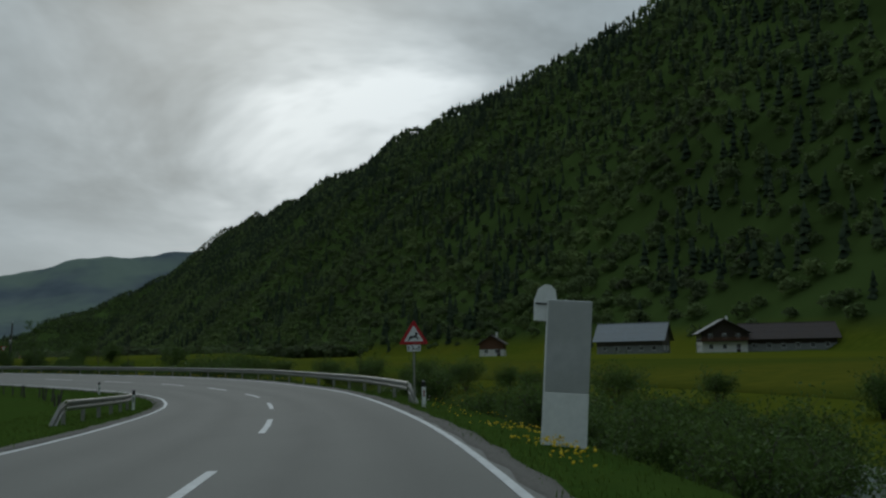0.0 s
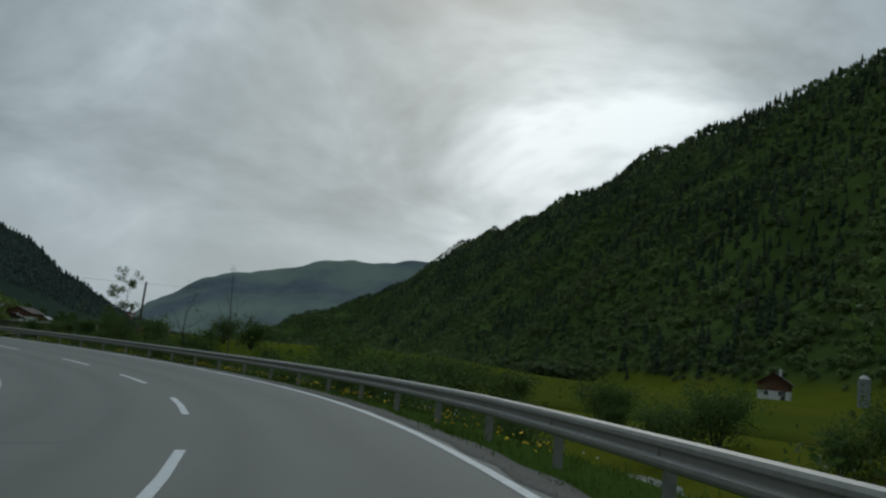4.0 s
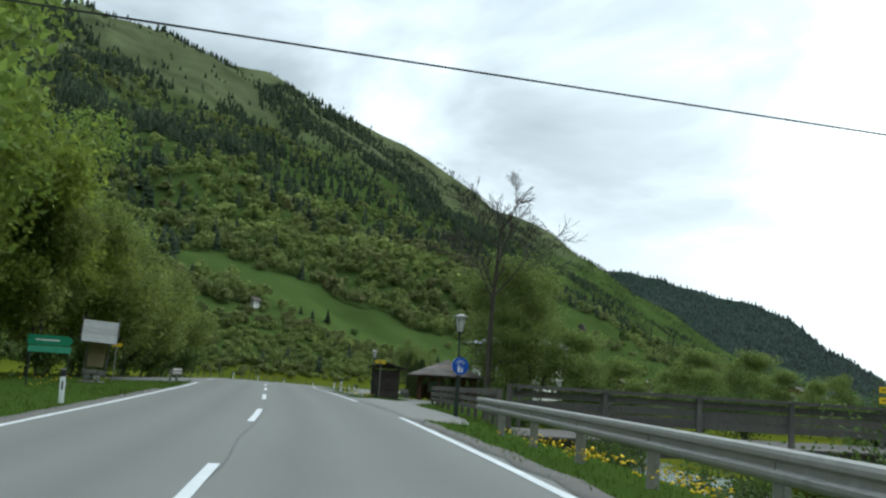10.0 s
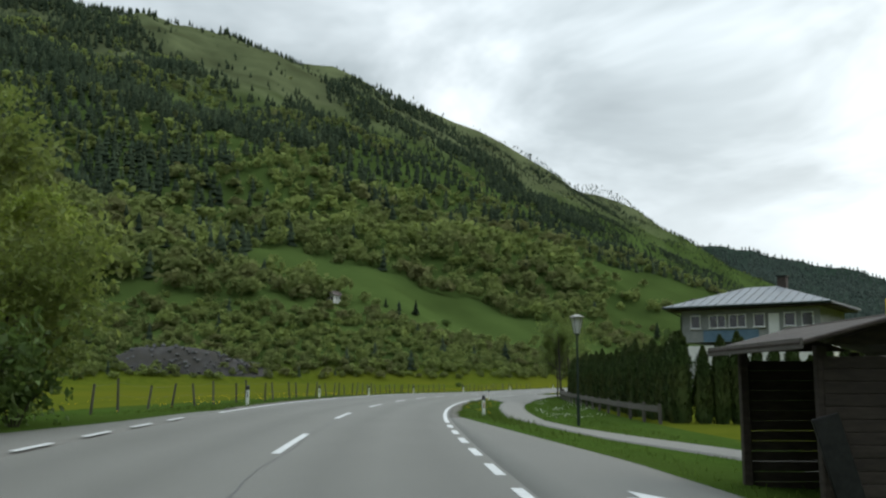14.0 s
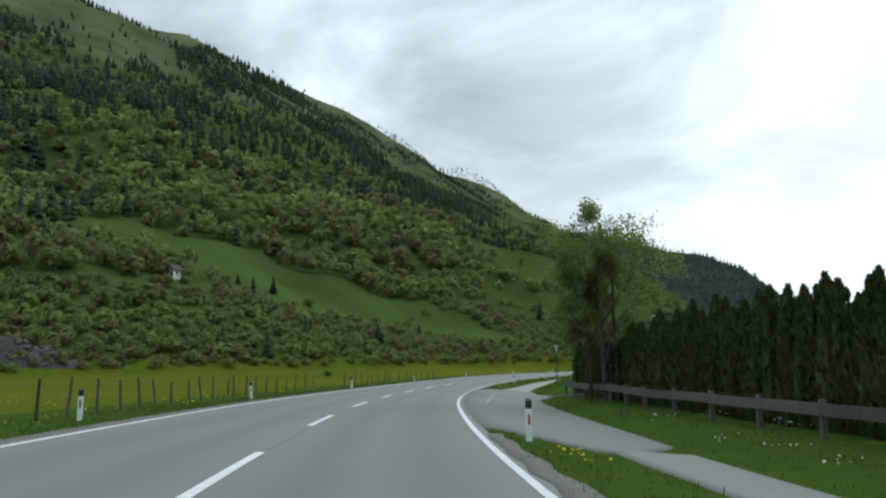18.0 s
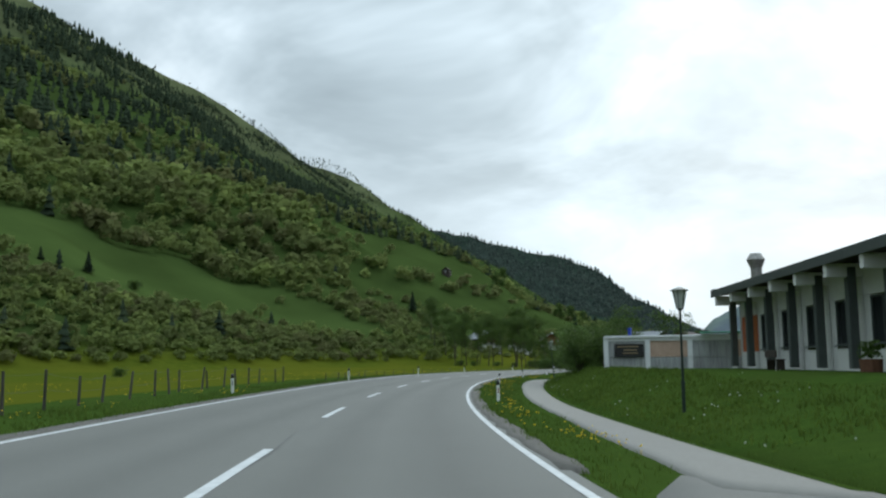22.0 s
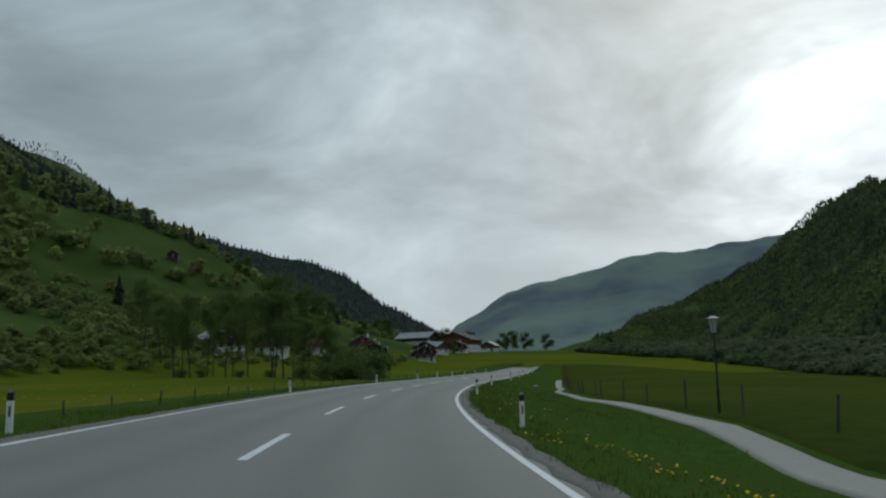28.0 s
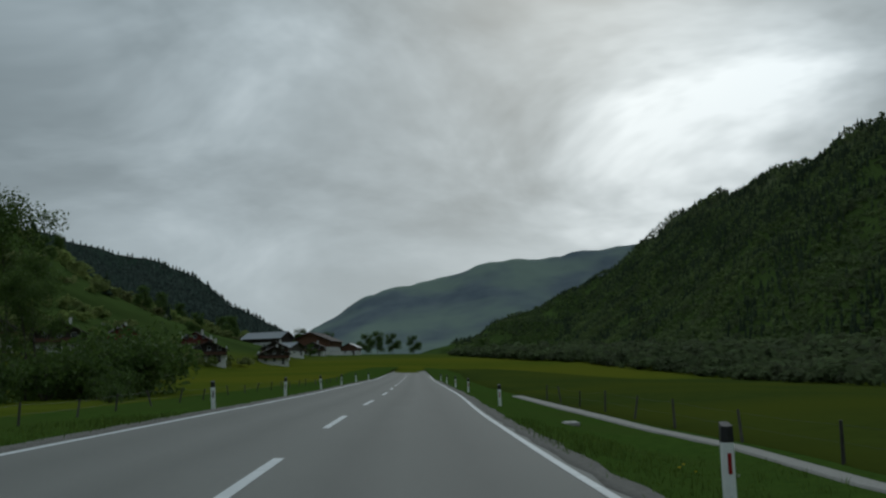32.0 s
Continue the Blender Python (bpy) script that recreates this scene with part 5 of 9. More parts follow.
def cycle_sign():
    ob = thing("cycle_path_sign", facing(147.2, 6.6, 4) @ pose(0, 0, 0.2), "round blue walking and cycling path sign on a post", "road sign")
    part("pole", Geo().tube((0, 0.05, -0.5), (0, 0.05, 2.0), 0.03, 0.03, 10), M_STEEL_DARK, ob)
    part("plate", Geo().plate(disc(32, 0.30, 0, 1.62), 0.02), M_SIGN_BLUE, ob)
    part("rim", Geo().plate(disc(32, 0.305, 0, 1.62), 0.012, Matrix.Translation((0, 0.008, 0))), M_SIGN_WHITE, ob)
    g = Geo()
    for cx in (-0.10, 0.09):
        ring = [(cx + 0.055 * math.cos(a), 1.745 + 0.055 * math.sin(a)) for a in np.linspace(0, 6.2832, 14)]
        for a, b in zip(ring[:-1], ring[1:]):
            g.tube((a[0], -0.014, a[1]), (b[0], -0.014, b[1]), 0.007, 0.007, 4)
    for a, b in (((-0.10, 1.745), (-0.05, 1.80)), ((-0.05, 1.80), (0.06, 1.80)), ((0.06, 1.80), (0.09, 1.745)), ((-0.05, 1.80), (0.0, 1.745)), ((0.0, 1.745), (0.06, 1.80)), ((0.06, 1.80), (0.05, 1.83))):
        g.tube((a[0], -0.014, a[1]), (b[0], -0.014, b[1]), 0.007, 0.007, 4)
    part("bicycle_symbol", g, M_SIGN_WHITE, ob, "white bicycle symbol")
    g = Geo()
    for cx, k in ((-0.05, 1.0), (0.06, 0.72)):
        g.plate([(cx - 0.035 * k, 1.40), (cx + 0.035 * k, 1.40), (cx + 0.045 * k, 1.40 + 0.19 * k), (cx - 0.045 * k, 1.40 + 0.19 * k)], 0.004, Matrix.Translation((0, -0.012, 0)))
        g.plate(disc(10, 0.028 * k, cx, 1.40 + 0.225 * k), 0.004, Matrix.Translation((0, -0.012, 0)))
    part("walking_symbol", g, M_SIGN_WHITE, ob, "plain white upright bars")


def bus_stop_sign():
    ob = thing("bus_stop_sign", facing(177.0, 7.42, -8) @ Matrix.Diagonal((0.85, 1, 1.13, 1)), "yellow bus stop sign on a thin pole", "bus stop sign")
    part("pole", Geo().tube((0, 0, -0.3), (0, 0, 2.2), 0.022, 0.022, 8), M_GALV, ob)
    part("name_board", Geo().box((-0.12, -0.03, 2.17), (0.62, 0.02, 0.16), 0, 0.006), M_SIGN_YELLOW, ob)
    part("lettering_bar", Geo().box((-0.14, -0.042, 2.17), (0.42, 0.006, 0.05), 0, 0.001), M_BROWN_WOOD, ob, "unreadable dark lettering bar")
    part("round_board", Geo().plate(disc(20, 0.135, 0.24, 2.16), 0.022, Matrix.Translation((0, -0.04, 0))), M_SIGN_YELLOW, ob)
    part("round_mark", Geo().box((0.24, -0.054, 2.16), (0.10, 0.004, 0.11), 0, 0.001), M_SIGN_GREEN, ob, "green mark on the round board")


def wooden_fence(points, rails=(0.35, 0.68, 1.0), post_h=1.15, gap=2.4, label="", rail_size=(0.05, 0.17), group="", top_cap=True, material=None, seed=1, level=None):
    """Posts and plank rails from point to point; points are world x, y."""
    rng = np.random.RandomState(seed)
    material = material or M_OLD_WOOD
    x0, y0 = points[0]
    ob = thing("wooden_fence", place(x0, y0), label, "fence", group)
    inv = ob.matrix_world.inverted()
    for (ax, ay), (bx, by) in zip(points[:-1], points[1:]):
        L = math.hypot(bx - ax, by - ay)
        n = max(1, round(L / gap))
        turn = math.degrees(math.atan2(by - ay, bx - ax))
        nx, ny = -(by - ay) / L, (bx - ax) / L
        zs = [land1(ax + (bx - ax) * k / n, ay + (by - ay) * k / n) if level is None else level for k in range(n + 1)]
        for k in range(n + 1):
            p = inv @ Vector((ax + (bx - ax) * k / n, ay + (by - ay) * k / n, zs[k]))
            g = Geo().box((p.x, p.y, p.z + post_h / 2 - 0.15), (0.13, 0.13, post_h + 0.3), turn, 0.012, Matrix.Rotation(rng.normal(0, 0.012), 4, "X"))
            part("post", g, material, ob)
        for k in range(n):
            for h in rails:
                a = inv @ Vector((ax + (bx - ax) * (k - 0.02) / n + nx * 0.09, ay + (by - ay) * (k - 0.02) / n + ny * 0.09, zs[k] + h + rng.normal(0, 0.012)))
                b = inv @ Vector((ax + (bx - ax) * (k + 1.0) / n + nx * 0.09, ay + (by - ay) * (k + 1.0) / n + ny * 0.09, zs[k + 1] + h + rng.normal(0, 0.012)))
                w, t = rail_size[1] / 2, rail_size[0] / 2
                part("rail", Geo().sweep([a, a.lerp(b, 0.5) + Vector((0, 0, rng.normal(0, 0.006))), b], [(-t, -w), (t, -w), (t, w), (-t, w)]), material, ob)
            if top_cap:
                a = inv @ Vector((ax + (bx - ax) * k / n, ay + (by - ay) * k / n, zs[k] + post_h + 0.02))
                b = inv @ Vector((ax + (bx - ax) * (k + 1) / n, ay + (by - ay) * (k + 1) / n, zs[k + 1] + post_h + 0.02))
                part("handrail", Geo().sweep([a, b], [(-0.10, -0.03), (0.10, -0.03), (0.10, 0.03), (-0.10, 0.03)]), material, ob)
    return ob


def stake_fence(s_list, dfun, label, h=1.05, seed=3, wires=2, r=0.05):
    """Leaning round stakes with wire between them, beside the road."""
    rng = np.random.RandomState(seed)
    ob = thing("stake_fence", spot(s_list[0], dfun(s_list[0])), label, "fence")
    inv = ob.matrix_world.inverted()
    tops = []
    for s in s_list:
        p = Vector(along(s, dfun(s) + rng.normal(0, 0.12)))
        p.z = land1(p.x, p.y)
        hh = h * rng.uniform(0.85, 1.12)
        t = p + Vector((rng.normal(0, 0.09), rng.normal(0, 0.09), hh))
        part("stake", Geo().tube(inv @ (p - Vector((0, 0, 0.25))), inv @ t, r * 1.1, r * 0.85, 7), M_DARK_STAKE, ob)
        tops.append((p, t))
    for w in range(wires):
        u = 0.5 + 0.4 * w
        g = Geo()
        line = []
        for (p, t), (q, v) in zip(tops[:-1], tops[1:]):
            a, b = inv @ p.lerp(t, u), inv @ q.lerp(v, u)
            line += [a, a.lerp(b, 0.5) - Vector((0, 0, 0.03))]
        line.append(inv @ tops[-1][0].lerp(tops[-1][1], u))
        g.sweep(line, [(-0.0022, -0.0022), (0.0022, -0.0022), (0.0, 0.0026)])
        part("wire", g, M_STEEL_DARK, ob)
    return ob


M_DARK_STAKE = mat("grey_stake", (0.050, 0.045, 0.040), (0.105, 0.095, 0.085), scale=4, rough=0.9, bump=0.3, bump_scale=20, objrand=0.25, stretch=(4, 4, 0.6))


def xy(s, d):
    p = along(s, d)
    return float(p[0]), float(p[1])


def bus_shelter():
    """Small plank shelter, open to the road, with a shallow gable roof."""
    ob = thing("bus_shelter", spot(180.2, 8.1, -4), "dark weathered plank bus shelter with a shallow gable roof", "bus shelter")
    rng = np.random.RandomState(4)
    w, l, h = 1.75, 3.1, 2.16      # across, along the road, height
    for y in (-l / 2, l / 2):
        for k in range(13):
            z = 0.08 + k * 0.155
            part("plank", Geo().box((0, y + rng.normal(0, 0.004), z), (w, 0.035, 0.15), 0, 0.008), M_DARK_WOOD, ob)
    for k in range(13):
        part("plank", Geo().box((w / 2, 0, 0.08 + k * 0.155), (0.035, l, 0.15), 0, 0.008), M_DARK_WOOD, ob)
    for x in (-w / 2, w / 2):
        for y in (-l / 2 + 0.06, l / 2 - 0.06):
            part("post", Geo().box((x, y, 1.0), (0.13, 0.13, 2.3), 0, 0.012), M_DARK_WOOD, ob)
    part("brace", Geo().box((-w / 2 + 0.14, -l / 2 - 0.06, 0.66), (0.34, 0.05, 1.3), 0, 0.01, Matrix.Rotation(radians(-15), 4, "Y")), M_BLACK, ob, "black leaning board at the corner")
    for y in (-l / 2, l / 2):
        part("gable", Geo().plate([(-w / 2, h), (w / 2, h), (0, h + 0.28)], 0.04, Matrix.Translation((0, y, 0))), M_DARK_WOOD, ob)
    part("bench", Geo().box((0.5, 0, 0.45), (0.40, l - 0.2, 0.05), 0, 0.01), M_OLD_WOOD, ob)
    for sx in (-1, 1):
        slope = Matrix.Rotation(radians(15 * sx), 4, "Y")
        part("roof_slope", Geo().box((sx * 0.62, 0, h + 0.18), (1.40, l + 0.8, 0.06), 0, 0.015, slope), M_DARK_WOOD, ob, "dark roof slope")
        part("fascia", Geo().box((sx * 1.27, 0, h + 0.0), (0.04, l + 0.82, 0.14), 0, 0.008), M_OLD_WOOD, ob)


def pavilion():
    """Octagonal information pavilion with a shingled tent roof."""
    m = spot(184.2, 13.1, 0) @ Matrix.Diagonal((0.9, 0.9, 1, 1))
    ob = thing("pavilion", m, "open wooden information pavilion with a mossy shingled tent roof", "pavilion")
    R, H = 2.45, 2.05
    part("floor_slab", Geo().tube((0, 0, -0.25), (0, 0, 0.02), 2.5, 2.5, 8), M_SHOULDER, ob)
    pts = [(R * math.cos(radians(45 * k + 22.5)), R * math.sin(radians(45 * k + 22.5))) for k in range(8)]
    for k, (x, y) in enumerate(pts):
        part("post", Geo().box((x, y, H / 2), (0.17, 0.17, H), 45 * k + 22.5, 0.015), M_BROWN_WOOD, ob)
        a, b = Vector((x, y, H)), Vector((*pts[(k + 1) % 8], H))
        part("beam", Geo().sweep([a, b], [(-0.07, -0.09), (0.07, -0.09), (0.07, 0.09), (-0.07, 0.09)]), M_BROWN_WOOD, ob)
        for q, r in ((a, b), (b, a)):
            w = (r - q).normalized()
            part("brace", Geo().sweep([q + Vector((0, 0, -0.55)), q + w * 0.5 - Vector((0, 0, 0.05))], [(-0.04, -0.05), (0.04, -0.05), (0.04, 0.05), (-0.04, 0.05)]), M_BROWN_WOOD, ob)
    # shingle courses
    rng = np.random.RandomState(2)
    rows, top = 9, 3.15
    for r in range(rows):
        u0, u1 = r / rows, (r + 1.25) / rows
        g = Geo()
        for k in range(8):
            a0, a1 = radians(45 * k), radians(45 * (k + 1))
            n = max(2, int(9 * (1 - u0)) + 1)
            for j in range(n):
                t0, t1 = j / n, (j + 0.96) / n
                quad = []
                for u, lift in ((u0, 0.045), (min(u1, 1.0), 0.012)):
                    rad, z = 3.35 * (1 - u) + 0.03, 1.92 + (top - 1.92) * u
                    p0, p1 = Vector((rad * math.cos(a0), rad * math.sin(a0), z)), Vector((rad * math.cos(a1), rad * math.sin(a1), z))
                    quad.append([p0.lerp(p1, t) + Vector((0, 0, lift + rng.normal(0, 0.006))) for t in (t0, t1)])
                (a, b), (c, d) = quad
                low = Vector((0, 0, -0.035))
                g.add([a, b, d, c, a + low, b + low, d + low, c + low], [(0, 1, 2, 3), (4, 7, 6, 5), (0, 4, 5, 1), (1, 5, 6, 2), (2, 6, 7, 3), (3, 7, 4, 0)])
        part("shingle_course", g, M_SHINGLE, ob)
    part("roof_peak", Geo().tube((0, 0, top - 0.05), (0, 0, top + 0.12), 0.16, 0.02, 8), M_SHINGLE, ob)
    part("eave_board", Geo().tube((0, 0, 1.86), (0, 0, 1.93), 3.30, 3.32, 8, False), M_OLD_WOOD, ob)
    # back wall boards and panels
    inner = R - 0.12
    for k in (0, 1, 2, 3):
        a, b = Vector((*pts[(k + 7) % 8], 0)) * 0.98, Vector((*pts[k], 0)) * 0.98
        mid, turn = (a + b) / 2, math.degrees(math.atan2((b - a).y, (b - a).x))
        for j in range(5):
            part("wall_board", Geo().box((mid.x, mid.y, 0.35 + j * 0.20), ((b - a).length - 0.2, 0.03, 0.19), turn, 0.006), M_BROWN_WOOD, ob)
    mp = Matrix.Translation((-0.75, 0.6, 0)) @ Matrix.Rotation(radians(-8), 4, "Z")
    board = part("map_board", Geo().box((0, 0, 1.15), (1.55, 0.05, 0.95), 0, 0.008), M_BROWN_WOOD, ob, "framed map board")
    board.matrix_local = mp
    part("map_sheet", Geo().box((0, -0.032, 1.15), (1.40, 0.01, 0.80), 0, 0.002), M_MAP, board, "blue and white panorama map")
    for x, z, w in ((-0.45, 0.84, 0.34), (0.12, 0.84, 0.40), (-0.58, 1.30, 0.10), (-0.58, 1.14, 0.10)):
        part("print_bar", Geo().box((x, -0.040, z), (w, 0.004, 0.10), 0, 0.001), M_SIGN_WHITE, board)
    for x in (-0.72, 0.72):
        part("board_leg", Geo().box((x, 0, 0.35), (0.08, 0.08, 0.75), 0, 0.008), M_BROWN_WOOD, board)
    part("bench", Geo().box((-0.9, -0.6, 0.45), (1.3, 0.32, 0.05), 20, 0.01), M_OLD_WOOD, ob)


M_MAP = mat("map_print", (0.16, 0.28, 0.42), (0.48, 0.56, 0.62), scale=3.5, rough=0.4, bump=0, large=(0.26, 0.38, 0.42), large_scale=1.5)


def info_shrine():
    """Small roofed board on a stone foot."""
    ob = thing("roofed_shrine", spot(159.4, -7.6, 12) @ pose(0, 0, 0, 0, 2.5, 0) @ Matrix.Scale(1.14, 4), "small shingle-roofed wooden shrine on a rough stone foot", "shrine")
    rng = np.random.RandomState(8)
    for r in range(3):
        for k in range(3 - (r % 2)):
            for q in range(2):
                part("foot_stone", Geo().box(((k - 1) * 0.30 + rng.normal(0, 0.02) + 0.12 * (r % 2), (q - 0.5) * 0.30, 0.02 + r * 0.21), (0.29, 0.29, 0.20), rng.normal(0, 4), 0.035), M_STONE, ob)
    part("cabinet", Geo().box((0, 0, 1.16), (0.62, 0.46, 1.02), 0, 0.015), M_PALE_WOOD, ob, "pale board cabinet")
    for x in (-0.38, 0.42):
        part("post", Geo().box((x, -0.26, 1.02), (0.06, 0.06, 1.5), 0, 0.008), M_OLD_WOOD, ob)
    for sy in (-1, 1):
        for r in range(6):
            u = r / 6
            y, z = sy * (0.72 - 0.66 * u), 1.66 + 0.86 * u
            part("roof_board", Geo().box((0, y, z), (1.30, 0.19, 0.03), 0, 0.006, Matrix.Rotation(radians(-52 * sy), 4, "X")), M_SILVER_WOOD, ob, "silver-grey roof board")
    for x in (-0.67, 0.67):
        for sy in (-1, 1):
            part("barge_board", Geo().box((x, sy * 0.38, 2.12), (0.04, 1.16, 0.10), 0, 0.008, Matrix.Rotation(radians(-52 * sy), 4, "X")), M_OLD_WOOD, ob)


M_SILVER_WOOD = mat("silvered_board", (0.25, 0.245, 0.235), (0.38, 0.37, 0.355), scale=4, rough=0.85, bump=0.3, objrand=0.15, stretch=(0.6, 6, 6))
M_PALE_WOOD = mat("pale_board", (0.20, 0.15, 0.085), (0.29, 0.22, 0.13), scale=3, rough=0.8, bump=0.3, objrand=0.1)


def green_board():
    ob = thing("green_sign_board", spot(152.6, -8.0, 10) @ Matrix.Scale(0.92, 4), "green direction board on two slim posts in the grass", "sign")
    for x in (-0.72, 0.72):
        part("post", Geo().tube((x, 0.03, -0.2), (x, 0.03, 2.1), 0.03, 0.03, 8), M_STEEL_DARK, ob)
    part("arrow_board", Geo().plate([(-0.85, 1.70), (0.70, 1.70), (0.88, 1.90), (0.70, 2.10), (-0.85, 2.10)], 0.03), M_SIGN_GREEN, ob)
    part("lower_board", Geo().box((0, 0, 1.53), (1.62, 0.03, 0.26), 0, 0.006), M_SIGN_GREEN_PALE, ob, "paler green lower board")
    part("lettering_bar", Geo().box((-0.1, -0.018, 1.90), (0.9, 0.004, 0.06), 0, 0.001), M_SIGN_WHITE, ob, "unreadable white lettering bar")
    part("foot_block", Geo().box((0.72, 0, 0.1), (0.2, 0.2, 0.3), 0, 0.02), M_CONCRETE, ob)


M_SIGN_GREEN_PALE = mat("sign_green_pale", (0.05, 0.30, 0.19), (0.06, 0.35, 0.22), scale=3, rough=0.4, bump=0)


def hiking_sign(m, label, boards=2, h=2.2):
    ob = thing("hiking_sign", m, label, "sign", "hiking signs")
    part("pole", Geo().tube((0, 0, -0.2), (0, 0, h), 0.03, 0.03, 8), M_GALV, ob)
    for k in range(boards):
        z = h - 0.14 - k * 0.34
        part("board", Geo().plate([(-0.30, z - 0.10), (0.30, z - 0.10), (0.36, z), (0.30, z + 0.10), (-0.30, z + 0.10)], 0.02, Matrix.Translation((0.0, -0.04, 0))), M_SIGN_YELLOW, ob)
        part("lettering_bar", Geo().box((-0.02, -0.052, z), (0.42, 0.003, 0.04), 0, 0.001), M_BLACK, ob, "unreadable dark lettering bar")
    return ob


def white_box_sign():
    ob = thing("small_notice", spot(186.0, -9.3, 5), "small white notice on a thin post at the wood's edge", "sign")
    part("post", Geo().tube((0, 0, -0.2), (0, 0, 1.5), 0.022, 0.022, 8), M_GALV, ob)
    part("board", Geo().box((0, -0.03, 1.42), (0.30, 0.03, 0.42), 0, 0.006), M_SIGN_WHITE, ob)
    part("print_bar", Geo().box((0.02, -0.048, 1.40), (0.16, 0.004, 0.16), 0, 0.001), M_BLACK, ob, "unreadable dark print")


def pole_and_wire():
    ob = thing("utility_pole", place(-35.4, 129.4), "leaning weathered wooden utility pole with one wire", "utility pole")
    part("pole", Geo().tube((0, 0, -0.4), (0.25, 0, 5.2), 0.13, 0.09, 10), M_OLD_WOOD, ob)
    part("insulator", Geo().tube((0.25, 0, 5.15), (0.25, 0, 5.32), 0.04, 0.03, 8), M_WHITE, ob)
    inv = ob.matrix_world.inverted()
    # the wire comes down over the road from the meadow behind the brook
    a, b = Vector((-51.7, 95.8, 4.25)), Vector((-12.6, 224.3, 12.0))
    g = Geo()
    g.sweep([inv @ (a.lerp(b, k / 24) - Vector((0, 0, 0.5 * (k / 24) * (1 - k / 24)))) for k in range(25)], [(-0.009, -0.009), (0.009, -0.009), (0.009, 0.009), (-0.009, 0.009)])
    part("wire", g, M_BLACK, ob)


def yield_sign():
    ob = thing("yield_sign", place(-36.2, 129.4, 40), "red and white give way triangle on a post", "road sign")
    part("pole", Geo().tube((0, 0.04, -0.2), (0, 0.04, 2.2), 0.03, 0.03, 8), M_GALV, ob)
    part("plate", Geo().plate([(-0.40, 2.15), (0, 1.46), (0.40, 2.15)], 0.02), M_SIGN_RED, ob)
    part("field", Geo().plate([(-0.26, 2.07), (0, 1.62), (0.26, 2.07)], 0.006, Matrix.Translation((0, -0.014, 0))), M_SIGN_WHITE, ob)


def build_furniture():
    guard_rail(29.75, 139.7, lambda s: np.interp(s, [29, 36, 50, 78, 115, 138], [4.76, 4.76, 4.8, 4.95, 4.9, 5.42]), "galvanised steel guardrail along the outside of the bend", 1, dip1=False)
    guard_rail(27.5, 43.0, lambda s: np.interp(s, [27, 43], [-5.9, -4.9]), "short galvanised guardrail over a culvert", -1, gap=2.4)
    guard_rail(159.8, 163.8, lambda s: np.interp(s, [159, 164], [-4.5, -4.0]), "short pale guardrail stub at a field entrance", -1, gap=1.5, dip0=False, dip1=False)
    build_delineators()
    build_lamps()
    deer_sign()
    panel_board()
    cycle_sign()
    bus_stop_sign()
    bus_shelter()
    pavilion()
    info_shrine()
    green_board()
    hiking_sign(spot(161.2, -7.0, 20) @ Matrix.Scale(0.72, 4), "small yellow hiking sign on a pole beside the shrine", 1, 2.6)
    hiking_sign(place(-52.5, 134.3, 35), "yellow hiking signs on a tall pole beyond the brook", 2, 2.9)
    white_box_sign()
    pole_and_wire()
    yield_sign()
    wooden_fence([xy(143.7, 7.15), xy(150, 8.2), xy(156.5, 8.75), xy(167.4, 9.4)], rails=(0.26, 0.57, 0.87), post_h=0.95, label="weathered grey plank fence along the footpath", seed=2, level=0.42)
    wooden_fence([xy(145.2, 8.2), xy(144.2, 14.0), xy(143.4, 20.0), xy(142.6, 26.0)], label="weathered grey plank fence across the footbridge", gap=2.6, rails=(0.22, 0.5, 0.76), post_h=0.95, seed=5, level=0.55)
    wooden_fence([xy(139.6, 6.4), xy(139.0, 14.0), xy(138.4, 20.0), xy(137.8, 26.0)], label="weathered grey plank railing of the footbridge", gap=2.6, rails=(0.22, 0.5, 0.76), post_h=0.95, seed=15, level=0.55)
    wooden_fence([xy(168.4, 9.95), xy(174.4, 12.2)], label="weathered grey plank fence by the pavilion", rails=(0.2, 0.5, 0.8), post_h=0.95, seed=6)
    wooden_fence([xy(205, 12.0), xy(222, 11.7), xy(238, 10.9), xy(254, 10.1), xy(266, 9.7), xy(273.4, 9.5)], rails=(0.60,), post_h=0.80, gap=3.2, rail_size=(0.06, 0.25), label="low weathered plank fence in front of the hedge", top_cap=False, material=M_OLD_WOOD, seed=7)
    stake_fence(list(np.arange(50, 80, 2.4)), lambda s: -8.2, "row of short dark stakes inside the bend", 0.7, seed=9, wires=1)
    stake_fence(list(np.arange(200, 300, 2.7)), lambda s: -9.4 - 1.5 * math.sin(s / 21), "leaning grey stake and wire fence at the meadow's edge", 1.15, seed=3)
    stake_fence(list(np.arange(302, 350, 2.8)), lambda s: -9.8 - 1.2 * math.sin(s / 17), "leaning grey stake and wire fence at the meadow's edge", 1.1, seed=4)
    stake_fence(list(np.arange(352, 560, 4.4)), lambda s: -8.6 - 0.8 * math.sin(s / 19), "thin stake and wire fence at the meadow's edge", 0.6, seed=5, r=0.035)
    stake_fence(list(np.arange(402, 520, 6.3)), lambda s: float(np.interp(s, [400, 408, 440, 455, 470, 520], [13.4, 13.1, 12.2, 12.0, 11.2, 10.6])), "thin dark stake fence along the footpath and field", 1.05, seed=6, r=0.045)

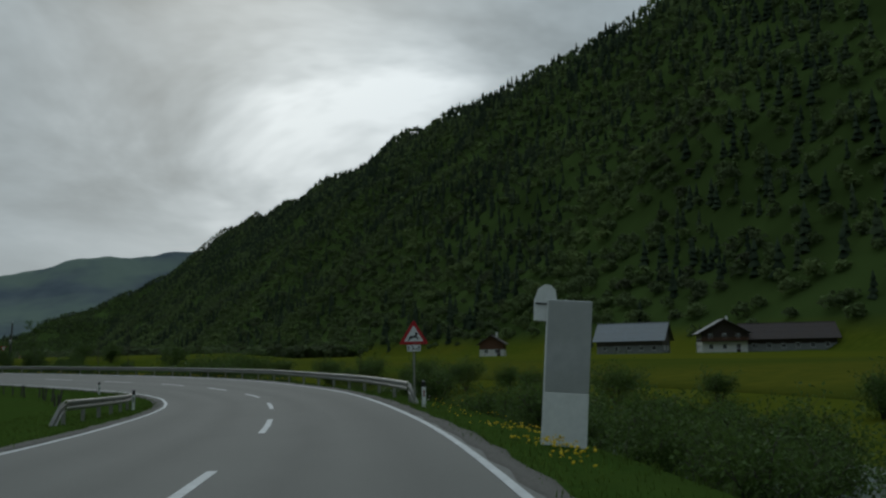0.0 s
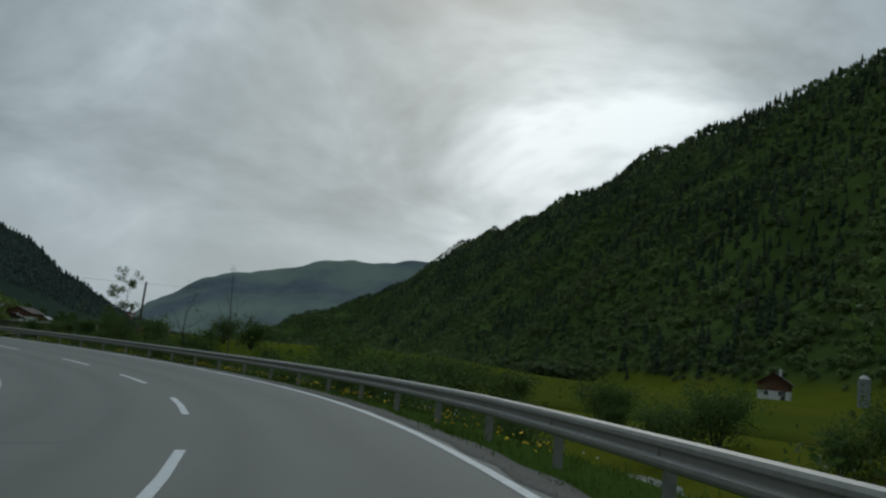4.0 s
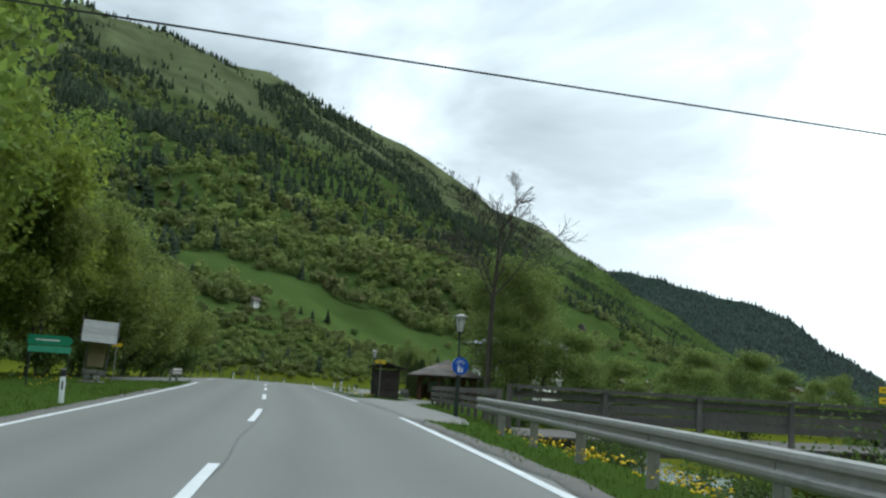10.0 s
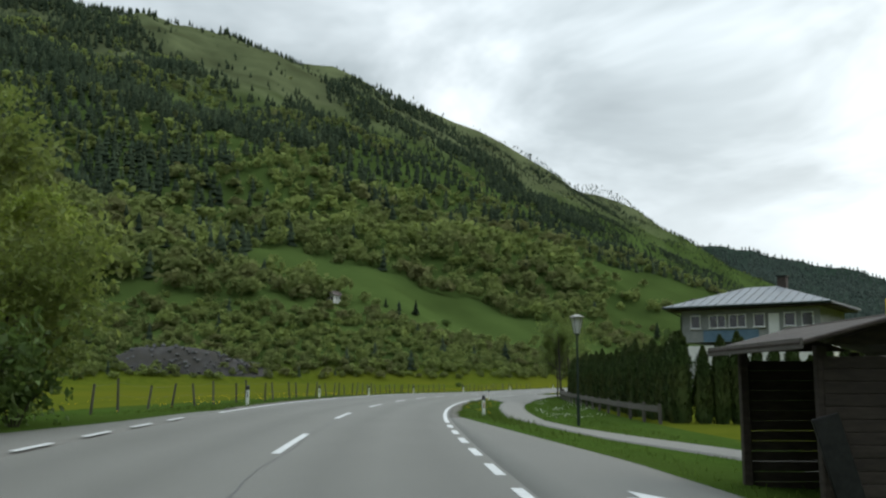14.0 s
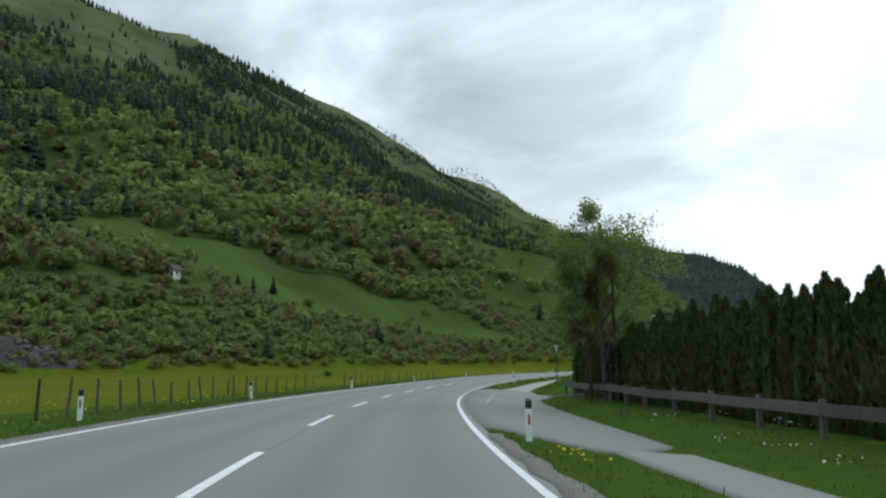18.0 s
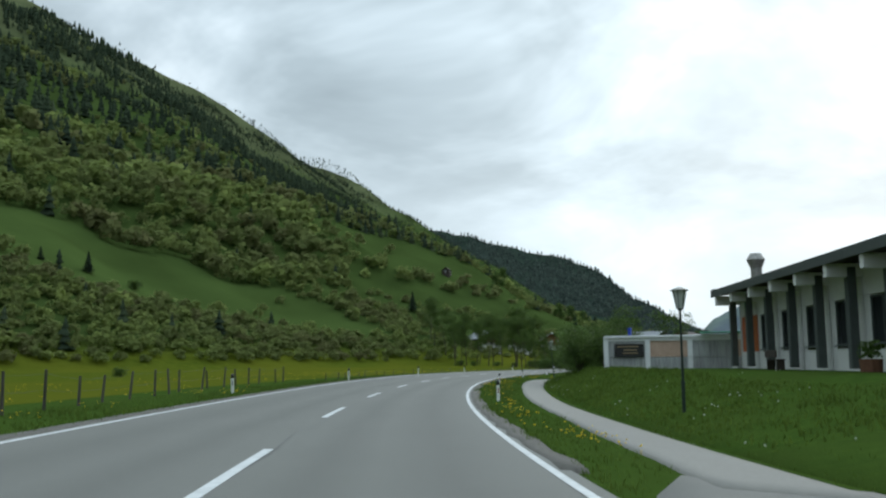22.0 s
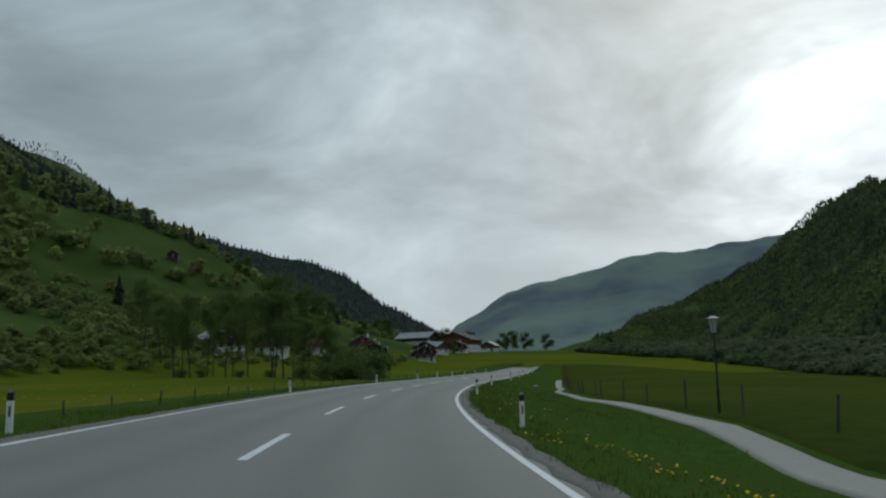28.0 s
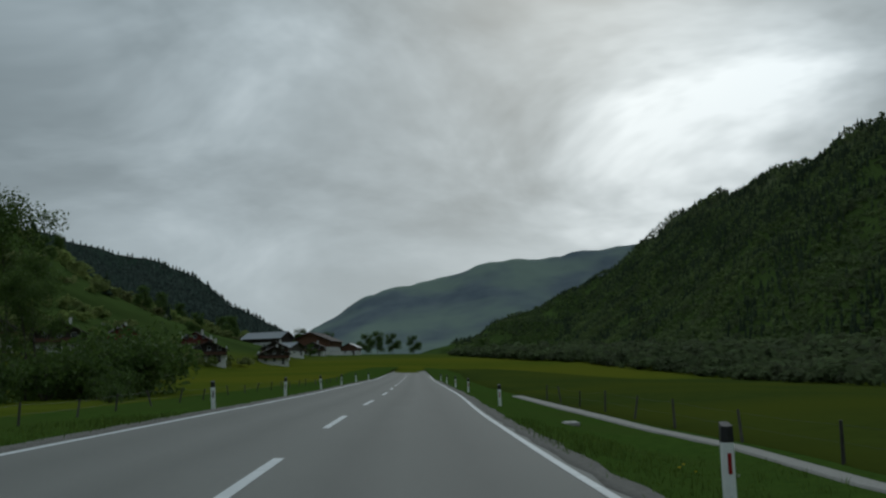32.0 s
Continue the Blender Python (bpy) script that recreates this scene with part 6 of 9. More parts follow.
# ================= paths, water, grass, flowers =================
# rows of distance along the road, left and right offset
PATH_BY_SHELTER = [(138.4, 3.66, 3.8), (140.2, 3.62, 5.5), (145.6, 3.5, 6.5), (150, 3.45, 6.9), (155.4, 3.4, 7.3), (156.6, 4.3, 7.3), (160, 4.9, 7.4), (165.2, 5.8, 8.0), (170, 7.4, 9.6), (175.7, 9.4, 11.2), (182, 9.8, 11.1), (188, 9.0, 10.3), (195, 7.6, 9.0),
                   (205, 5.9, 7.4), (222, 5.9, 7.4), (239.4, 5.9, 7.5)]
PATH_BY_FIELD = [(293, 5.6, 7.6), (297, 5.9, 7.7), (309, 6.4, 7.9), (320, 6.5, 7.9), (339, 6.8, 8.2), (360, 6.7, 8.3), (373, 6.8, 8.4), (385, 8.0, 9.4), (398, 9.2, 10.6), (406, 10.1, 11.2), (420, 10.9, 11.8), (434, 10.8, 11.6),
                 (450, 10.6, 11.15), (468, 9.9, 10.42), (476, 10.3, 10.82), (484, 9.8, 10.35), (502, 9.4, 10.2), (526, 9.4, 10.2)]
LAY_BY = [(238.6, 5.5, 6.0), (241, 4.9, 7.6), (244.5, 3.95, 7.7), (266, 4.0, 7.8), (271, 4.0, 7.9), (273, 4.0, 10.0), (275, 4.0, 17.0), (281, 4.0, 17.0), (282.4, 4.0, 10.4), (284, 4.0, 9.0), (286, 4.0, 8.45), (291, 4.2, 8.1),
          (294.2, 5.5, 8.0)]


def build_paving():
    surface("footpath", PATH_BY_SHELTER, M_PATH, 0.036, "grey asphalt footpath and apron by the bus shelter", "footpath")
    surface("footpath", PATH_BY_FIELD, M_PATH_PALE, 0.05, "pale gravelly footpath beside the road", "footpath")
    surface("hall_lawn", [(283.8, 9.6, 14), (286, 8.6, 24), (291, 8.2, 25), (372, 8.6, 25)], M_GRASS, 0.03, "raised mown lawn in front of the hall", "lawn", 16)
    surface("lay_by", LAY_BY, M_ASPHALT_OLD, 0.036, "dark asphalt lay-by and driveway mouth", "road")
    surface("bus_bay", [(166.5, 3.2, 3.5), (168.5, 3.2, 5.0), (171, 3.25, 6.1), (178, 3.35, 6.3), (184, 3.4, 6.1), (192, 3.5, 5.0), (200, 3.5, 3.8)], M_ASPHALT_OLD, 0.036, "asphalt bus bay", "road")
    surface("side_entrance", [(163.8, -4.4, -3.3), (166.5, -7.5, -3.3), (171, -9.5, -3.3), (180, -8.4, -3.4), (190, -4.8, -3.5), (198, -4.0, -3.6)], M_ASPHALT_OLD, 0.036, "asphalt side entrance and bus bay", "road")
    for s in (172, 175, 178, 181, 184, 187, 190):
        tagged(new("bay_dash", line_piece(s, s + 1.5, lambda q: left_edge(q), 0.13, "bay_dash", 0.045)), "short white dash along the bus bay", "road marking", "bus bay dashes", "structure")
    for s, d, way in ((177.5, 4.45, 1), (182.5, -6.0, -1)):
        g = Geo()
        p = along(s, d)
        m = pose(p[0], p[1], land1(p[0], p[1]) + 0.044, 0, 0, heading(s))
        for k in (-1, 1):
            g.add([m @ Vector(v) for v in ((0.42 * k, 0, 0), (0.10 * k, 0.9, 0), (0.07 * k, 0.25, 0), (0, 0.25, 0), (0, -0.25, 0), (0.07 * k, -0.25, 0), (0.10 * k, -0.9, 0))], [tuple(range(7))])
        tagged(new("bay_mark", g.mesh("bay_mark", M_PAINT)), "white painted double arrow in the bus bay", "road marking", kind="structure")
    # worn gravel edge of the carriageway, but not across the mouths of bays and paths
    for side, stretches in ((1, ((S0, 138.5), (156.5, 168), (199, 241.5), (294, 560))), (-1, ((S0, 150), (199, 560)))):
        for s0, s1 in stretches:
            s = np.linspace(s0, s1, max(3, int((s1 - s0) / 6)))
            e = right_edge(s) if side > 0 else -left_edge(s)
            surface("gravel_shoulder", [(q, *sorted((side * u, side * v))) for q, u, v in zip(s, e + 0.16, e + 0.52)], M_SHOULDER, 0.042, "narrow strip of grey grit beside the edge line", "road shoulder", 3, 0.06)
    # sealed cracks: a long joint along the middle and a few across
    rng = np.random.RandomState(31)
    for s0, s1, d0 in ((96, 160, 0.12), (160, 232, 0.16), (236, 300, 0.10), (300, 372, 0.14)):
        q = np.arange(s0, s1, 0.8)
        d = d0 + 0.05 * np.sin(q * 0.9) + rng.normal(0, 0.012, len(q))
        tagged(new("joint_seam", strip(q, d - 0.010, d + 0.010, 0.004, M_TAR, "joint_seam")), "dark tar seam along the middle of the road", "road seam", kind="structure")
    for s0, d0, w, l in ((21, 1.2, 0.9, 6), (58, -1.8, 1.1, 9), (119, 1.9, 0.8, 5), (204, -1.6, 1.0, 8), (252, 1.4, 1.2, 7), (330, -2.1, 0.9, 10), (402, 1.7, 1.0, 8)):
        q = np.linspace(s0, s0 + l, 8)
        tagged(new("asphalt_patch", strip(q, d0 - w / 2 + 0.03 * np.sin(q * 3), d0 + w / 2 + 0.03 * np.sin(q * 4), 0.0035, M_PATCH, "asphalt_patch")), "slightly darker asphalt repair patch", "road patch", kind="structure")


M_PATH_PALE = mat("pale_path", (0.200, 0.190, 0.172), (0.285, 0.272, 0.248), scale=14, rough=0.9, bump=0.3, large=(0.235, 0.224, 0.204), large_scale=0.5)
M_ASPHALT_OLD = mat("old_asphalt", (0.126, 0.125, 0.113), (0.160, 0.159, 0.145), scale=22, rough=0.75, bump=0.3, bump_scale=80, large=(0.138, 0.137, 0.124), large_scale=0.4, spec=0.3)
M_PATCH = mat("patched_asphalt", (0.128, 0.127, 0.115), (0.158, 0.157, 0.143), scale=30, rough=0.75, bump=0.25, bump_scale=90, spec=0.25)
M_TAR = mat("tar_seam", (0.062, 0.063, 0.063), (0.095, 0.096, 0.095), scale=6, rough=0.6, bump=0.1)


M_FIELD = mat("dandelion_field", (0.062, 0.074, 0.011), (0.098, 0.098, 0.014), scale=0.8, rough=0.95, bump=0.3, bump_scale=6, large=(0.052, 0.072, 0.011), large_scale=0.03, spec=0.0)


def build_brook():
    for s0, s1, a, b in ((-10, 100, 25, 70),):
        surface("yellow_field", [(s, a, b) for s in range(s0, s1, 6)], M_FIELD, 0.10, "meadow yellow with dandelions beyond the brook", "field", 12)
    surface("pasture", [(s, float(np.interp(s, [402, 406, 420, 434, 450, 468, 476, 484, 502], [11.4, 11.7, 12.4, 12.3, 12.0, 11.1, 11.5, 10.8, 10.3])), 90) for s in range(402, 716, 6)], M_PASTURE, 0.03, "dark green pasture below the road", "field", 24)
    s = np.arange(S0, 226, 1.5)
    rows = along(s[:, None], (bed_left(s) + 0.6)[:, None] + (bed_right(s) - bed_left(s) - 2.4)[:, None] * np.linspace(0, 1, 9)[None])
    base = along(s, 0 * s)[:, 2]
    rows[..., 2] = base[:, None] - 2.02 + 0.05 * np.sin(s * 1.3)[:, None] * np.cos(np.arange(9) * 1.4)[None] + 0.03 * np.sin(s * 3.7)[:, None]
    ob = new("brook_water", mesh_from("brook_water", rows.reshape(-1, 3), grid_faces(len(s), 9)[:, ::-1], M_WATER, True))
    tagged(ob, "fast grey-green brook with pale ripples", "water", kind="structure")
    rng = np.random.RandomState(41)
    g0 = None
    for k in range(26):
        q, d = rng.uniform(98, 162), rng.uniform(9.5, 17)
        p = along(q, d)
        r = rng.uniform(0.25, 0.6)
        m = pose(p[0], p[1], p[2] - 2.15, rng.uniform(-20, 20), rng.uniform(-20, 20), rng.uniform(0, 360)) @ Matrix.Diagonal((r, r * 0.8, r * 0.6, 1))
        if g0 is None:
            bm = bmesh.new()
            bmesh.ops.create_icosphere(bm, subdivisions=2, radius=1)
            for v in bm.verts:
                v.co *= 1 + 0.22 * math.sin(v.co.x * 4 + v.co.y * 3) + 0.1 * math.sin(v.co.z * 7)
            me = bpy.data.meshes.new("boulder")
            bm.to_mesh(me)
            bm.free()
            me.materials.append(M_ROCK)
            g0 = new("boulder", me)
            g0.matrix_world = m
            tagged(g0, "grey boulder in the brook", "boulder", "brook boulders")
        else:
            o = new("boulder", g0.data)
            o.matrix_world = m
            tagged(o, "grey boulder in the brook", "boulder", "brook boulders")


def blades(name, s, d, height, material, label, rng, per=3, width=0.009, spread_r=0.09):
    """Tufts of grass blades on the land, in one mesh."""
    P = along(s, d)
    z = land(P[:, 0], P[:, 1])
    n = len(s)
    base = np.repeat(np.stack([P[:, 0], P[:, 1], z], -1), per, 0) + np.c_[rng.normal(0, spread_r, (n * per, 2)), np.full(n * per, -0.03)]
    h = np.repeat(height, per) * rng.uniform(0.55, 1.2, n * per)
    a = rng.uniform(0, 6.283, n * per)
    side = np.stack([np.cos(a), np.sin(a), 0 * a], -1) * width * rng.uniform(0.7, 1.5, (n * per, 1))
    b = rng.uniform(0, 6.283, n * per)
    lean = np.stack([np.cos(b), np.sin(b), 0 * b], -1) * (h * rng.uniform(0.1, 0.6, n * per))[:, None]
    top = base + lean + np.c_[0 * h, 0 * h, h]
    mid = base + lean * 0.35 + np.c_[0 * h, 0 * h, h * 0.6]
    V = np.stack([base - side, base + side, mid + side * 0.7, mid - side * 0.7, top], 1).reshape(-1, 3)
    k = np.arange(n * per)[:, None] * 5
    F = np.concatenate([k + [[0, 1, 2]], k + [[0, 2, 3]], k + [[3, 2, 4]]])
    ob = new(name, tri_mesh(name, V, F, material))
    return tagged(ob, label, "grass", kind="stuff")


M_RANK = mat("rank_grass", (0.070, 0.115, 0.021), (0.105, 0.158, 0.031), scale=0.6, rough=0.8, bump=0, island=0.25, spec=0.05, leafy=0.4)
# darker and less yellow than the meadow
M_PASTURE = mat("low_pasture", (0.030, 0.045, 0.010), (0.045, 0.062, 0.012), scale=0.9, rough=0.95, bump=0.5, bump_scale=7, large=(0.050, 0.062, 0.010), large_scale=0.04, spec=0.0)
PAVED = [(167, 170, 3.2, 5.6), (170, 188, 3.2, 6.4), (188, 200, 3.2, 5.4), (165, 198, -9.3, -3)]


def on_grass(s, d):
    ok = np.ones(len(s), bool)
    for a, b, lo, hi in PAVED:
        ok &= ~((s > a) & (s < b) & (d > lo) & (d < hi))
    for rows in (PATH_BY_SHELTER, PATH_BY_FIELD, LAY_BY):
        q, lo, hi = np.array(rows).T
        ok &= ~((s > q[0] - 0.2) & (s < q[-1] + 0.2) & (d > np.interp(s, q, lo) - 0.12) & (d < np.interp(s, q, hi) + 0.12))
    return ok


def build_grass():
    rng = np.random.RandomState(51)
    for side, n in ((1, 34000), (-1, 24000)):
        s = rng.uniform(-12, 475, n)
        e = right_edge(s) if side > 0 else -left_edge(s)
        d = side * (e + 0.42 + rng.uniform(0, 1, n) ** 1.6 * (6.5 if side > 0 else 5.0))
        ok = on_grass(s, d)
        s, d = s[ok], d[ok]
        tall = 0.07 + 0.07 * rng.uniform(0, 1, len(s)) + 0.05 * np.clip(np.sin(s * 0.6 + d) + np.sin(s * 0.23), 0, 2)
        blades("grass_tufts", s, d, tall, M_BLADE, "long green grass on the verge", rng)
    # rank grass and weeds on the mound
    s, d = rng.uniform(299, 374, 4200), rng.uniform(8.6, 13.5, 4200)
    blades("rank_grass", s, d, rng.uniform(0.10, 0.22, 4200) + 0.06 * np.clip((s - 315) / 10, 0, 1), M_RANK, "rank dark green grass and weeds on the mound", rng, 5, 0.022, 0.16)
    # tall seeding stalks at the path's edge
    s = np.concatenate([rng.uniform(196, 212, 160), rng.uniform(316, 352, 240), rng.uniform(404, 440, 120)])
    d = rng.normal(5.35, 0.25, len(s))
    blades("tall_stalks", s, d, np.full(len(s), 0.30), M_BLADE, "tall grass stalks at the verge", rng, 3, 0.008, 0.05)


def build_flowers():
    rng = np.random.RandomState(61)

    def heads(name, s, d, lift, r, material, label, tilt=0.4, n=7, thick=0.5):
        P = along(s, d)
        c = np.stack([P[:, 0], P[:, 1], land(P[:, 0], P[:, 1]) + lift], -1)
        k = len(s)
        a = np.arange(n) * 6.2832 / n
        nx, ny = rng.normal(0, tilt, (2, k))
        rr = r * rng.uniform(0.7, 1.25, k)
        ring = np.stack([np.cos(a)[None] * rr[:, None], np.sin(a)[None] * rr[:, None], -(np.cos(a)[None] * nx[:, None] + np.sin(a)[None] * ny[:, None]) * rr[:, None]], -1)
        V = np.concatenate([c[:, None] + ring, (c + np.c_[0 * rr, 0 * rr, rr * thick])[:, None], (c - np.c_[0 * rr, 0 * rr, rr * thick])[:, None]], 1).reshape(-1, 3)
        q = np.arange(n)
        tri = np.concatenate([np.stack([q, (q + 1) % n, np.full(n, n)], -1), np.stack([(q + 1) % n, q, np.full(n, n + 1)], -1)])
        F = (tri[None] + (np.arange(k) * (n + 2))[:, None, None]).reshape(-1, 3)
        tagged(new(name, tri_mesh(name, V, F, material)), label, "flowers", kind="stuff")

    def clumps(rows):
        S, D = [], []
        for s0, s1, d0, d1, count, per in rows:
            cs, cd = rng.uniform(s0, s1, count), rng.uniform(d0, d1, count)
            S.append(np.repeat(cs, per) + rng.normal(0, 0.28, count * per))
            D.append(np.repeat(cd, per) + rng.normal(0, 0.20, count * per))
        S, D = np.concatenate(S), np.concatenate(D)
        e = np.where(D > 0, right_edge(S) + 0.4, left_edge(S) - 0.4)
        ok = on_grass(S, D) & (np.abs(D) > np.abs(e))
        return S[ok], D[ok]

    s, d = clumps([(12, 19, 4.6, 5.5, 12, 12), (19, 30, 4.6, 6.2, 6, 6), (56, 134, 4.6, 6.0, 70, 10), (118, 136, 5.0, 6.0, 14, 14), (160, 176, 4.2, 6.4, 20, 8), (205, 240, 4.3, 5.7, 14, 6), (296, 360, 4.6, 5.9, 46, 8), (370, 404, 4.6, 6.4, 20, 8),
                   (196, 330, -9, -5, 60, 4), (196, 470, -32, -9, 420, 3), (404, 470, 5.0, 7.5, 14, 4), (150, 162, -10, -6, 18, 6)])
    heads("dandelions", s, d, rng.uniform(0.10, 0.24, len(s)), 0.026, M_YELLOW_FLOWER, "yellow dandelion heads in the grass")
    s, d = clumps([(205, 250, 8.0, 11.5, 26, 6), (205, 222, 7.6, 9.5, 8, 10), (296, 350, 8.0, 14, 40, 2), (30, 134, 5.2, 6.4, 40, 2), (404, 470, 4.8, 7.5, 26, 1)])
    heads("seed_heads", s, d, rng.uniform(0.14, 0.28, len(s)), 0.024, M_PALE_FLOWER, "white dandelion seed heads in the grass", thick=0.9)


# ================= hedge, trees and shrubs of the place =================
def thuja(seed):
    """A clipped-free thuja column: spindle of upright sprays round a dark core."""
    rng = np.random.RandomState(seed)
    ob = thing("thuja", Matrix(), "dark green thuja column in a tall hedge", "hedge shrub", "thuja hedge")
    part("trunk", Geo().tube((0, 0, -0.1), (0, 0, 3.2), 0.05, 0.01, 6), M_BARK, ob)
    n = 1300
    u = rng.uniform(0, 1, n) ** 0.8
    prof = np.interp(u, [0, 0.12, 0.35, 0.7, 0.9, 1.0], [0.34, 0.50, 0.56, 0.44, 0.25, 0.04])
    a = rng.uniform(0, 6.283, n)
    prof = prof * (1 + 0.16 * np.sin(a * 3 + seed) + 0.10 * np.sin(u * 25 + a))
    r = prof * rng.uniform(0.62, 1.0, n)
    c = np.stack([r * np.cos(a), r * np.sin(a), 0.05 + u * 3.75], -1)
    out = np.stack([np.cos(a) * 0.35, np.sin(a) * 0.35, np.ones(n)], -1) + rng.normal(0, 0.22, (n, 3))
    out /= np.linalg.norm(out, axis=1)[:, None]
    t = np.stack([-np.sin(a), np.cos(a), 0 * a], -1) + rng.normal(0, 0.5, (n, 3))
    t -= out * (t * out).sum(1)[:, None]
    t /= np.linalg.norm(t, axis=1)[:, None]
    L = (0.16 * rng.uniform(0.7, 1.4, n) * (1 - 0.35 * u))[:, None]
    V = np.stack([c - out * L, c + t * L * 0.42, c + out * L, c - t * L * 0.42], 1).reshape(-1, 3)
    k = np.arange(n)[:, None] * 4
    F = np.concatenate([k + [[0, 1, 2]], k + [[0, 2, 3]]])
    # dark inner body
    m = 10
    zz = np.linspace(0.02, 3.55, 9)
    pr = np.interp(zz / 3.8, [0, 0.12, 0.35, 0.7, 0.9, 1.0], [0.30, 0.42, 0.46, 0.31, 0.12, 0.01])
    W = np.stack([np.stack([pr * np.cos(q), pr * np.sin(q), zz], -1) for q in np.arange(m) * 6.2832 / m], 1).reshape(-1, 3)
    G = []
    for i in range(8):
        for j in range(m):
            p0, p1, p2, p3 = i * m + j, i * m + (j + 1) % m, (i + 1) * m + (j + 1) % m, (i + 1) * m + j
            G += [(p0, p1, p2), (p0, p2, p3)]
    part("foliage", tri_mesh("foliage", np.vstack([V, W]), np.vstack([F, np.array(G) + len(V)]), M_THUJA), M_THUJA, ob)
    return ob


def build_hedge():
    rng = np.random.RandomState(71)
    protos = [thuja(k) for k in (1, 2, 3)]
    used = set()
    k = 0
    for s in np.arange(206.5, 275.6, 0.60):
        d = float(np.interp(s, [206, 222, 238, 254, 266, 276], [13.3, 12.9, 12.1, 11.3, 10.9, 10.5])) + rng.normal(0, 0.07)
        q = protos[k % 3]
        sc = rng.uniform(0.90, 1.02) * float(np.interp(s, [244, 264], [1.0, 0.86]))
        m = spot(s, d, rng.uniform(0, 360), 0.05) @ Matrix.Diagonal((sc * 0.92, sc * 0.92, sc * rng.uniform(0.92, 1.02), 1))
        if k < 3:
            q.matrix_world = m
        else:
            copy_thing(q, m)
        k += 1
    for j in range(14):       # the hedge turns the corner at either end
        for s, d in ((206.3, 14.1 + j * 0.75), (275.9 - j * 0.12, 11.7 + j * 0.75)):
            copy_thing(protos[k % 3], spot(s + rng.normal(0, 0.06), d, rng.uniform(0, 360), 0.05) @ Matrix.Scale(rng.uniform(0.88, 1.02), 4))
            k += 1


M_LEAF_BRONZE = mat("bronze_green_leaf", (0.142, 0.192, 0.046), (0.222, 0.262, 0.068), scale=0.4, rough=0.6, bump=0, island=0.3, spec=0.25, leafy=0.5)


M_LEAF_ALDER = mat("alder_leaf", (0.130, 0.185, 0.050), (0.205, 0.265, 0.072), scale=0.4, rough=0.6, bump=0, island=0.3, spec=0.2, leafy=0.5)


def spruce(m, height, seed):
    """Dark spruce with drooping boughs in tiers."""
    rng = np.random.RandomState(seed)
    ob = thing("spruce", m, "lone dark spruce on the slope meadow", "tree", "lone spruces")
    part("trunk", Geo().tube((0, 0, -0.2), (0, 0, height * 0.95), height * 0.02, 0.01, 6), M_BARK, ob)
    V, F = [], []
    for t in range(11):
        u = t / 11
        z, r = height * (0.08 + 0.86 * u), height * 0.24 * (1 - u) + 0.1
        for k in range(9):
            a = k * 0.698 + t * 0.5 + rng.uniform(-0.2, 0.2)
            c, s = math.cos(a), math.sin(a)
            q = r * rng.uniform(0.75, 1.15)
            b = len(V)
            V += [(0, 0, z + 0.10 * height), (c * q - s * q * 0.3, s * q + c * q * 0.3, z - 0.02 * height), (c * q * 1.1, s * q * 1.1, z - 0.05 * height), (c * q + s * q * 0.3, s * q - c * q * 0.3, z - 0.02 * height)]
            F += [(b, b + 1, b + 2), (b, b + 2, b + 3)]
    part("crown", tri_mesh("crown", np.array(V), np.array(F), M_CONIFER), M_CONIFER, ob)
    return ob


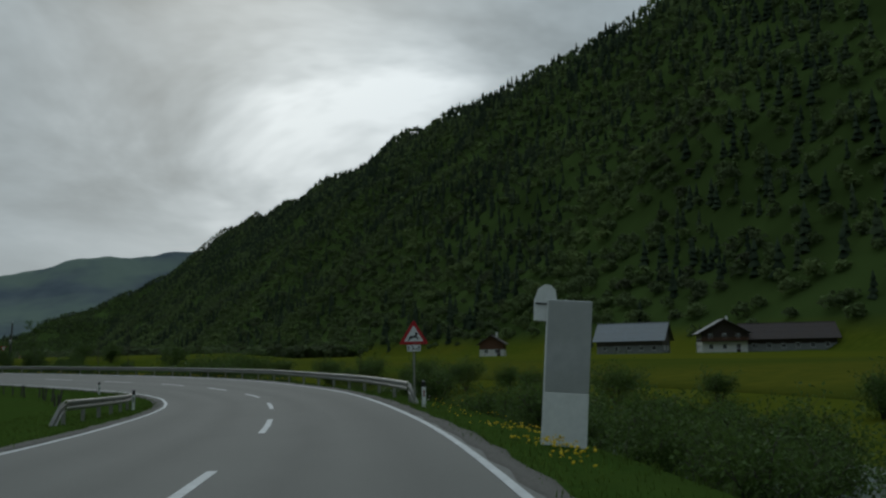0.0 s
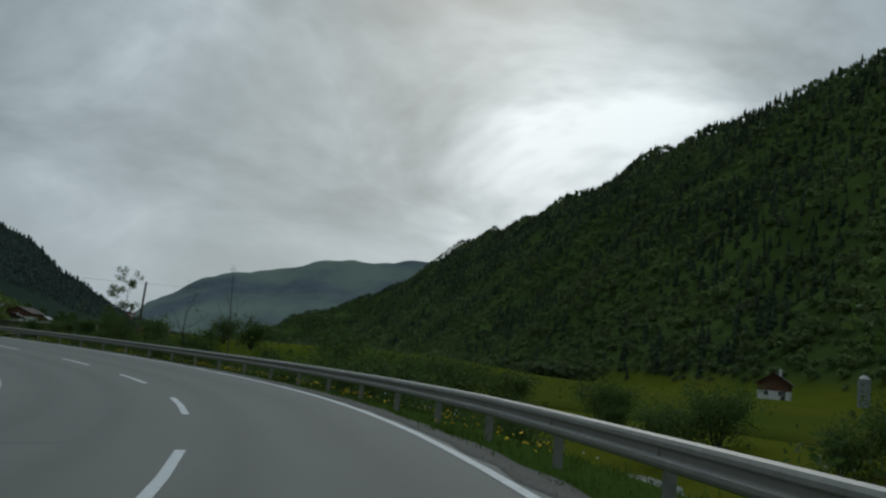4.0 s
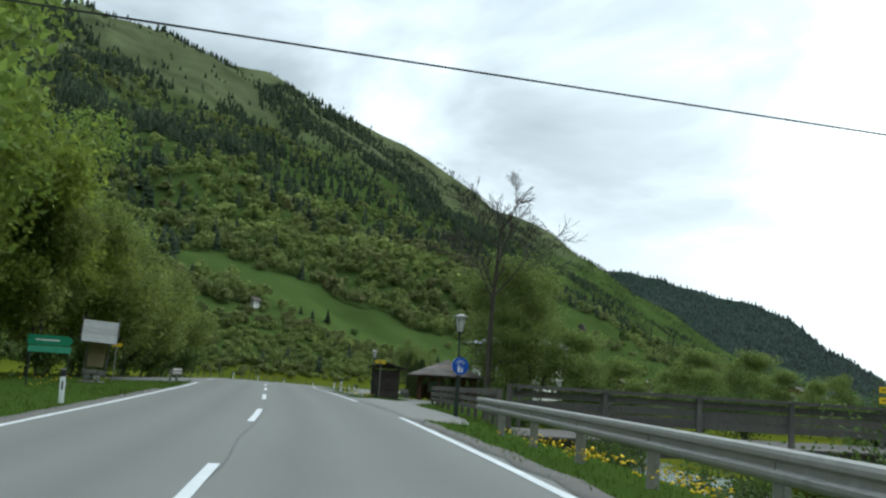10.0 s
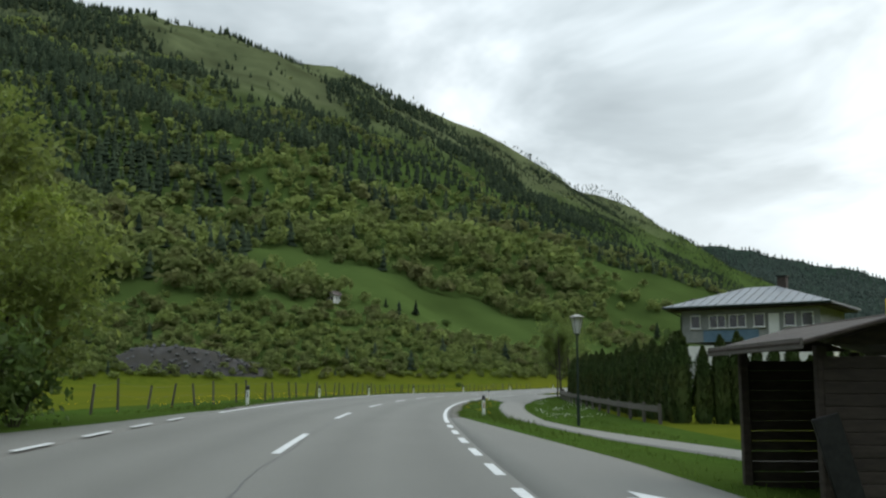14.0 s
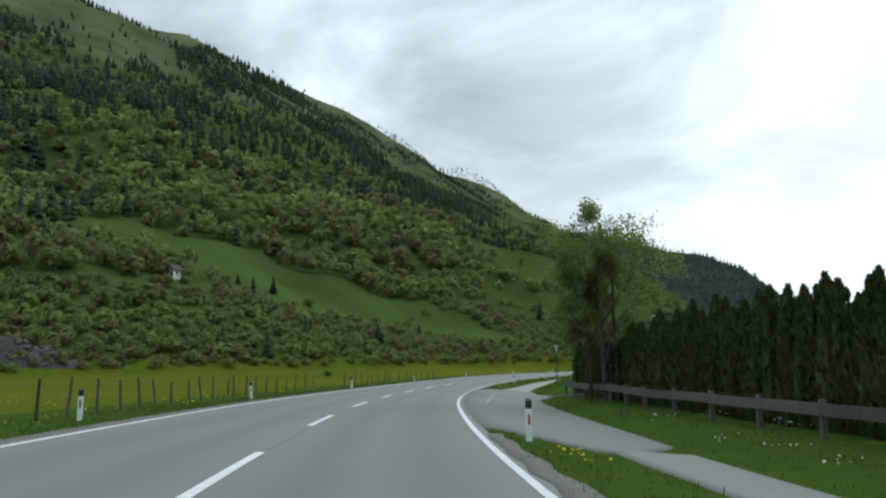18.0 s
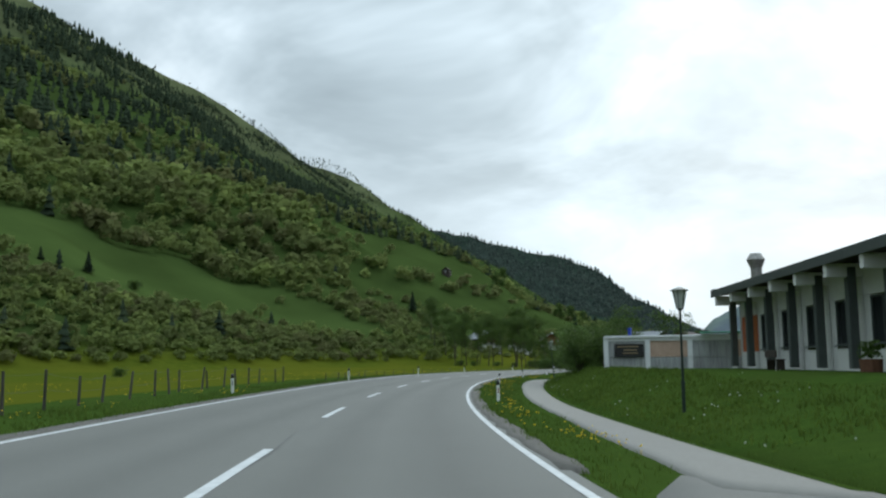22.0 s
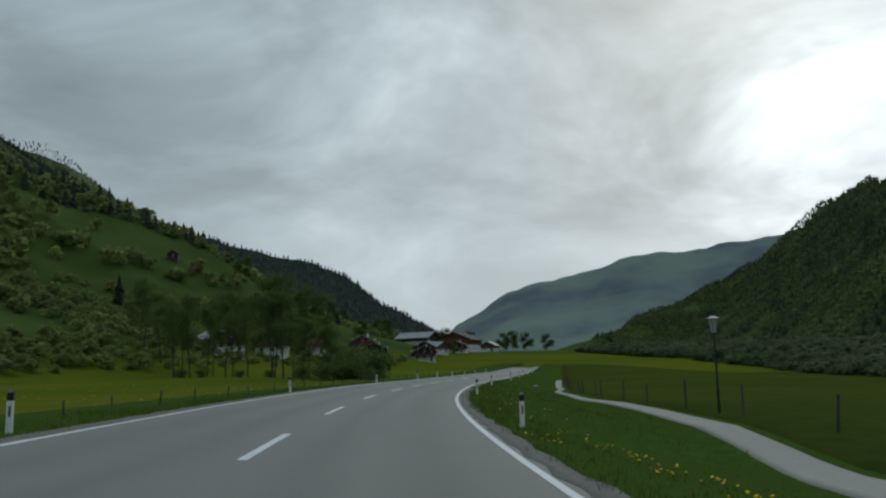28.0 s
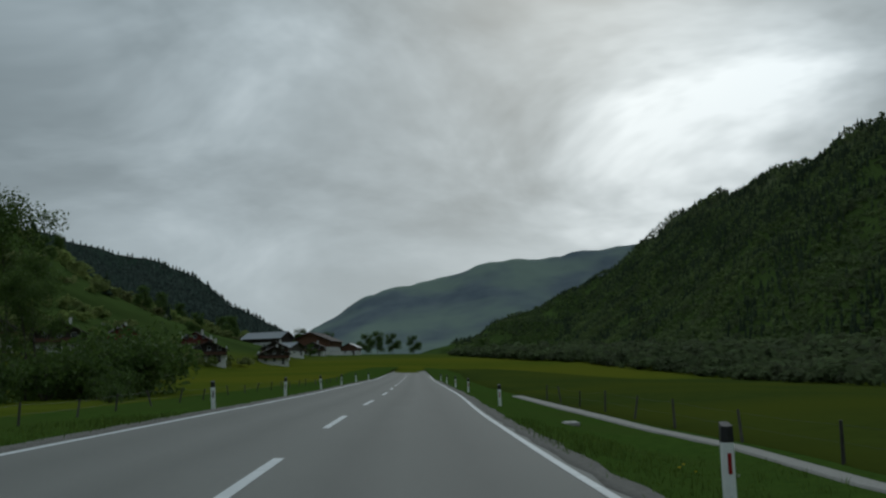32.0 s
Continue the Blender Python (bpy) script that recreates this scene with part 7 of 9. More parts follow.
def build_trees():
    rng = np.random.RandomState(81)
    # wood edge inside the bend
    a = tree(spot(178, -12.5) @ Matrix.Scale(0.78, 4), 9.5, 3.4, 1, "leafy yellow-green maple at the wood's edge", M_LEAF_YELLOW, 0.15, 42, 3, 4, 0.62, 0.08, name="broadleaf_tree", group="wood edge trees")
    b = tree(spot(170, -14.5), 12.5, 3.8, 2, "tall fresh green tree at the wood's edge", M_LEAF, 0.15, 40, 3, 4, 0.66, 0.10, name="broadleaf_tree", group="wood edge trees")
    c = tree(spot(190, -8.6) @ Matrix.Scale(0.8, 4), 8.0, 3.0, 3, "bronze-green leafy tree at the wood's edge", M_LEAF_BRONZE, 0.14, 42, 3, 4, 0.6, 0.05, name="broadleaf_tree", group="wood edge trees")
    for q, s, d, k in ((a, 184, -11.5, 0.95), (b, 163, -16, 0.9), (a, 188, -15, 1.05), (a, 182, -9.8, 0.75), (a, 174, -11, 0.8), (b, 177, -19, 1.0), (a, 166, -12, 0.9), (b, 186, -22, 0.95), (a, 170, -10.6, 0.7),
                       (a, 194, -15, 0.8), (c, 196, -19, 0.9), (b, 152, -17.5, 1.5), (a, 158.5, -15.5, 1.5), (b, 146, -20, 1.55), (a, 164, -13.5, 1.35), (b, 158, -20, 0.95), (a, 150, -24, 0.9), (c, 154, -17, 0.75), (b, 144, -26, 0.9), (c, 146, -21, 0.8), (a, 196, -25, 0.9), (b, 136, -30, 0.8), (c, 128, -30, 0.8),
                       (c, 184, -9.0, 1.05), (a, 191, -11.5, 0.95), (c, 178, -9.4, 1.1), (a, 199, -13.5, 0.85), (c, 172, -10.2, 1.1), (a, 194, -9.6, 0.8), (c, 188, -12.5, 1.15), (b, 181, -14.5, 1.0), (c, 166, -11.5, 1.0)):
        copy_thing(q, spot(s, d, rng.uniform(0, 360)) @ Matrix.Scale(k * float(np.interp(s, [166, 175, 181, 200], [1.16, 1.10, 0.88, 0.88])), 4))
    sb = shrub(spot(187, -6.8), 2.6, 3.2, 4, "dense dark green undergrowth bush", M_LEAF_DARK, 0.13, 1500, 9, "undergrowth", "bush")
    for s, d, k in ((183, -8.3, 1.0), (179, -9.6, 1.05), (174, -9.9, 0.9), (191, -7.6, 0.8), (169, -10.0, 0.8), (194, -9.8, 0.9), (164, -10.8, 0.8), (158, -12, 0.9), (152, -14, 0.9), (146, -16, 0.9)):
        copy_thing(sb, spot(s, d, rng.uniform(0, 360)) @ Matrix.Scale(k, 4))
    # bare tall tree and young trees by the pavilion
    tree(place(-84.5, 146.3, 100), 12.2, 3.8, 20, "tall leafless ash tree with fine upswept twigs", M_LEAF, 0.1, 0, 4, 5, 0.3, 0.42, 0.9, 0.24, name="bare_tree", thin=0.017, wiggle=0.085)
    y = tree(place(-85.7, 149.8), 7.5, 2.4, 6, "slender young green tree by the brook", M_LEAF_ALDER, 0.085, 22, 3, 4, 0.46, 0.12, 0.9, name="young_tree", group="brookside trees")
    for s, d, k in ((180, 18.2, 0.75), (186, 19, 0.95), (177, 16.2, 0.6), (191, 20, 1.0), (196, 22, 0.9)):
        copy_thing(y, spot(s, d, rng.uniform(0, 360)) @ Matrix.Scale(k, 4))
    for x, yy, k in ((-87.9, 150.2, 1.0), (-87.6, 150.8, 1.2), (-85.8, 149.4, 1.15), (-84.3, 150.4, 0.85), (-82.9, 150.0, 0.62), (-84.9, 148.4, 0.75), (-87.0, 152.2, 1.15), (-84.5, 155.5, 0.6)):
        copy_thing(y, place(x, yy, rng.uniform(0, 360)) @ Matrix.Scale(k, 4))
    g = tree(place(-81.5, 151.5), 4.6, 1.9, 7, "leafy bright green alder beyond the brook", M_LEAF_ALDER, 0.10, 34, 3, 4, 0.42, 0.06, 0.8, name="young_alder", group="brookside alders")
    for x, yy, k in ((-79.5, 150.0, 0.8), (-78.0, 153.0, 0.85), (-75.6, 151.4, 0.65), (-73.4, 154.0, 0.75), (-70.8, 152.0, 0.55), (-68.0, 154.6, 0.6), (-64.8, 152.4, 0.5), (-82.5, 154.5, 0.7), (-77.0, 157.0, 0.7), (-72.0, 158.0, 0.8), (-66.5, 158.5, 0.6)):
        copy_thing(g, place(x, yy, rng.uniform(0, 360)) @ Matrix.Scale(k, 4))
    # garden tree over the hedge
    tree(spot(260.8, 9.9), 6.5, 2.1, 6, "airy garden tree with small olive leaves", M_LEAF_ALDER, 0.06, 8, 4, 4, 0.20, 0.22, 1.2, 0.12, wiggle=0.1, name="garden_tree", group="garden trees")
    tree(spot(262.6, 10.7), 6.0, 1.8, 20, "airy garden tree with small olive leaves", M_LEAF_ALDER, 0.062, 10, 4, 4, 0.18, 0.25, 0.9, 0.11, name="garden_tree", group="garden trees")
    tree(spot(262.4, 9.5), 5.0, 1.8, 5, "airy garden tree with small olive leaves", M_LEAF_ALDER, 0.065, 10, 4, 4, 0.18, 0.25, 0.8, 0.09, name="garden_tree", group="garden trees")
    # thin trees over the brook
    tree(spot(89.2, 7.75), 5.6, 1.05, 35, "thin leafless sapling behind the guardrail", M_LEAF_DARK, 0.1, 0, 3, 3, 0.2, 0.3, 1.6, 0.045, wiggle=0.09, name="sapling", group="saplings")
    tree(spot(92.5, 6.6), 3.3, 1.5, 12, "thin leafless sapling behind the guardrail", M_LEAF_DARK, 0.1, 0, 3, 3, 0.2, 0.3, 0.7, 0.04, name="sapling", group="saplings")
    tree(spot(106.8, 10.2), 6.7, 1.8, 13, "young sapling with clustered bright leaves", M_LEAF_DARK, 0.062, 20, 3, 3, 0.12, 0.3, 0.9, 0.04, name="sapling", group="saplings")
    tree(spot(121, 8.0), 3.2, 1.0, 15, "young sapling with first bright leaves", M_LEAF_DARK, 0.07, 3, 3, 3, 0.15, 0.3, 0.9, 0.04, name="sapling", group="saplings")
    tree(spot(56, 9.5), 5.0, 1.1, 16, "young sapling with first bright leaves", M_LEAF_DARK, 0.08, 4, 3, 3, 0.18, 0.3, 0.9, 0.04, name="sapling", group="saplings")
    tree(spot(113.5, 9.6), 4.4, 1.3, 17, "thin tree with scattered small leaves", M_LEAF_DARK, 0.06, 2, 3, 3, 0.15, 0.4, 0.9, 0.06, name="sapling", group="saplings")
    # bushes along the brook
    p1 = shrub(spot(20, 9.5), 2.4, 3.0, 21, "dark leafy willow bush on the brook's bank", M_LEAF_DARK, 0.07, 3600, 12, "brook bushes", "willow_bush")
    p2 = shrub(spot(33, 8.5), 2.6, 2.6, 22, "green leafy bush on the brook's bank", M_LEAF_DARK, 0.065, 3200, 12, "brook bushes", "willow_bush")
    p3 = shrub(spot(86, 9.0), 3.6, 3.4, 23, "tall loose willow bush on the brook's bank", M_LEAF_DARK, 0.07, 4200, 14, "brook bushes", "willow_bush")
    for k in range(64):
        s = -6 + k * 2.35 + rng.uniform(-0.8, 0.8)
        far = k % 2
        d = rng.uniform(18.6, 22.0) if far else rng.uniform(7.0, 8.2)
        big = 0.55 if (not far and (s < 12 or 44 < s < 76 or s > 100)) else 0.8
        if 137 < s < 150 or (70 < s < 80 and not far):
            continue
        copy_thing((p1, p2, p3)[rng.randint(0, 3)], spot(s, d, rng.uniform(0, 360)) @ Matrix.Scale(big * rng.uniform(0.7, 1.1), 4))
    for s, d, k in ((77.4, 9.0, 1.35), (68.4, 9.2, 0.95), (72, 9.4, 0.8), (74, 9.0, 1.0), (78, 9.0, 1.15), (82, 9.2, 1.2), (86, 9.6, 1.1), (79, 10.5, 1.3), (30, 10, 0.8), (26, 8.6, 0.8), (36, 9.2, 0.7), (39, 10, 0.8), (42, 9.2, 0.7), (46, 10, 0.7), (50, 9.4, 0.6), (54, 10, 0.6), (60, 20, 0.8), (66, 21, 0.8), (72, 20.5, 0.85), (78, 21, 0.8), (84, 20.5, 0.85), (90, 21, 0.8)):
        copy_thing(p3, spot(s, d, rng.uniform(0, 360)) @ Matrix.Scale(k, 4))
    for s, d, k in ((97, 8.4, 0.75), (100.5, 8.7, 0.8), (104, 8.6, 0.8), (108, 8.8, 0.85), (110, 10.2, 0.9), (113, 10.4, 0.9), (117, 10.0, 0.85), (120.5, 10.2, 0.8), (111.5, 8.4, 0.7), (115, 8.8, 0.8), (118.5, 8.2, 0.65), (123, 8.8, 0.7), (127, 8.4, 0.6), (131, 9.0, 0.6), (112, 19.5, 1.0), (118, 20, 1.0), (124, 19.5, 0.9), (100, 22, 1.2), (108, 21, 1.0), (115, 24, 1.1), (121, 19, 0.8), (130, 24, 1.0), (136, 20, 0.8), (146, 22, 1.0), (152, 20, 0.9), (158, 21, 0.9), (168, 14.5, 0.7), (169, 13.2, 0.6), (170, 16.8, 0.65), (173, 18.6, 0.65), (176, 20.3, 0.5), (149, 9.4, 0.45), (152, 10.0, 0.5), (155, 10.6, 0.55), (158, 11.4, 0.6), (161, 12.4, 0.6), (164, 13.4, 0.6), (157, 13.6, 0.5), (162, 15.5, 0.55), (178, 31.5, 1.3), (182, 33, 1.5), (186, 34, 1.3), (190, 35.5, 1.6), (194, 37, 1.4), (198, 38, 1.6), (203, 40, 1.5), (184, 37, 1.7), (192, 40, 1.8), (170, 27.5, 1.0), (174, 29, 1.2)):
        copy_thing((p1, p2)[int(s) % 2], spot(s, d, rng.uniform(0, 360)) @ Matrix.Scale(k, 4))
    for s, d, k in ((15, 12.4, 0.75), (17, 13.4, 0.85), (19, 12.2, 0.8), (21, 13.6, 0.9), (23, 12.2, 0.85), (25, 13.4, 0.95), (27, 12.0, 0.95), (29, 13.2, 1.05), (31.5, 11.6, 1.05), (34, 12.8, 1.1), (36.5, 11.4, 1.0), (39, 12.6, 1.0), (24, 15.2, 1.0), (29, 15.4, 1.05), (34, 15.2, 1.05), (18, 15.2, 0.9),
                    (108, 14.5, 1.0), (110, 17, 1.1), (112.5, 15, 1.0), (115, 17.5, 1.1), (117.5, 14.5, 1.0), (120, 17, 1.05), (123, 15.5, 0.95), (126, 18, 1.0), (113, 19.5, 1.1), (119, 20.5, 1.05), (122, 12.5, 0.6), (124.5, 14.2, 0.7), (126.5, 12.2, 0.6), (128.5, 14.6, 0.75), (130.5, 12.8, 0.6), (132.5, 15, 0.7), (124, 21.5, 0.8), (127.5, 22.5, 0.75), (131, 20.5, 0.7), (134, 18, 0.65), (129, 17.5, 0.8)):
        copy_thing((p1, p2)[int(s) % 2], spot(s, d, rng.uniform(0, 360)) @ Matrix.Scale(k, 4))
    # a tall clump beyond the brook
    for x, yy, k in ((-8.0, 93.4, 1.15), (-6.2, 92.0, 1.35), (-4.4, 93.4, 1.25), (-6.4, 95.0, 1.25), (-3.0, 95.2, 1.1)):
        copy_thing(p3, place(x, yy, rng.uniform(0, 360)) @ Matrix.Scale(k, 4))
    for k in range(34):
        s, d = rng.uniform(96, 137), rng.uniform(9.5, 19)
        copy_thing((p1, p3)[k % 2], spot(s, d, rng.uniform(0, 360)) @ Matrix.Scale(rng.uniform(0.55, 0.95), 4))
    # hedge of tall bushes past the low building
    h1 = shrub(spot(352, 11.0), 3.5, 3.6, 31, "tall dense dark green hazel bush beside the footpath", M_LEAF_DARK, 0.075, 7000, 18, "hazel bushes", "hazel_bush")
    h2 = shrub(spot(357, 11.2), 3.9, 3.6, 32, "tall dense bush with fresh shoots on top", M_LEAF_DARK, 0.075, 7000, 18, "hazel bushes", "hazel_bush")
    for s, d, k in ((361, 11.6, 1.0), (366, 11.6, 1.02), (371, 11.9, 1.0), (376, 12.1, 0.98), (381, 12.2, 1.0), (386, 12.4, 0.95), (391, 12.6, 0.92), (396, 12.8, 0.85), (349, 12.8, 0.85), (355, 13.4, 1.0), (364, 14, 1.05), (374, 14.6, 1.05), (384, 15, 1.0), (393, 15, 0.95)):
        copy_thing((h1, h2)[int(s) % 2], spot(s, d, rng.uniform(0, 360)) @ Matrix.Scale(k, 4))
    for s, d, seed, hh in ((352.5, 14.5, 41, 3.4), (349.5, 16.6, 42, 3.3), (358, 15.5, 43, 3.9), (380, 15.5, 44, 4.8)):
        tree(spot(s, d), hh, 1.3, seed, "young fruit tree with small leaf clusters", M_LEAF_DARK, 0.08, 8, 3, 3, 0.2, 0.3, 0.95, 0.05, name="fruit_tree", group="fruit trees")
    # row of trees across the left field
    r1 = tree(spot(517, -30.7), 12.5, 3.6, 51, "tall thin-leaved alder with several trunks in the meadow", M_LEAF_DARK, 0.14, 26, 3, 4, 0.62, 0.34, 0.9, 0.16, name="alder", group="meadow trees")
    r2 = tree(spot(549.5, -50.6), 13.0, 3.2, 52, "tall thin-leaved alder with several trunks in the meadow", M_LEAF_DARK, 0.14, 26, 3, 4, 0.62, 0.34, 0.9, 0.15, name="alder", group="meadow trees")
    for q, s, d, k in ((r2, 510.6, -25, 0.85), (r1, 506, -21, 0.55), (r2, 500, -19, 0.45), (r1, 503, -25, 0.6), (r2, 497, -22, 0.5), (r1, 525, -35, 1.0), (r2, 531, -37, 0.95), (r1, 539, -44, 0.9), (r1, 552, -53, 1.05), (r2, 560, -60, 1.0), (r1, 566, -66, 1.1), (r2, 571, -70, 1.05), (r1, 578, -75, 1.1), (r2, 590, -80, 1.15),
                       (r1, 600, -88, 1.1), (r2, 520, -33, 0.8), (r2, 596, -73, 1.0), (r1, 610, -97, 1.1), (r2, 622, -104, 1.1)):
        copy_thing(q, spot(s, d, rng.uniform(0, 360)) @ Matrix.Scale(k, 4))
    mb = shrub(spot(503, -17), 3.2, 4.2, 53, "round dark bush under the meadow trees", M_LEAF_DARK, 0.16, 1700, 12, "meadow bushes", "bush")
    for s, d, k in ((505, -20, 1.1), (500, -18, 0.9), (509, -22, 1.0), (495, -19, 0.8), (512, -20, 0.9), (516, -21, 0.7), (514, -27, 0.7), (527, -36, 0.45), (545, -48, 0.5), (563, -62, 0.6), (500, -14.5, 0.6), (575, -72, 0.7), (495, -13, 0.35), (512, -16.5, 1.35), (520, -20, 1.7), (527, -23, 1.55), (506, -16, 1.3)):
        copy_thing(mb, spot(s, d, rng.uniform(0, 360)) @ Matrix.Scale(k, 4))
    for x, yy, hh in ((-449, 367, 8.0), (-436, 521, 10.0), (-452, 352, 5.0)):
        spruce(place(x, yy), hh, int(-x))
    copy_thing(mb, place(-450, 386, 30) @ Matrix.Scale(1.3, 4))
    # small bush alone in the meadow, trees round the farm and along the slope's foot
    copy_thing(mb, place(-275, 268, 30) @ Matrix.Scale(0.45, 4))
    f1 = tree(place(-395, 820), 9.0, 3.6, 61, "round leafy tree beside the farm", M_LEAF_DARK, 0.30, 16, 3, 4, 0.9, 0.1, 0.5, name="farm_tree", group="farm trees")
    for x, yy, k in ((-388, 826, 0.9), (-472, 800, 1.0), (-480, 760, 0.9), (-455, 700, 0.9), (-440, 660, 0.8), (-408, 640, 0.7), (-470, 640, 0.9), (-500, 690, 1.0), (-352, 900, 0.8), (-410, 760, 0.5), (-425, 775, 0.5), (-495, 840, 1.1), (-520, 900, 1.2), (-470, 900, 1.2), (-430, 910, 1.1), (-400, 920, 1.0), (-445, 880, 1.1)):
        copy_thing(f1, place(x, yy, rng.uniform(0, 360)) @ Matrix.Scale(k, 4))


def build_rock_pile():
    """Long heap of dark spoil and rocks at the meadow's far edge."""
    rng = np.random.RandomState(91)
    cx, cy = -383.0, 237.0
    ob = thing("spoil_heap", place(cx, cy, 0), "long heap of dark earth and grey rocks below the slope", "spoil heap")
    inv = ob.matrix_world.inverted()
    u, v = np.meshgrid(np.linspace(-1, 1, 61), np.linspace(-1, 1, 19), indexing="ij")
    X, Y = cx + 7.5 * v + 4 * u, cy + 27 * u
    ridge = np.interp(u, [-1, -0.75, -0.3, 0.2, 0.6, 1], [0, 5.6, 7.0, 5.6, 2.2, 0])
    H = ridge * np.clip(1 - np.abs(v) ** 1.6, 0, 1) + 0.35 * rumple(X * 9, Y * 9) * np.clip(ridge / 2, 0, 1) * (1 - v * v)
    Z = land(X, Y) + H - 0.25
    P = np.stack([X, Y, Z], -1).reshape(-1, 3) - np.array(ob.matrix_world.translation)
    part("mound", mesh_from("mound", P, grid_faces(61, 19), M_SPOIL, True), M_SPOIL, ob, "dark earth mound")
    for k in range(90):
        a, b = rng.uniform(-0.95, 0.8), rng.uniform(-0.2, 0.95)
        x, y = cx + 7.5 * b + 4 * a, cy + 27 * a
        top = float(np.interp(a, [-1, -0.75, -0.3, 0.2, 0.6, 1], [0, 5.6, 7.0, 5.6, 2.2, 0])) * max(0.0, 1 - abs(b) ** 1.6)
        bm = bmesh.new()
        bmesh.ops.create_icosphere(bm, subdivisions=1, radius=rng.uniform(0.3, 0.9))
        for w in bm.verts:
            w.co *= rng.uniform(0.7, 1.2)
            w.co.z *= 0.7
        me = bpy.data.meshes.new("rock")
        bm.to_mesh(me)
        bm.free()
        me.materials.append(M_ROCK)
        o = part("rock", me, M_ROCK, ob)
        o.location = inv @ Vector((x, y, land1(x, y) + top - 0.2))


M_SPOIL = mat("dark_spoil", (0.040, 0.038, 0.037), (0.085, 0.082, 0.080), scale=0.7, rough=0.95, bump=0.8, bump_scale=3, large=(0.060, 0.056, 0.050), large_scale=0.15, spec=0.05)

# ================= buildings =================
def window(parent, m, w, h, frame_mat, panes=2, sill=True, glass=None):
    """Window on a wall: m puts x along the wall, -y outwards, z up, origin at its middle."""
    fr = Geo()
    for z in (-h / 2, h / 2):
        fr.box((0, -0.03, z), (w + 0.12, 0.10, 0.07), 0, 0.006)
    for x in [-w / 2 + w * k / panes for k in range(panes + 1)]:
        fr.box((x, -0.03, 0), (0.06, 0.10, h), 0, 0.006)
    o = part("window", fr, frame_mat, parent)
    o.matrix_local = m
    for k in range(panes):
        part("pane", Geo().box((-w / 2 + w * (k + 0.5) / panes, 0.0, 0), (w / panes - 0.05, 0.02, h - 0.06), 0, 0.002), glass or M_GLASS, o)
    if sill:
        part("sill", Geo().box((0, -0.09, -h / 2 - 0.05), (w + 0.24, 0.18, 0.05), 0, 0.006), frame_mat, o)
    return o


def on_wall(x, y, z, turn):
    return pose(x, y, z, 0, 0, turn)


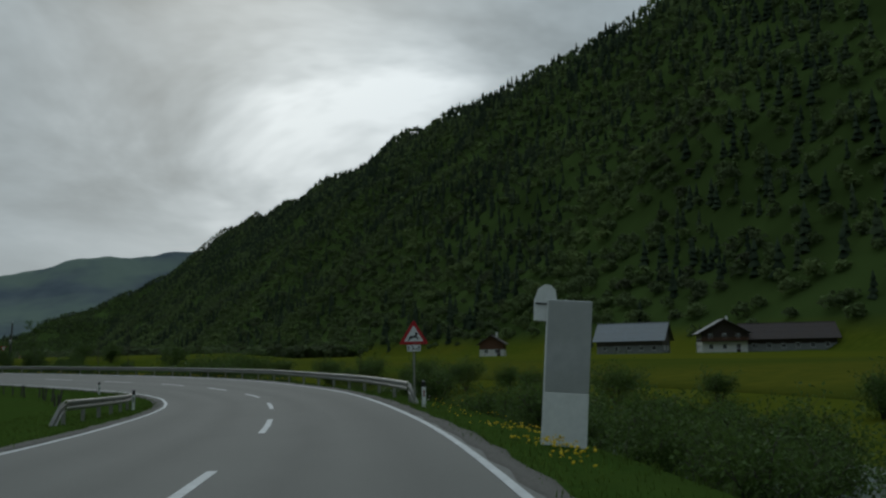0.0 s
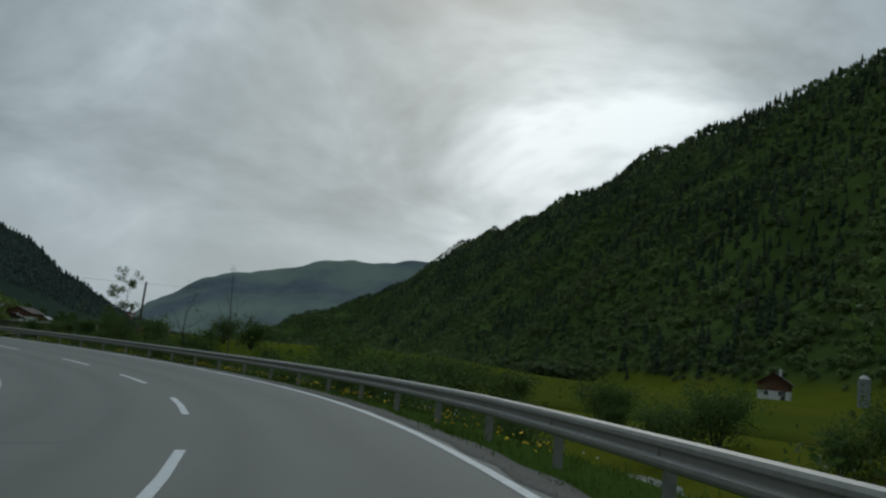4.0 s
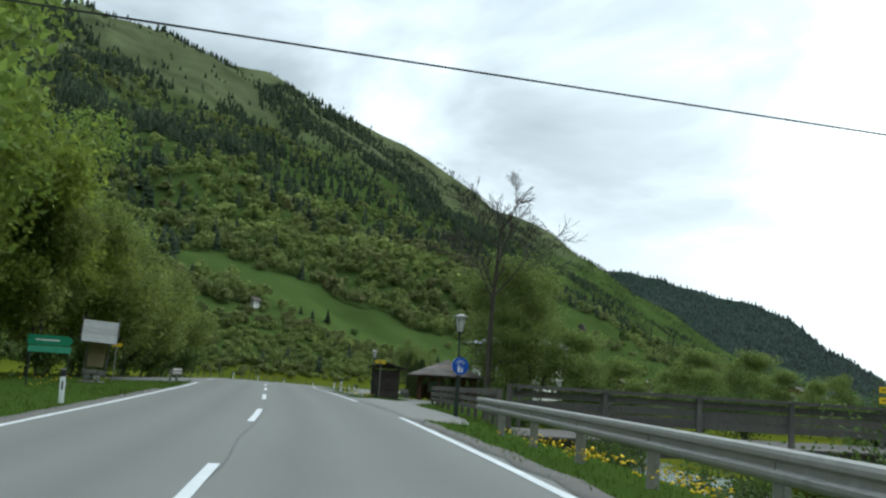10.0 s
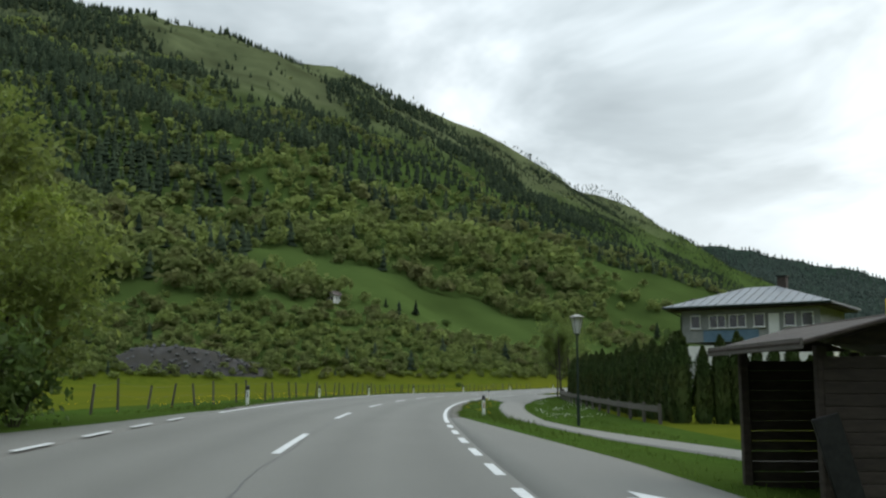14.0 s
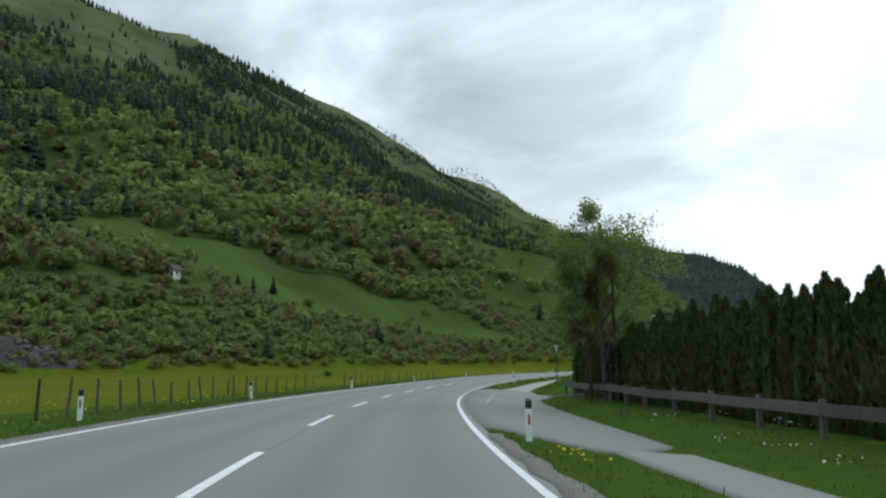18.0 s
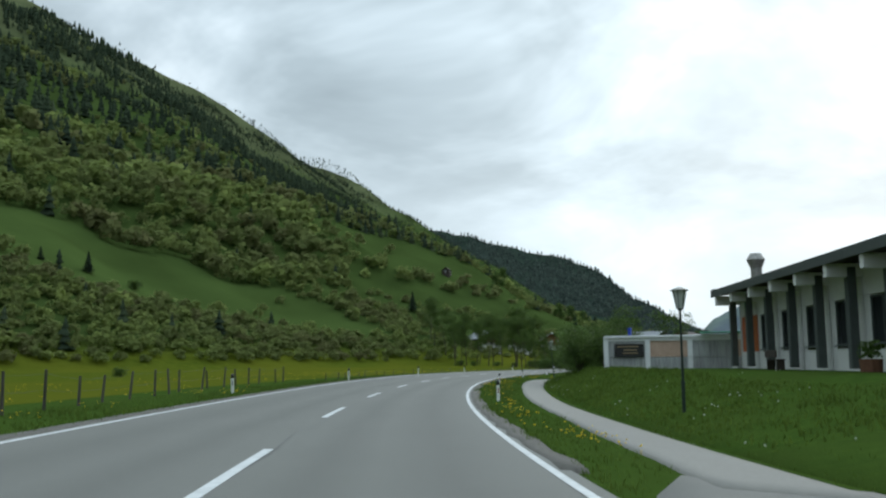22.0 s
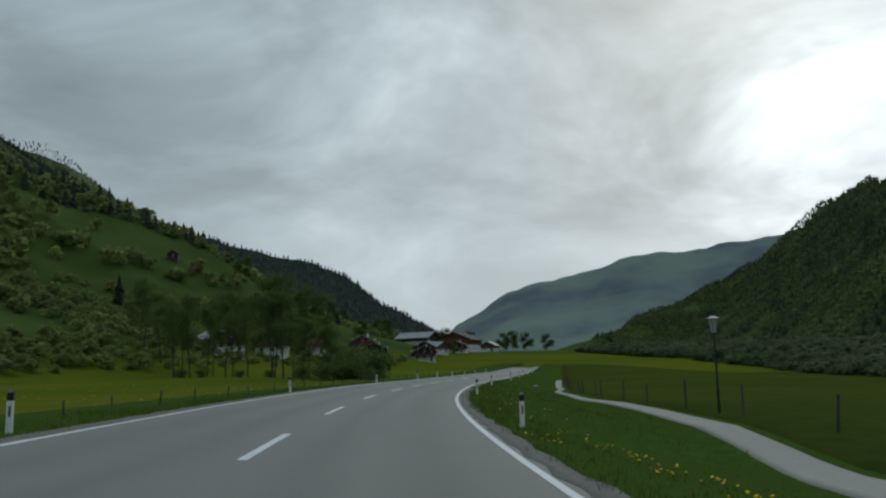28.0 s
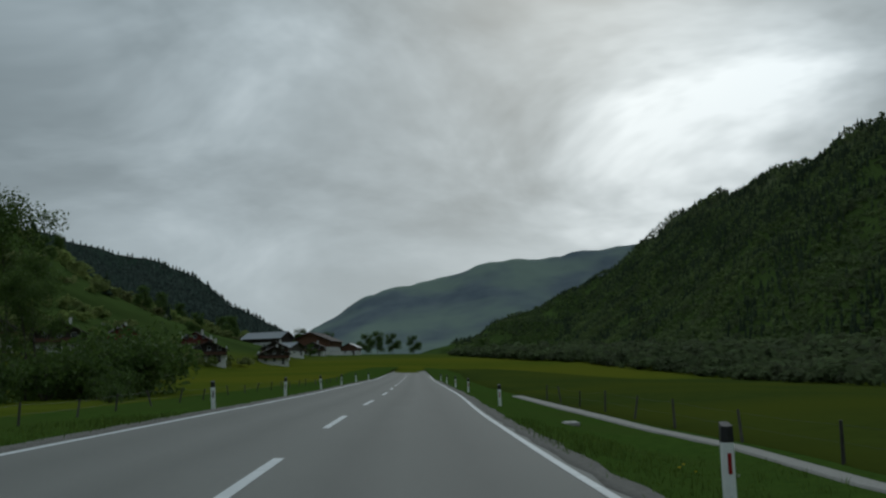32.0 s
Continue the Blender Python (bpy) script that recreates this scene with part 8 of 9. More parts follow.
def gable_house(m, w, l, eave, rise, wall, upper, roof, label, seed, balcony=True, rows=2, cols=3, over=1.1, chimney=True, category="house", name="farmhouse", base=1.0):
    """House with its gable to -y: stone or plaster below, boards above, broad eaves."""
    rng = np.random.RandomState(seed)
    ob = thing(name, m, label, category)
    split = eave * 0.52 if upper is not wall else eave
    part("lower_wall", Geo().box((0, 0, split / 2 - base / 2), (w, l, split + base), 0, 0.02), wall, ob)
    g = Geo()
    if upper is not wall:
        g.box((0, 0, (split + eave) / 2 + 0.01), (w + 0.04, l + 0.04, eave - split - 0.02), 0, 0.02)
    g.add([(sx * (w / 2 + 0.02), sy * (l / 2 + 0.02), eave) for sy in (-1, 1) for sx in (-1, 1)] + [(0, sy * (l / 2 + 0.02), eave + rise) for sy in (-1, 1)],
          [(0, 1, 4), (3, 2, 5), (0, 4, 5, 2), (1, 3, 5, 4), (0, 2, 3, 1)])
    part("upper_wall", g, upper, ob, "wooden board upper storey" if upper is not wall else "")
    slope = math.atan2(rise, w / 2)
    n = 7
    run = (w / 2 + over) / math.cos(slope)
    for sx in (-1, 1):
        for k in range(n):
            u = (k + 0.5) / n
            lx = sx * (w / 2 + over) * (1 - u)
            lz = eave + rise - (rise / (w / 2)) * abs(lx) + 0.14
            part("roof_course", Geo().box((lx, 0, lz + 0.02 * (k % 2)), (run / n + 0.05, l + 2 * over, 0.10), 0, 0.02, Matrix.Rotation(sx * slope, 4, "Y")), roof, ob)
    part("ridge_cap", Geo().tube((0, -l / 2 - over, eave + rise + 0.2), (0, l / 2 + over, eave + rise + 0.2), 0.13, 0.13, 6), roof, ob)
    for sx in (-1, 1):
        a = Vector((sx * (w / 2 + over), -l / 2 - over, eave + rise - (rise / (w / 2)) * (w / 2 + over) + 0.05))
        b = Vector((0, -l / 2 - over, eave + rise + 0.08))
        part("barge_board", Geo().sweep([a, b], [(-0.04, -0.16), (0.04, -0.16), (0.04, 0.10), (-0.04, 0.10)]), M_DARK_WOOD, ob)
    for r in range(rows):
        z = 1.5 + r * 2.6
        for c in range(cols):
            x = (c - (cols - 1) / 2) * w / (cols + 0.3)
            window(ob, on_wall(x, -l / 2 - 0.02, z, 0), 0.95, 1.15, M_SIGN_WHITE)
        for c in range(max(2, int(l / 3.5))):
            k = max(2, int(l / 3.5))
            y = (c - (k - 1) / 2) * l / (k + 0.3)
            window(ob, on_wall(w / 2 + 0.02, y, z, 90), 0.95, 1.15, M_SIGN_WHITE)
            window(ob, on_wall(-w / 2 - 0.02, y, z, -90), 0.95, 1.15, M_SIGN_WHITE)
    if balcony:
        z = split + 0.1
        bal = part("balcony", Geo().box((0, -l / 2 - 0.55, z), (w + 0.6, 1.1, 0.12), 0, 0.01), M_DARK_WOOD, ob, "dark wooden balcony")
        part("balcony_rail", Geo().box((0, -l / 2 - 1.07, z + 0.95), (w + 0.6, 0.08, 0.10), 0, 0.01), M_DARK_WOOD, bal)
        for k in range(int((w + 0.6) / 0.32)):
            part("balcony_board", Geo().box((-w / 2 - 0.15 + k * 0.32, -l / 2 - 1.07, z + 0.50), (0.20, 0.03, 0.80), 0, 0.004), M_BROWN_WOOD, bal)
    if chimney:
        part("chimney", Geo().box((w * 0.16, l * 0.12, eave + rise + 0.35), (0.6, 0.6, 1.5), 0, 0.02), M_PLASTER, ob)
        part("chimney_cap", Geo().box((w * 0.16, l * 0.12, eave + rise + 1.14), (0.8, 0.8, 0.08), 0, 0.01), M_CONCRETE, ob)
    part("door", Geo().box((w * 0.30, -l / 2 - 0.03, 1.0), (1.0, 0.08, 2.05), 0, 0.01), M_DARK_WOOD, ob)
    return ob


def blue_house():
    """Two storeys, blue boards between plaster, shallow metal hip roof."""
    ox, oy = -134.0, 187.4
    turn = 20.0      # x axis along the facade
    ob = thing("blue_house", pose(ox, oy, land1(ox, oy), 0, 0, turn), "two-storey house with pale blue boards and a shallow metal hip roof", "house")
    base = ob.matrix_world.translation.z
    W, D, E = 13.0, 10.5, 7.8 - base
    x0, y0 = 1.1, 1.1
    w, dd = W - 2.2, D - 2.2
    part("lower_wall", Geo().box((x0 + w / 2, y0 + dd / 2, 1.1), (w, dd, E - 3.0 + 2.2), 0, 0.02), M_PLASTER, ob, "white plaster ground floor")
    part("upper_wall", Geo().box((x0 + w / 2, y0 + dd / 2, (E - 0.8 + E - 3.0) / 2 + 0.3), (w + 0.06, dd + 0.06, 2.6), 0, 0.02), M_GREY_WALL, ob, "grey-blue boarded upper floor")
    part("blue_panel", Geo().box((x0 + 4.0, y0 - 0.05, E - 2.4), (4.4, 0.06, 0.95), 0, 0.01), M_BLUE_WALL, ob, "pale blue board panel under the windows")
    zt = E - 1.25
    for x, ww, panes in ((1.2, 0.75, 1), (3.0, 1.3, 2), (4.6, 1.3, 2), (6.3, 0.8, 1), (8.6, 0.8, 1), (9.9, 0.8, 1)):
        window(ob, on_wall(x0 + x, y0 - 0.05, zt, 0), ww, 1.0, M_SIGN_WHITE, panes)
    for y in (1.5, 4.0, 6.6):
        window(ob, on_wall(x0 - 0.05, y0 + y, zt, -90), 0.9, 1.0, M_SIGN_WHITE, 1)
    part("balcony_door", Geo().box((x0 + 7.4, y0 - 0.06, E - 1.6), (0.8, 0.06, 1.7), 0, 0.01), M_SIGN_WHITE, ob)
    peak = E + 1.75
    a = [Vector((0, 0, E)), Vector((W, 0, E)), Vector((W, D, E)), Vector((0, D, E))]
    r0, r1 = Vector((D / 2, D / 2, peak)), Vector((W - D / 2, D / 2, peak))
    low = Vector((0, 0, -0.18))
    for q in ((a[0], a[1], r1, r0), (a[1], a[2], r1, r1), (a[2], a[3], r0, r1), (a[3], a[0], r0, r0)):
        part("roof_slope", Geo().add([*q, *[p + low for p in q]], [(0, 1, 2, 3), (7, 6, 5, 4), (0, 4, 5, 1), (1, 5, 6, 2), (3, 7, 4, 0)]), M_ROOF_METAL, ob)
    for k in range(1, 18):
        x = W * k / 18
        yy = min(x, W - x, D / 2)
        part("roof_seam", Geo().sweep([Vector((x, 0, E + 0.03)), Vector((x, yy, E + 0.03 + 1.75 * yy / (D / 2)))], [(-0.02, -0.03), (0.02, -0.03), (0.02, 0.03), (-0.02, 0.03)]), M_ROOF_METAL, ob)
    part("gutter", Geo().tube((0, -0.08, E - 0.10), (W, -0.08, E - 0.10), 0.08, 0.08, 8), M_STEEL_DARK, ob)
    part("gutter", Geo().tube((-0.08, 0, E - 0.10), (-0.08, D, E - 0.10), 0.08, 0.08, 8), M_STEEL_DARK, ob)
    g = Geo().tube((0.1, 0, E - 0.15), (x0 - 0.02, y0 - 0.1, E - 0.75), 0.05, 0.05, 8)
    g.tube((x0 - 0.02, y0 - 0.1, E - 0.75), (x0 - 0.02, y0 - 0.1, 0.0), 0.05, 0.05, 8)
    part("downpipe", g, M_STEEL_DARK, ob)
    part("eaves_soffit", Geo().box((W / 2, D / 2, E - 0.28), (W - 0.3, D - 0.3, 0.10), 0, 0.01), M_DARK_WOOD, ob)
    part("chimney", Geo().box((W * 0.62, D * 0.55, peak + 0.2), (0.7, 0.7, 1.2), 0, 0.02), M_DARK_WOOD, ob)
    part("chimney_cap", Geo().box((W * 0.62, D * 0.55, peak + 0.86), (0.95, 0.95, 0.08), 0, 0.01), M_STEEL_DARK, ob)


def low_building():
    """Long single-storey hall: columns under a deep eave, white panels, big windows."""
    ax, ay = -175.5, 229.6
    turn = math.degrees(math.atan2(16.95, 25.0))
    floor = 0.75
    ob = thing("low_hall", pose(ax, ay, floor, 0, 0, turn), "long low white hall with dark columns under deep dark eaves", "building")
    # local: y along the front, x away from the road; origin under the eave's near corner
    Lh, Dp, E = 30.2, 16.0, 4.35
    wx = 1.35
    y0, y1 = 0.35, Lh - 0.4
    part("plinth", Geo().box((wx + Dp / 2, Lh / 2, -0.35), (Dp - 0.1, y1 - y0 + 0.1, 1.0), 0, 0.02), M_CONCRETE, ob, "grey concrete plinth")
    part("side_wall", Geo().box((wx + Dp / 2, y0 + 0.15, E / 2 + 0.1), (Dp, 0.3, E - 0.1), 0, 0.02), M_PLASTER, ob)
    part("side_wall", Geo().box((wx + Dp / 2, y1 - 0.15, E / 2 + 0.1), (Dp, 0.3, E - 0.1), 0, 0.02), M_PLASTER, ob)
    part("back_wall", Geo().box((wx + Dp - 0.15, Lh / 2, E / 2 + 0.1), (0.3, y1 - y0 - 0.62, E - 0.1), 0, 0.02), M_PLASTER, ob)
    n = 8
    bay = (y1 - y0) / n
    for k in range(n + 1):
        y = y0 + k * bay
        part("column", Geo().box((wx - 0.45, min(max(y, y0 + 0.25), y1 - 0.25), E / 2 - 0.1), (0.36, 0.36, E - 0.35), 0, 0.02), M_COLUMN, ob, "dark grey column")
        part("beam_end", Geo().box((wx - 0.55, min(max(y, y0 + 0.25), y1 - 0.25), E - 0.42), (1.75, 0.34, 0.55), 0, 0.02), M_PLASTER, ob, "white beam end under the eave")
    for k in range(n):
        y = y0 + (k + 0.5) * bay
        part("front_panel", Geo().box((wx + 0.12, y, 0.42), (0.24, bay - 0.06, 0.95), 0, 0.015), M_PLASTER, ob)
        part("top_panel", Geo().box((wx + 0.12, y, 3.45), (0.24, bay - 0.06, 1.05), 0, 0.015), M_PLASTER, ob)
        if k == n - 1:
            part("orange_door", Geo().box((wx + 0.1, y, 1.95), (0.12, bay - 0.2, 2.1), 0, 0.01), M_ORANGE, ob, "orange-red door panel")
        else:
            for sy in (-1, 1):
                part("front_pier", Geo().box((wx + 0.12, y + sy * (bay / 2 - 0.36), 1.91), (0.22, 0.66, 2.02), 0, 0.01), M_PLASTER, ob)
            window(ob, on_wall(wx + 0.06, y, 1.95, -90), bay - 1.5, 1.8, M_COLUMN, 2)
    # window and roll of paper pictures on the near end
    window(ob, on_wall(wx + 2.55, y0 - 0.02, 1.78, 0), 3.9, 1.55, M_COLUMN, 3, glass=M_CURTAIN)
    window(ob, on_wall(wx + 9.5, y0 - 0.02, 1.78, 0), 3.9, 1.55, M_COLUMN, 2, glass=M_CURTAIN)
    # grille on the first front bay
    gr = Geo()
    for k in range(9):
        gr.box((wx - 0.06, y0 + 0.9 + k * 0.2, 2.2), (0.03, 0.03, 1.5), 0, 0.003)
    for z in (1.46, 2.2, 2.94):
        gr.box((wx - 0.075, y0 + 1.7, z), (0.03, 1.75, 0.04), 0, 0.003)
    part("window_grille", gr, M_BLACK, ob, "black metal window grille")
    pitch = math.radians(5.5)
    ridge = (Dp + 2 * wx) / 2
    for sx in (-1, 1):
        g = Geo()
        c = Vector((ridge + sx * ridge / 2 - 0.1, Lh / 2, E + 0.10 + math.tan(pitch) * ridge / 2))
        g.box(c, (ridge / math.cos(pitch) + 0.1, Lh + 0.2, 0.26), 0, 0.02, Matrix.Rotation(sx * pitch, 4, "Y"))
        part("roof_slope", g, M_ROOF_BROWN, ob)
    part("front_fascia", Geo().box((-0.14, Lh / 2, E + 0.02), (0.05, Lh + 0.3, 0.42), 0, 0.01), M_COLUMN, ob, "dark eave board")
    for y in (-0.14, Lh + 0.14):
        for sx in (-1, 1):
            part("side_fascia", Geo().box((ridge + sx * ridge / 2 - 0.1, y, E + 0.10 + math.tan(pitch) * ridge / 2), (ridge / math.cos(pitch), 0.05, 0.44), 0, 0.01, Matrix.Rotation(sx * pitch, 4, "Y")), M_COLUMN, ob)
    vent = Geo().tube((1.45, 26.2, E + 0.1), (1.45, 26.2, E + 1.2), 0.30, 0.30, 12)
    vent.tube((1.45, 26.2, E + 1.2), (1.45, 26.2, E + 1.65), 0.32, 0.50, 12)
    vent.tube((1.45, 26.2, E + 1.65), (1.45, 26.2, E + 2.0), 0.50, 0.30, 12)
    part("roof_vent", vent, M_GALV, ob, "round metal roof vent with a flared cap")
    bench = thing("garden_bench", ob.matrix_world @ pose(wx - 1.1, 19.5, 0.0, 0, 0, 90), "dark wooden bench in front of the hall", "bench")
    part("seat", Geo().box((0, 0, 0.45), (1.8, 0.4, 0.05), 0, 0.01), M_DARK_WOOD, bench)
    part("backrest", Geo().box((0, 0.22, 0.72), (1.8, 0.05, 0.35), 0, 0.01), M_DARK_WOOD, bench)
    for x in (-0.75, 0.75):
        part("leg", Geo().box((x, 0, 0.1), (0.08, 0.38, 0.70), 0, 0.01), M_DARK_WOOD, bench)
    pot = thing("flower_tub", ob.matrix_world @ pose(wx - 1.2, 8.0, -0.05), "brown wooden tub with a small shrub", "planter")
    part("tub", Geo().tube((0, 0, -0.4), (0, 0, 0.5), 0.32, 0.40, 12), M_BROWN_WOOD, pot)
    part("plant", leaf_mesh(np.random.RandomState(3), [(0, 0, 0.85)] * 60, 0.08, 4, "plant", M_LEAF_DARK, 0.22), M_LEAF_DARK, pot)


M_COLUMN = mat("dark_green_grey_paint", (0.058, 0.070, 0.066), (0.080, 0.094, 0.088), scale=2, rough=0.6, bump=0.05, large=(0.068, 0.080, 0.076), large_scale=0.6)
M_CURTAIN = mat("curtained_glass", (0.15, 0.20, 0.175), (0.23, 0.28, 0.25), scale=1.5, rough=0.12, bump=0, spec=0.5, stretch=(5, 5, 0.3))


def container_cafe():
    """White framed container pavilion in four bays."""
    ox, oy = -200.5, 256.0
    turn = math.degrees(math.atan2(0.31, 0.95))
    base = 0.42
    ob = thing("container_cafe", pose(ox, oy, base, 0, 0, turn), "white framed container cafe with salmon and grey bay panels", "kiosk")
    n, bw, h, dp = 4, 2.7, 2.35, 2.6
    part("floor_frame", Geo().box((n * bw / 2, dp / 2, -0.35), (n * bw, dp, 0.9), 0, 0.02), M_SIGN_WHITE, ob)
    part("roof", Geo().box((n * bw / 2, dp / 2, h - 0.02), (n * bw + 0.2, dp + 0.2, 0.16), 0, 0.02), M_SIGN_WHITE, ob)
    part("back_wall", Geo().box((n * bw / 2, dp - 0.05, h / 2), (n * bw - 0.1, 0.08, h - 0.22), 0, 0.01), M_PLASTER, ob)
    for x in (0.05, n * bw - 0.05):
        part("end_wall", Geo().box((x, dp / 2, h / 2), (0.08, dp - 0.3, h - 0.22), 0, 0.01), M_GREY_PAINT, ob, "grey glazed end wall")
    for k in range(n + 1):
        for y in (0.06, dp - 0.06):
            part("frame_post", Geo().box((k * bw, y, h / 2), (0.32, 0.14, h - 0.10), 0, 0.01), M_SIGN_WHITE, ob)
    part("top_rail", Geo().box((n * bw / 2, 0.05, h - 0.20), (n * bw, 0.10, 0.20), 0, 0.01), M_SIGN_WHITE, ob)
    fills = [M_BAY_GREY, M_PINK_PANEL, M_BAY_GREY, M_PINK_PANEL]
    for k in range(n):
        x = (k + 0.5) * bw
        part("bay_panel", Geo().box((x, 0.10, 1.55), (bw - 0.24, 0.05, 1.10), 0, 0.01), fills[k], ob, ("grey panel", "salmon panel", "grey curtained bay", "salmon panel")[k])
        part("lower_panel", Geo().box((x, 0.10, 0.58), (bw - 0.24, 0.05, 0.80), 0, 0.01), M_BAY_GREY, ob)
    flue = thing("roof_flue", ob.matrix_world @ pose(1.35, 1.7, h + 0.05), "small bright blue box on the flat roof", "roof box")
    part("box", Geo().box((0, 0, 0.28), (0.22, 0.22, 0.62), 0, 0.015), M_BLUE_BOX, flue)
    sign = thing("cafe_sign", ob.matrix_world @ pose(1.5, -0.06, 1.45), "black sign board with pale unreadable lettering", "sign")
    part("board", Geo().box((0, 0, 0), (1.9, 0.04, 0.85), 0, 0.006), M_BLACK, sign)
    for z, w, x in ((0.24, 1.4, -0.05), (0.02, 0.9, 0.1), (-0.18, 1.0, 0.1)):
        part("lettering_bar", Geo().box((x, -0.024, z), (w, 0.004, 0.08), 0, 0.001), M_PALE_WOOD, sign)
    part("awning", Geo().box((n * bw - 2.4, -0.1, h + 0.16), (4.6, 2.6, 0.05), 0, 0.01), M_SIGN_GREEN_PALE, ob, "pale green awning edge")


def site_clutter():
    """Builders' yard beyond the footbridge."""
    ob = thing("site_container", place(-41.0, 130.6, -25, 0.25) @ Matrix.Scale(0.6, 4), "dark green steel site container", "container")
    part("box", Geo().box((0, 0, 0.7), (1.9, 2.0, 2.2), 0, 0.03), M_CONTAINER, ob)
    for k in range(6):
        part("rib", Geo().box((-0.75 + k * 0.3, -1.02, 0.7), (0.12, 0.05, 2.0), 0, 0.01), M_CONTAINER, ob)
    for x in (-0.92, 0.92):
        part("corner_post", Geo().box((x, -1.0, 0.7), (0.12, 0.12, 2.26), 0, 0.01), M_CONTAINER, ob)
    for k, (x, y, col, lab) in enumerate(((-66, 166, M_SIGN_SHEET_BLUE, "blue plastic sheet over a stack of boards"), (-75, 184, M_SIGN_SHEET_WHITE, "pale blue sheeted stack of building material"))):
        o = thing("sheeted_stack", place(x, y, 45), lab, "stack")
        part("load", Geo().box((0, 0, 0.55), (3.4, 1.6, 1.1), 0, 0.08), col, o)
        part("pallet", Geo().box((0, 0, 0.02), (3.2, 1.4, 0.14), 0, 0.01), M_PALE_WOOD, o)
    for k in range(4):
        x, y = -41.5 + k * 1.9, 133.2 + k * 1.4
        o = thing("barrier", place(x, y, 38) @ Matrix.Scale(0.6, 4), "orange and white plank safety barrier", "barrier", "site barriers")
        for z in (0.45, 0.95):
            part("plank", Geo().box((0, 0, z), (1.8, 0.04, 0.22), 0, 0.006), M_BARRIER, o)
            part("white_band", Geo().box((0.45, -0.024, z), (0.35, 0.006, 0.20), 0, 0.001), M_SIGN_WHITE, o)
        for sx in (-0.8, 0.8):
            part("leg", Geo().box((sx, 0.04, 0.5), (0.06, 0.05, 1.2), 0, 0.006), M_SIGN_WHITE, o)
    o = thing("plain_post", spot(150.0, 14.6), "weathered wooden post beside the footbridge", "post")
    part("post", Geo().box((0, 0, 1.0), (0.14, 0.14, 2.4), 0, 0.015), M_OLD_WOOD, o)
    part("top_cut", Geo().add([(-0.07, -0.07, 2.2), (0.07, -0.07, 2.2), (0.07, 0.07, 2.38), (-0.07, 0.07, 2.38), (-0.07, 0.07, 2.2), (0.07, 0.07, 2.2)], [(0, 1, 2, 3), (0, 3, 4), (1, 5, 2), (0, 4, 5, 1), (4, 3, 2, 5)]), M_PALE_WOOD, o)
    o = thing("footbridge_deck", spot(142.3, 15.0, 4), "grey plank deck of the footbridge over the brook", "footbridge")
    inv = o.matrix_world.inverted()
    c = inv @ Vector(along(142.3, 15.0, -0.36))
    for sy in (-1, 1):
        part("girder", Geo().box((c.x, c.y + sy * 2.0, c.z - 0.22), (18.5, 0.22, 0.36), 0, 0.015), M_OLD_WOOD, o)
    for k in range(44):
        part("deck_plank", Geo().box((c.x - 9.0 + k * 0.415, c.y, c.z), (0.39, 4.9, 0.07), 0, 0.008), M_OLD_WOOD, o)
    o = thing("culvert_head", spot(486.0, 7.6), "pale concrete culvert slab in the ditch", "culvert")
    part("slab", Geo().box((0, 0, 0.12), (0.5, 1.0, 0.14), 0, 0.03), M_CONCRETE, o)
    part("cheek", Geo().box((-0.3, 0, 0.0), (0.12, 1.0, 0.3), 0, 0.03), M_CONCRETE, o)


M_CONTAINER = mat("container_green", (0.020, 0.075, 0.062), (0.030, 0.095, 0.080), scale=2, rough=0.55, bump=0.05, large=(0.028, 0.080, 0.068), large_scale=0.8)
M_SIGN_SHEET_BLUE = mat("blue_sheet", (0.05, 0.09, 0.20), (0.09, 0.14, 0.28), scale=2, rough=0.4, bump=0.5, bump_scale=4)
M_SIGN_SHEET_WHITE = mat("pale_sheet", (0.30, 0.36, 0.42), (0.44, 0.50, 0.56), scale=2, rough=0.4, bump=0.5, bump_scale=4)
M_BAY_GREY = mat("curtained_bay", (0.20, 0.21, 0.21), (0.42, 0.43, 0.43), scale=2.2, rough=0.5, bump=0.1, stretch=(4, 4, 0.3))
M_BLUE_BOX = mat("blue_enamel", (0.010, 0.030, 0.22), (0.016, 0.045, 0.30), scale=4, rough=0.5, bump=0.05)
M_BARRIER = mat("barrier_orange", (0.50, 0.12, 0.04), (0.60, 0.17, 0.06), scale=3, rough=0.6, bump=0.05)
M_RED_HOUSE = mat("red_boards", (0.17, 0.040, 0.028), (0.24, 0.060, 0.040), scale=3, rough=0.8, bump=0.2, stretch=(6, 6, 0.6))


